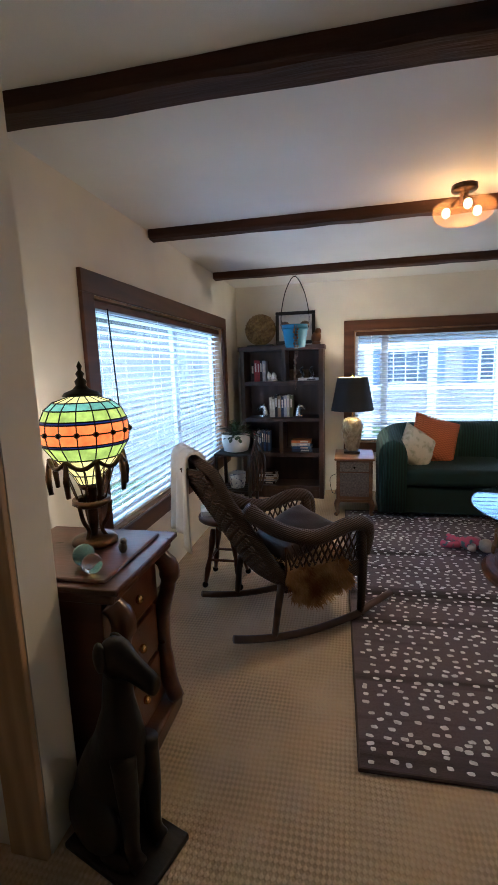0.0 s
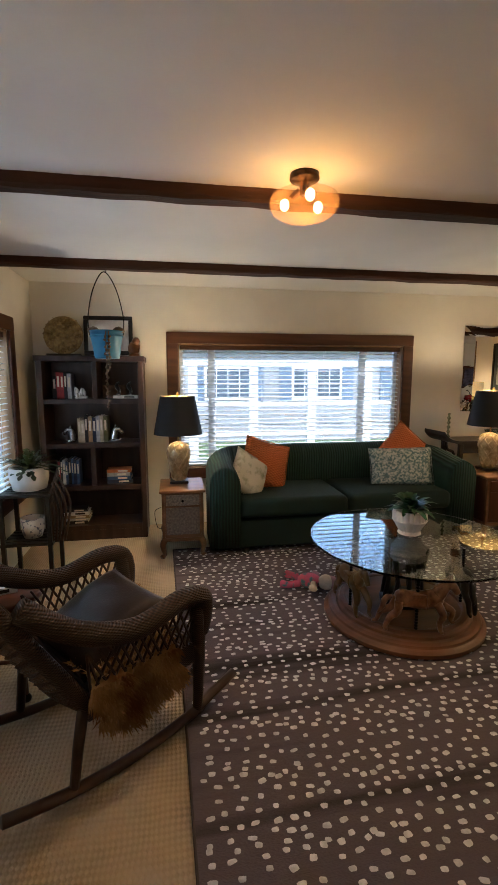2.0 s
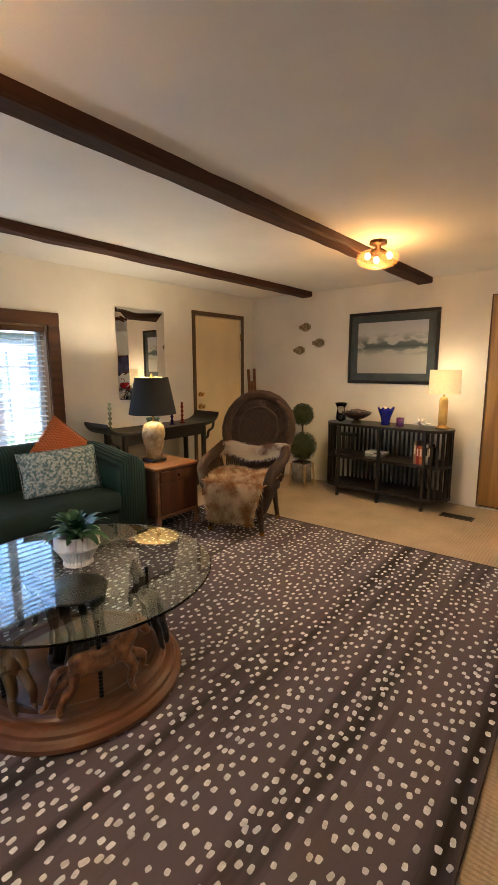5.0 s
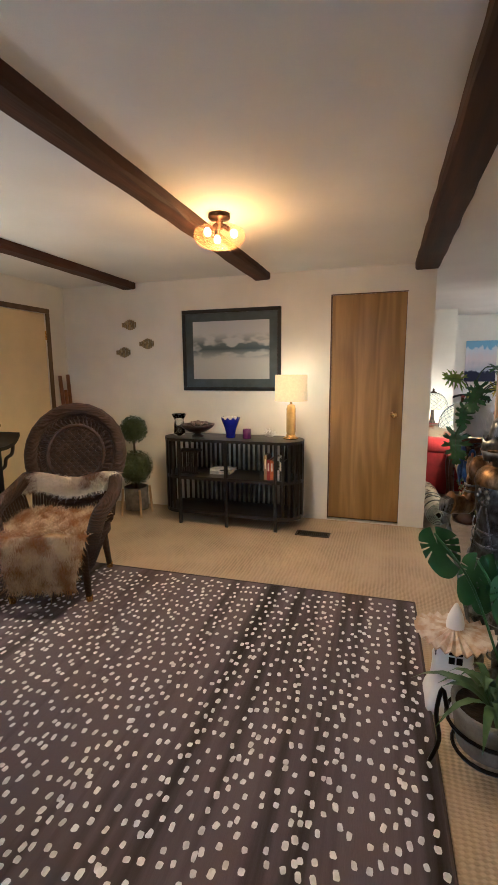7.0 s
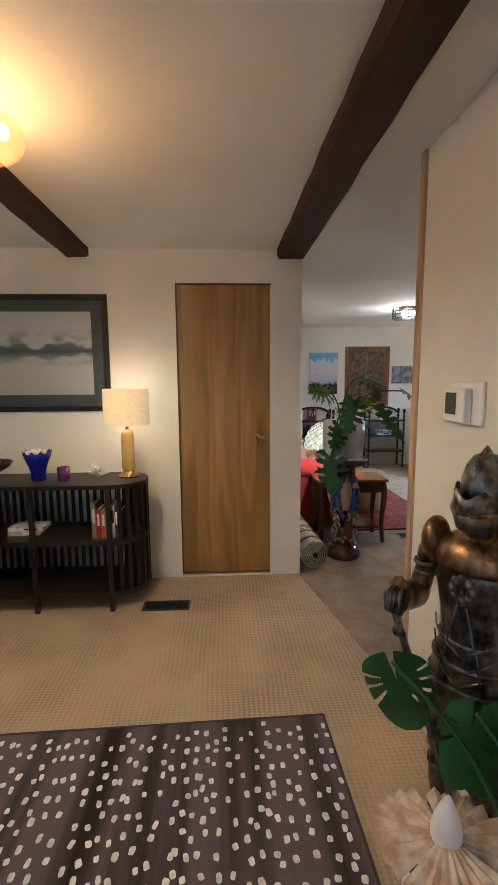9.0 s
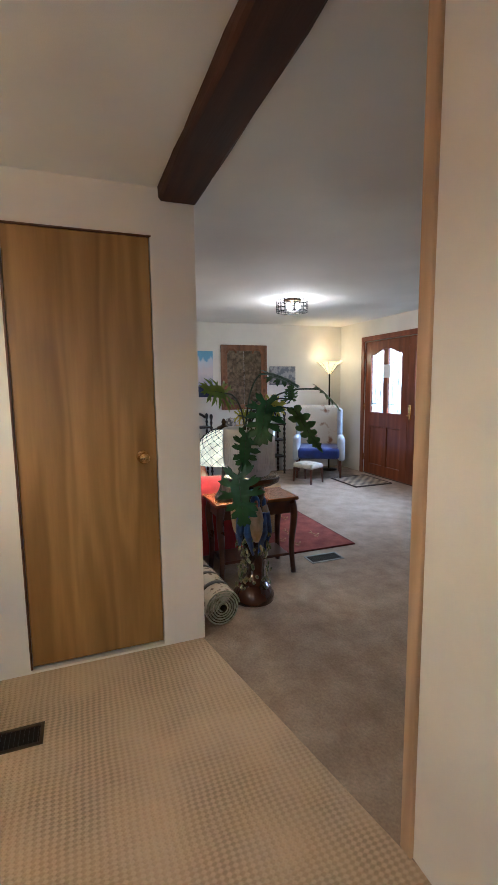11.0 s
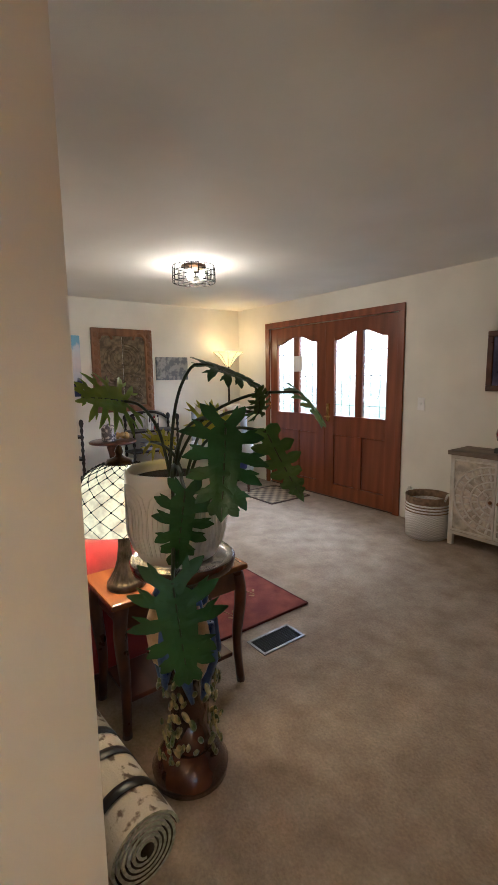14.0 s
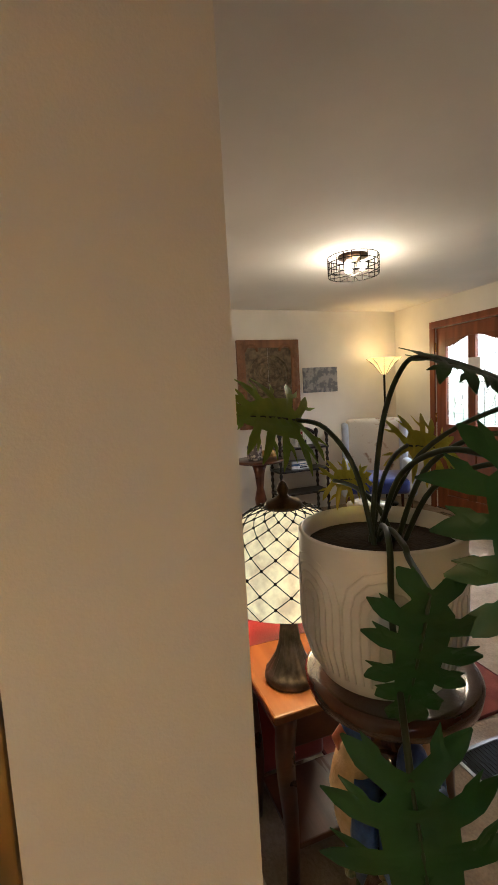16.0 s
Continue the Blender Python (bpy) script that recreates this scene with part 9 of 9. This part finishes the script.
tagged(ob, "golden shell ornament on the pedestal table", "ornament")
lb = thing("lidded_basket", pose(7.0, 0.55, 0.012), "straw lidded basket on the red rug", "basket")
straw = weave_mat("straw", (0.35, 0.25, 0.12), (0.5, 0.38, 0.2), 0.9, 40, 60, 0.8, "XZ")
part("body", turned([(0.13, 0), (0.15, 0.02), (0.16, 0.38), (0.15, 0.4)], 30), straw, lb, smooth=True)
part("lid", turned([(0.165, 0.4), (0.168, 0.42), (0.1, 0.435), (0.001, 0.437)], 30), straw, lb, smooth=True)

# carved door panel and canvases on the end wall
cv = thing("wall_carving", pose(FAR, -0.26, 1.455, 0, 0, -90), "carved antique wooden double-door panel", "wall panel")
cw_ = wood_mat("old_teak", (0.14, 0.06, 0.022), (0.28, 0.13, 0.05), 0.55, axis=2, freq=12, bump=0.4)
gw = mat("grey_carved_teak", (0.09, 0.065, 0.036), 0.7, var=0.4, scale=20, col2=(0.27, 0.2, 0.11), bump=0.8, bscale=60)
for nm, a in (("stile", (-0.36, -0.27, -0.475, 0.475)), ("stile", (0.27, 0.36, -0.475, 0.475)), ("rail", (-0.27, 0.27, 0.39, 0.475)), ("rail", (-0.27, 0.27, -0.475, -0.40))):
    part(nm, box(a[0], a[1], -0.045, 0, a[2], a[3], 0.006), cw_, cv)
for s in (-1, 1):
    lf = part("carved_leaf", box(min(0.004 * s, 0.27 * s), max(0.004 * s, 0.27 * s), -0.02, -0.001, -0.4, 0.39, 0.003), gw, cv, "grey carved door leaf")
    bm = bmesh.new()
    for r in (0.05, 0.09, 0.13, 0.17, 0.21):
        tube(bm, [(s * (0.02 + 0.0 + r * math.sin(math.pi * i / 12)), -0.026, 0.16 - r * 0.2 + r * 0.9 * math.cos(math.pi * i / 12)) for i in range(13) if s * (0.02 + r * math.sin(math.pi * i / 12)) * s < 0.26], 0.009, 6)
    for z in (-0.3, -0.2, -0.1):
        tube(bm, arc((s * 0.14, -0.026, z), 0.07, 0, 360, 16, "XZ", 0.04), 0.008, 6)
        blob(bm, (s * 0.14, -0.024, z), (0.03, 0.012, 0.02), 8)
    part("scroll_relief", bm, gw, lf, "", True)
    bm = bmesh.new()
    for k in range(9):
        blob(bm, (s * 0.315, -0.047, -0.4 + 0.1 * k), (0.03, 0.008, 0.035), 8)
    tube(bm, arc((s * 0.2, -0.04, 0.35), 0.07, 0, 180, 10, "XZ"), 0.016, 8)
    part("frame_relief", bm, cw_, cv, "carved scrolls", True)


def canvas(y, z, w, h, material, label):
    c_ = thing("canvas_painting", pose(FAR, y, z, 0, 0, -90), label, "painting")
    part("canvas", box(-w / 2, w / 2, -0.03, 0, -h / 2, h / 2, 0.003), material, c_)
    return c_


canvas(-0.89, 1.48, 0.43, 0.28, mat("grey_abstract", (0.2, 0.21, 0.24), 0.8, var=0.4, scale=16, col2=(0.42, 0.42, 0.42), spread=(0.45, 0.55)), "small grey abstract canvas")
tw_ = mat("twilight_canvas", (0.3, 0.42, 0.55), 0.8, var=0.1, scale=3, bump=0.1)
nt = tw_.node_tree
tc = nt.nodes.new("ShaderNodeTexCoord")
sp = nt.nodes.new("ShaderNodeSeparateXYZ")
nt.links.new(tc.outputs["Generated"], sp.inputs[0])
nz = nt.nodes.new("ShaderNodeTexNoise")
nz.inputs["Scale"].default_value = 7
nt.links.new(tc.outputs["Generated"], nz.inputs["Vector"])
ad = nt.nodes.new("ShaderNodeMath")
ad.operation = "MULTIPLY_ADD"
ad.inputs[1].default_value = 0.3
nt.links.new(nz.outputs[0], ad.inputs[0])
nt.links.new(sp.outputs["Z"], ad.inputs[2])
rp = nt.nodes.new("ShaderNodeValToRGB")
e = rp.color_ramp.elements
e[0].position, e[0].color = 0.38, (0.02, 0.025, 0.06, 1)
e[1].position, e[1].color = 1.1, (0.2, 0.4, 0.62, 1)
for pos, cc in ((0.42, (0.4, 0.42, 0.5, 1)), (0.7, (0.62, 0.55, 0.56, 1)), (0.95, (0.55, 0.6, 0.68, 1))):
    x = e.new(min(pos, 0.99))
    x.color = cc
nt.links.new(ad.outputs[0], rp.inputs[0])
nt.links.new(rp.outputs[0], bsdf(tw_).inputs["Base Color"])
canvas(0.455, 1.505, 0.46, 0.66, tw_, "twilight forest canvas in blue and pink")

# ---- outside ----
lawn = mat("lawn", (0.06, 0.10, 0.03), 0.95, var=0.4, scale=3, col2=(0.11, 0.16, 0.055), bump=0.6, bscale=40)
g_ = part("ground", box(-400, 400, -400, 400, -0.9, -0.55), lawn)
tagged(g_, "green lawn reaching far away", "ground", kind="structure")
siding = mat("grey_lap_siding", (0.2, 0.21, 0.21), 0.7, var=0.08, scale=3, bump=0.1)
porch_white = mat("porch_paint", (0.42, 0.43, 0.43), 0.6, var=0.08)
shutter = mat("slate_blue_paint", (0.08, 0.12, 0.17), 0.6, var=0.15)
roofm = mat("grey_shingle", (0.34, 0.33, 0.32), 0.9, var=0.3, scale=20, bump=0.6)
paneg = mat("dark_window_glass", (0.06, 0.08, 0.1), 0.08, var=0.2, scale=2)


def neighbour(m, L, D, H, wins, label):
    h = thing("neighbour_house", m, label, "house")
    wl = part("wall", box(-L / 2, L / 2, 0, D, -0.55, H), siding, h, "pale grey lapped siding")
    nb = 12
    for k in range(nb):
        part("siding_board", box(-L / 2, L / 2, -0.02, 0.0, -0.5 + k * (H + 0.5) / nb + 0.015, -0.5 + (k + 1) * (H + 0.5) / nb), siding, wl)
    bm = bmesh.new()
    o = 0.4
    vs = [bm.verts.new(p) for p in ((-L / 2 - o, -o, H), (L / 2 + o, -o, H), (L / 2 + o, D + o, H), (-L / 2 - o, D + o, H), (-L / 2 - o, D / 2, H + 1.3), (L / 2 + o, D / 2, H + 1.3))]
    for f in ((0, 1, 5, 4), (2, 3, 4, 5), (1, 2, 5), (3, 0, 4), (3, 2, 1, 0)):
        bm.faces.new([vs[i] for i in f])
    part("roof", bm, roofm, h, "grey shingle roof")
    for x, w in wins:
        wd = part("window", box(x - w / 2, x + w / 2, -0.05, -0.021, 0.75, 1.75), white_plastic, h, "white framed window")
        part("pane", box(x - w / 2 + 0.06, x + w / 2 - 0.06, -0.056, -0.05, 0.81, 1.69), paneg, wd)
        bm = bmesh.new()
        for k in range(1, 4):
            u = x - w / 2 + w * k / 4
            bx(bm, u - 0.012, u + 0.012, -0.062, -0.056, 0.81, 1.69)
        bx(bm, x - w / 2 + 0.06, x + w / 2 - 0.06, -0.061, -0.056, 1.24, 1.265)
        part("glazing_bar", bm, white_plastic, wd)
        for s in (-1, 1):
            part("shutter", box(x + s * (w / 2 + 0.22) - 0.18, x + s * (w / 2 + 0.22) + 0.18, -0.045, -0.021, 0.72, 1.78), shutter, h, "slate blue shutter")
    return h


neighbour(pose(1.5, 14.5, 0), 18, 7, 2.3, [(-5.5, 1.5), (-2.2, 1.4), (0.5, 1.4), (3.3, 1.6), (6.5, 1.4)], "long pale neighbouring house with blue shutters")
neighbour(pose(-7.5, 9.2, 0, 0, 0, -60), 7, 6, 2.3, [(0.6, 1.2)], "pale neighbouring house seen through the side window")
# porch rail in front of the north house
pr2 = thing("porch_rail", pose(1.5, 11.2, 0), "white painted porch posts and rails", "railing")
for k in range(10):
    part("post", box(-6.3 + k * 1.4 - 0.1, -6.3 + k * 1.4 + 0.1, -0.05, 0.05, -0.55, 1.75), porch_white, pr2)
for z in (0.05, 0.75, 1.7):
    part("rail", box(-6.4, 6.4, -0.03, 0.03, z, z + 0.12), porch_white, pr2)


def yucca(m, seed, label="spiky yellow-green garden plant outside the window"):
    y = thing("garden_plant", m, label, "plant", "garden plants")
    bm = bmesh.new()
    leafy(bm, (0, 0, 0), 60, 0.8, 0.03, random.Random(seed), (0.6, 1.5), 0.25)
    part("leaves", bm, mat("yucca_green", (0.2, 0.3, 0.06), 0.6, var=0.3, scale=6, col2=(0.36, 0.42, 0.1)), y)
    return y


yucca(pose(1.05, 7.0, -0.15), 1)
yucca(pose(2.25, 7.0, -0.15), 2)


def shrub(m, r, h, seed, n=900):
    s = thing("garden_shrub", m, "leafy green garden shrub by the house", "shrub", "garden shrubs")
    rng = random.Random(seed)
    part("trunk", piped([(0, 0, -0.02), (0.05, 0, h * 0.4), (0, 0.05, h * 0.8)], [0.06, 0.04, 0.02], 8), bent, s)
    bm = bmesh.new()
    for i in range(n):
        d = Vector((rng.gauss(0, 1), rng.gauss(0, 1), rng.gauss(0, 1))).normalized() * rng.uniform(0.4, 1.0) ** 0.5
        p = Vector((d.x * r, d.y * r, h * 0.55 + d.z * h * 0.5)) * (1 + 0.25 * noise.noise(d * 3))
        e_ = Vector((rng.uniform(-1, 1), rng.uniform(-1, 1), rng.uniform(-0.5, 1))).normalized() * 0.09
        q = e_.orthogonal().normalized() * 0.035
        bm.faces.new([bm.verts.new(x) for x in (p, p + e_ * 0.5 + q, p + e_, p + e_ * 0.5 - q)])
    part("crown", bm, mat("shrub_leaf", (0.07, 0.13, 0.035), 0.7, var=0.4, scale=5, col2=(0.16, 0.24, 0.07)), s)
    return s


for i, (x, y, r, h) in enumerate(((-6.5, 2.5, 1.1, 1.9), (-5.6, 0.6, 0.9, 1.5), (-9, 5.2, 1.5, 2.6), (-11, 1.5, 2.0, 3.4), (7.4, -7.5, 1.3, 2.2), (9.6, -6.8, 1.1, 1.8), (8.5, -11, 2.2, 4.0))):
    shrub(pose(x, y, -0.55), r, h, i)
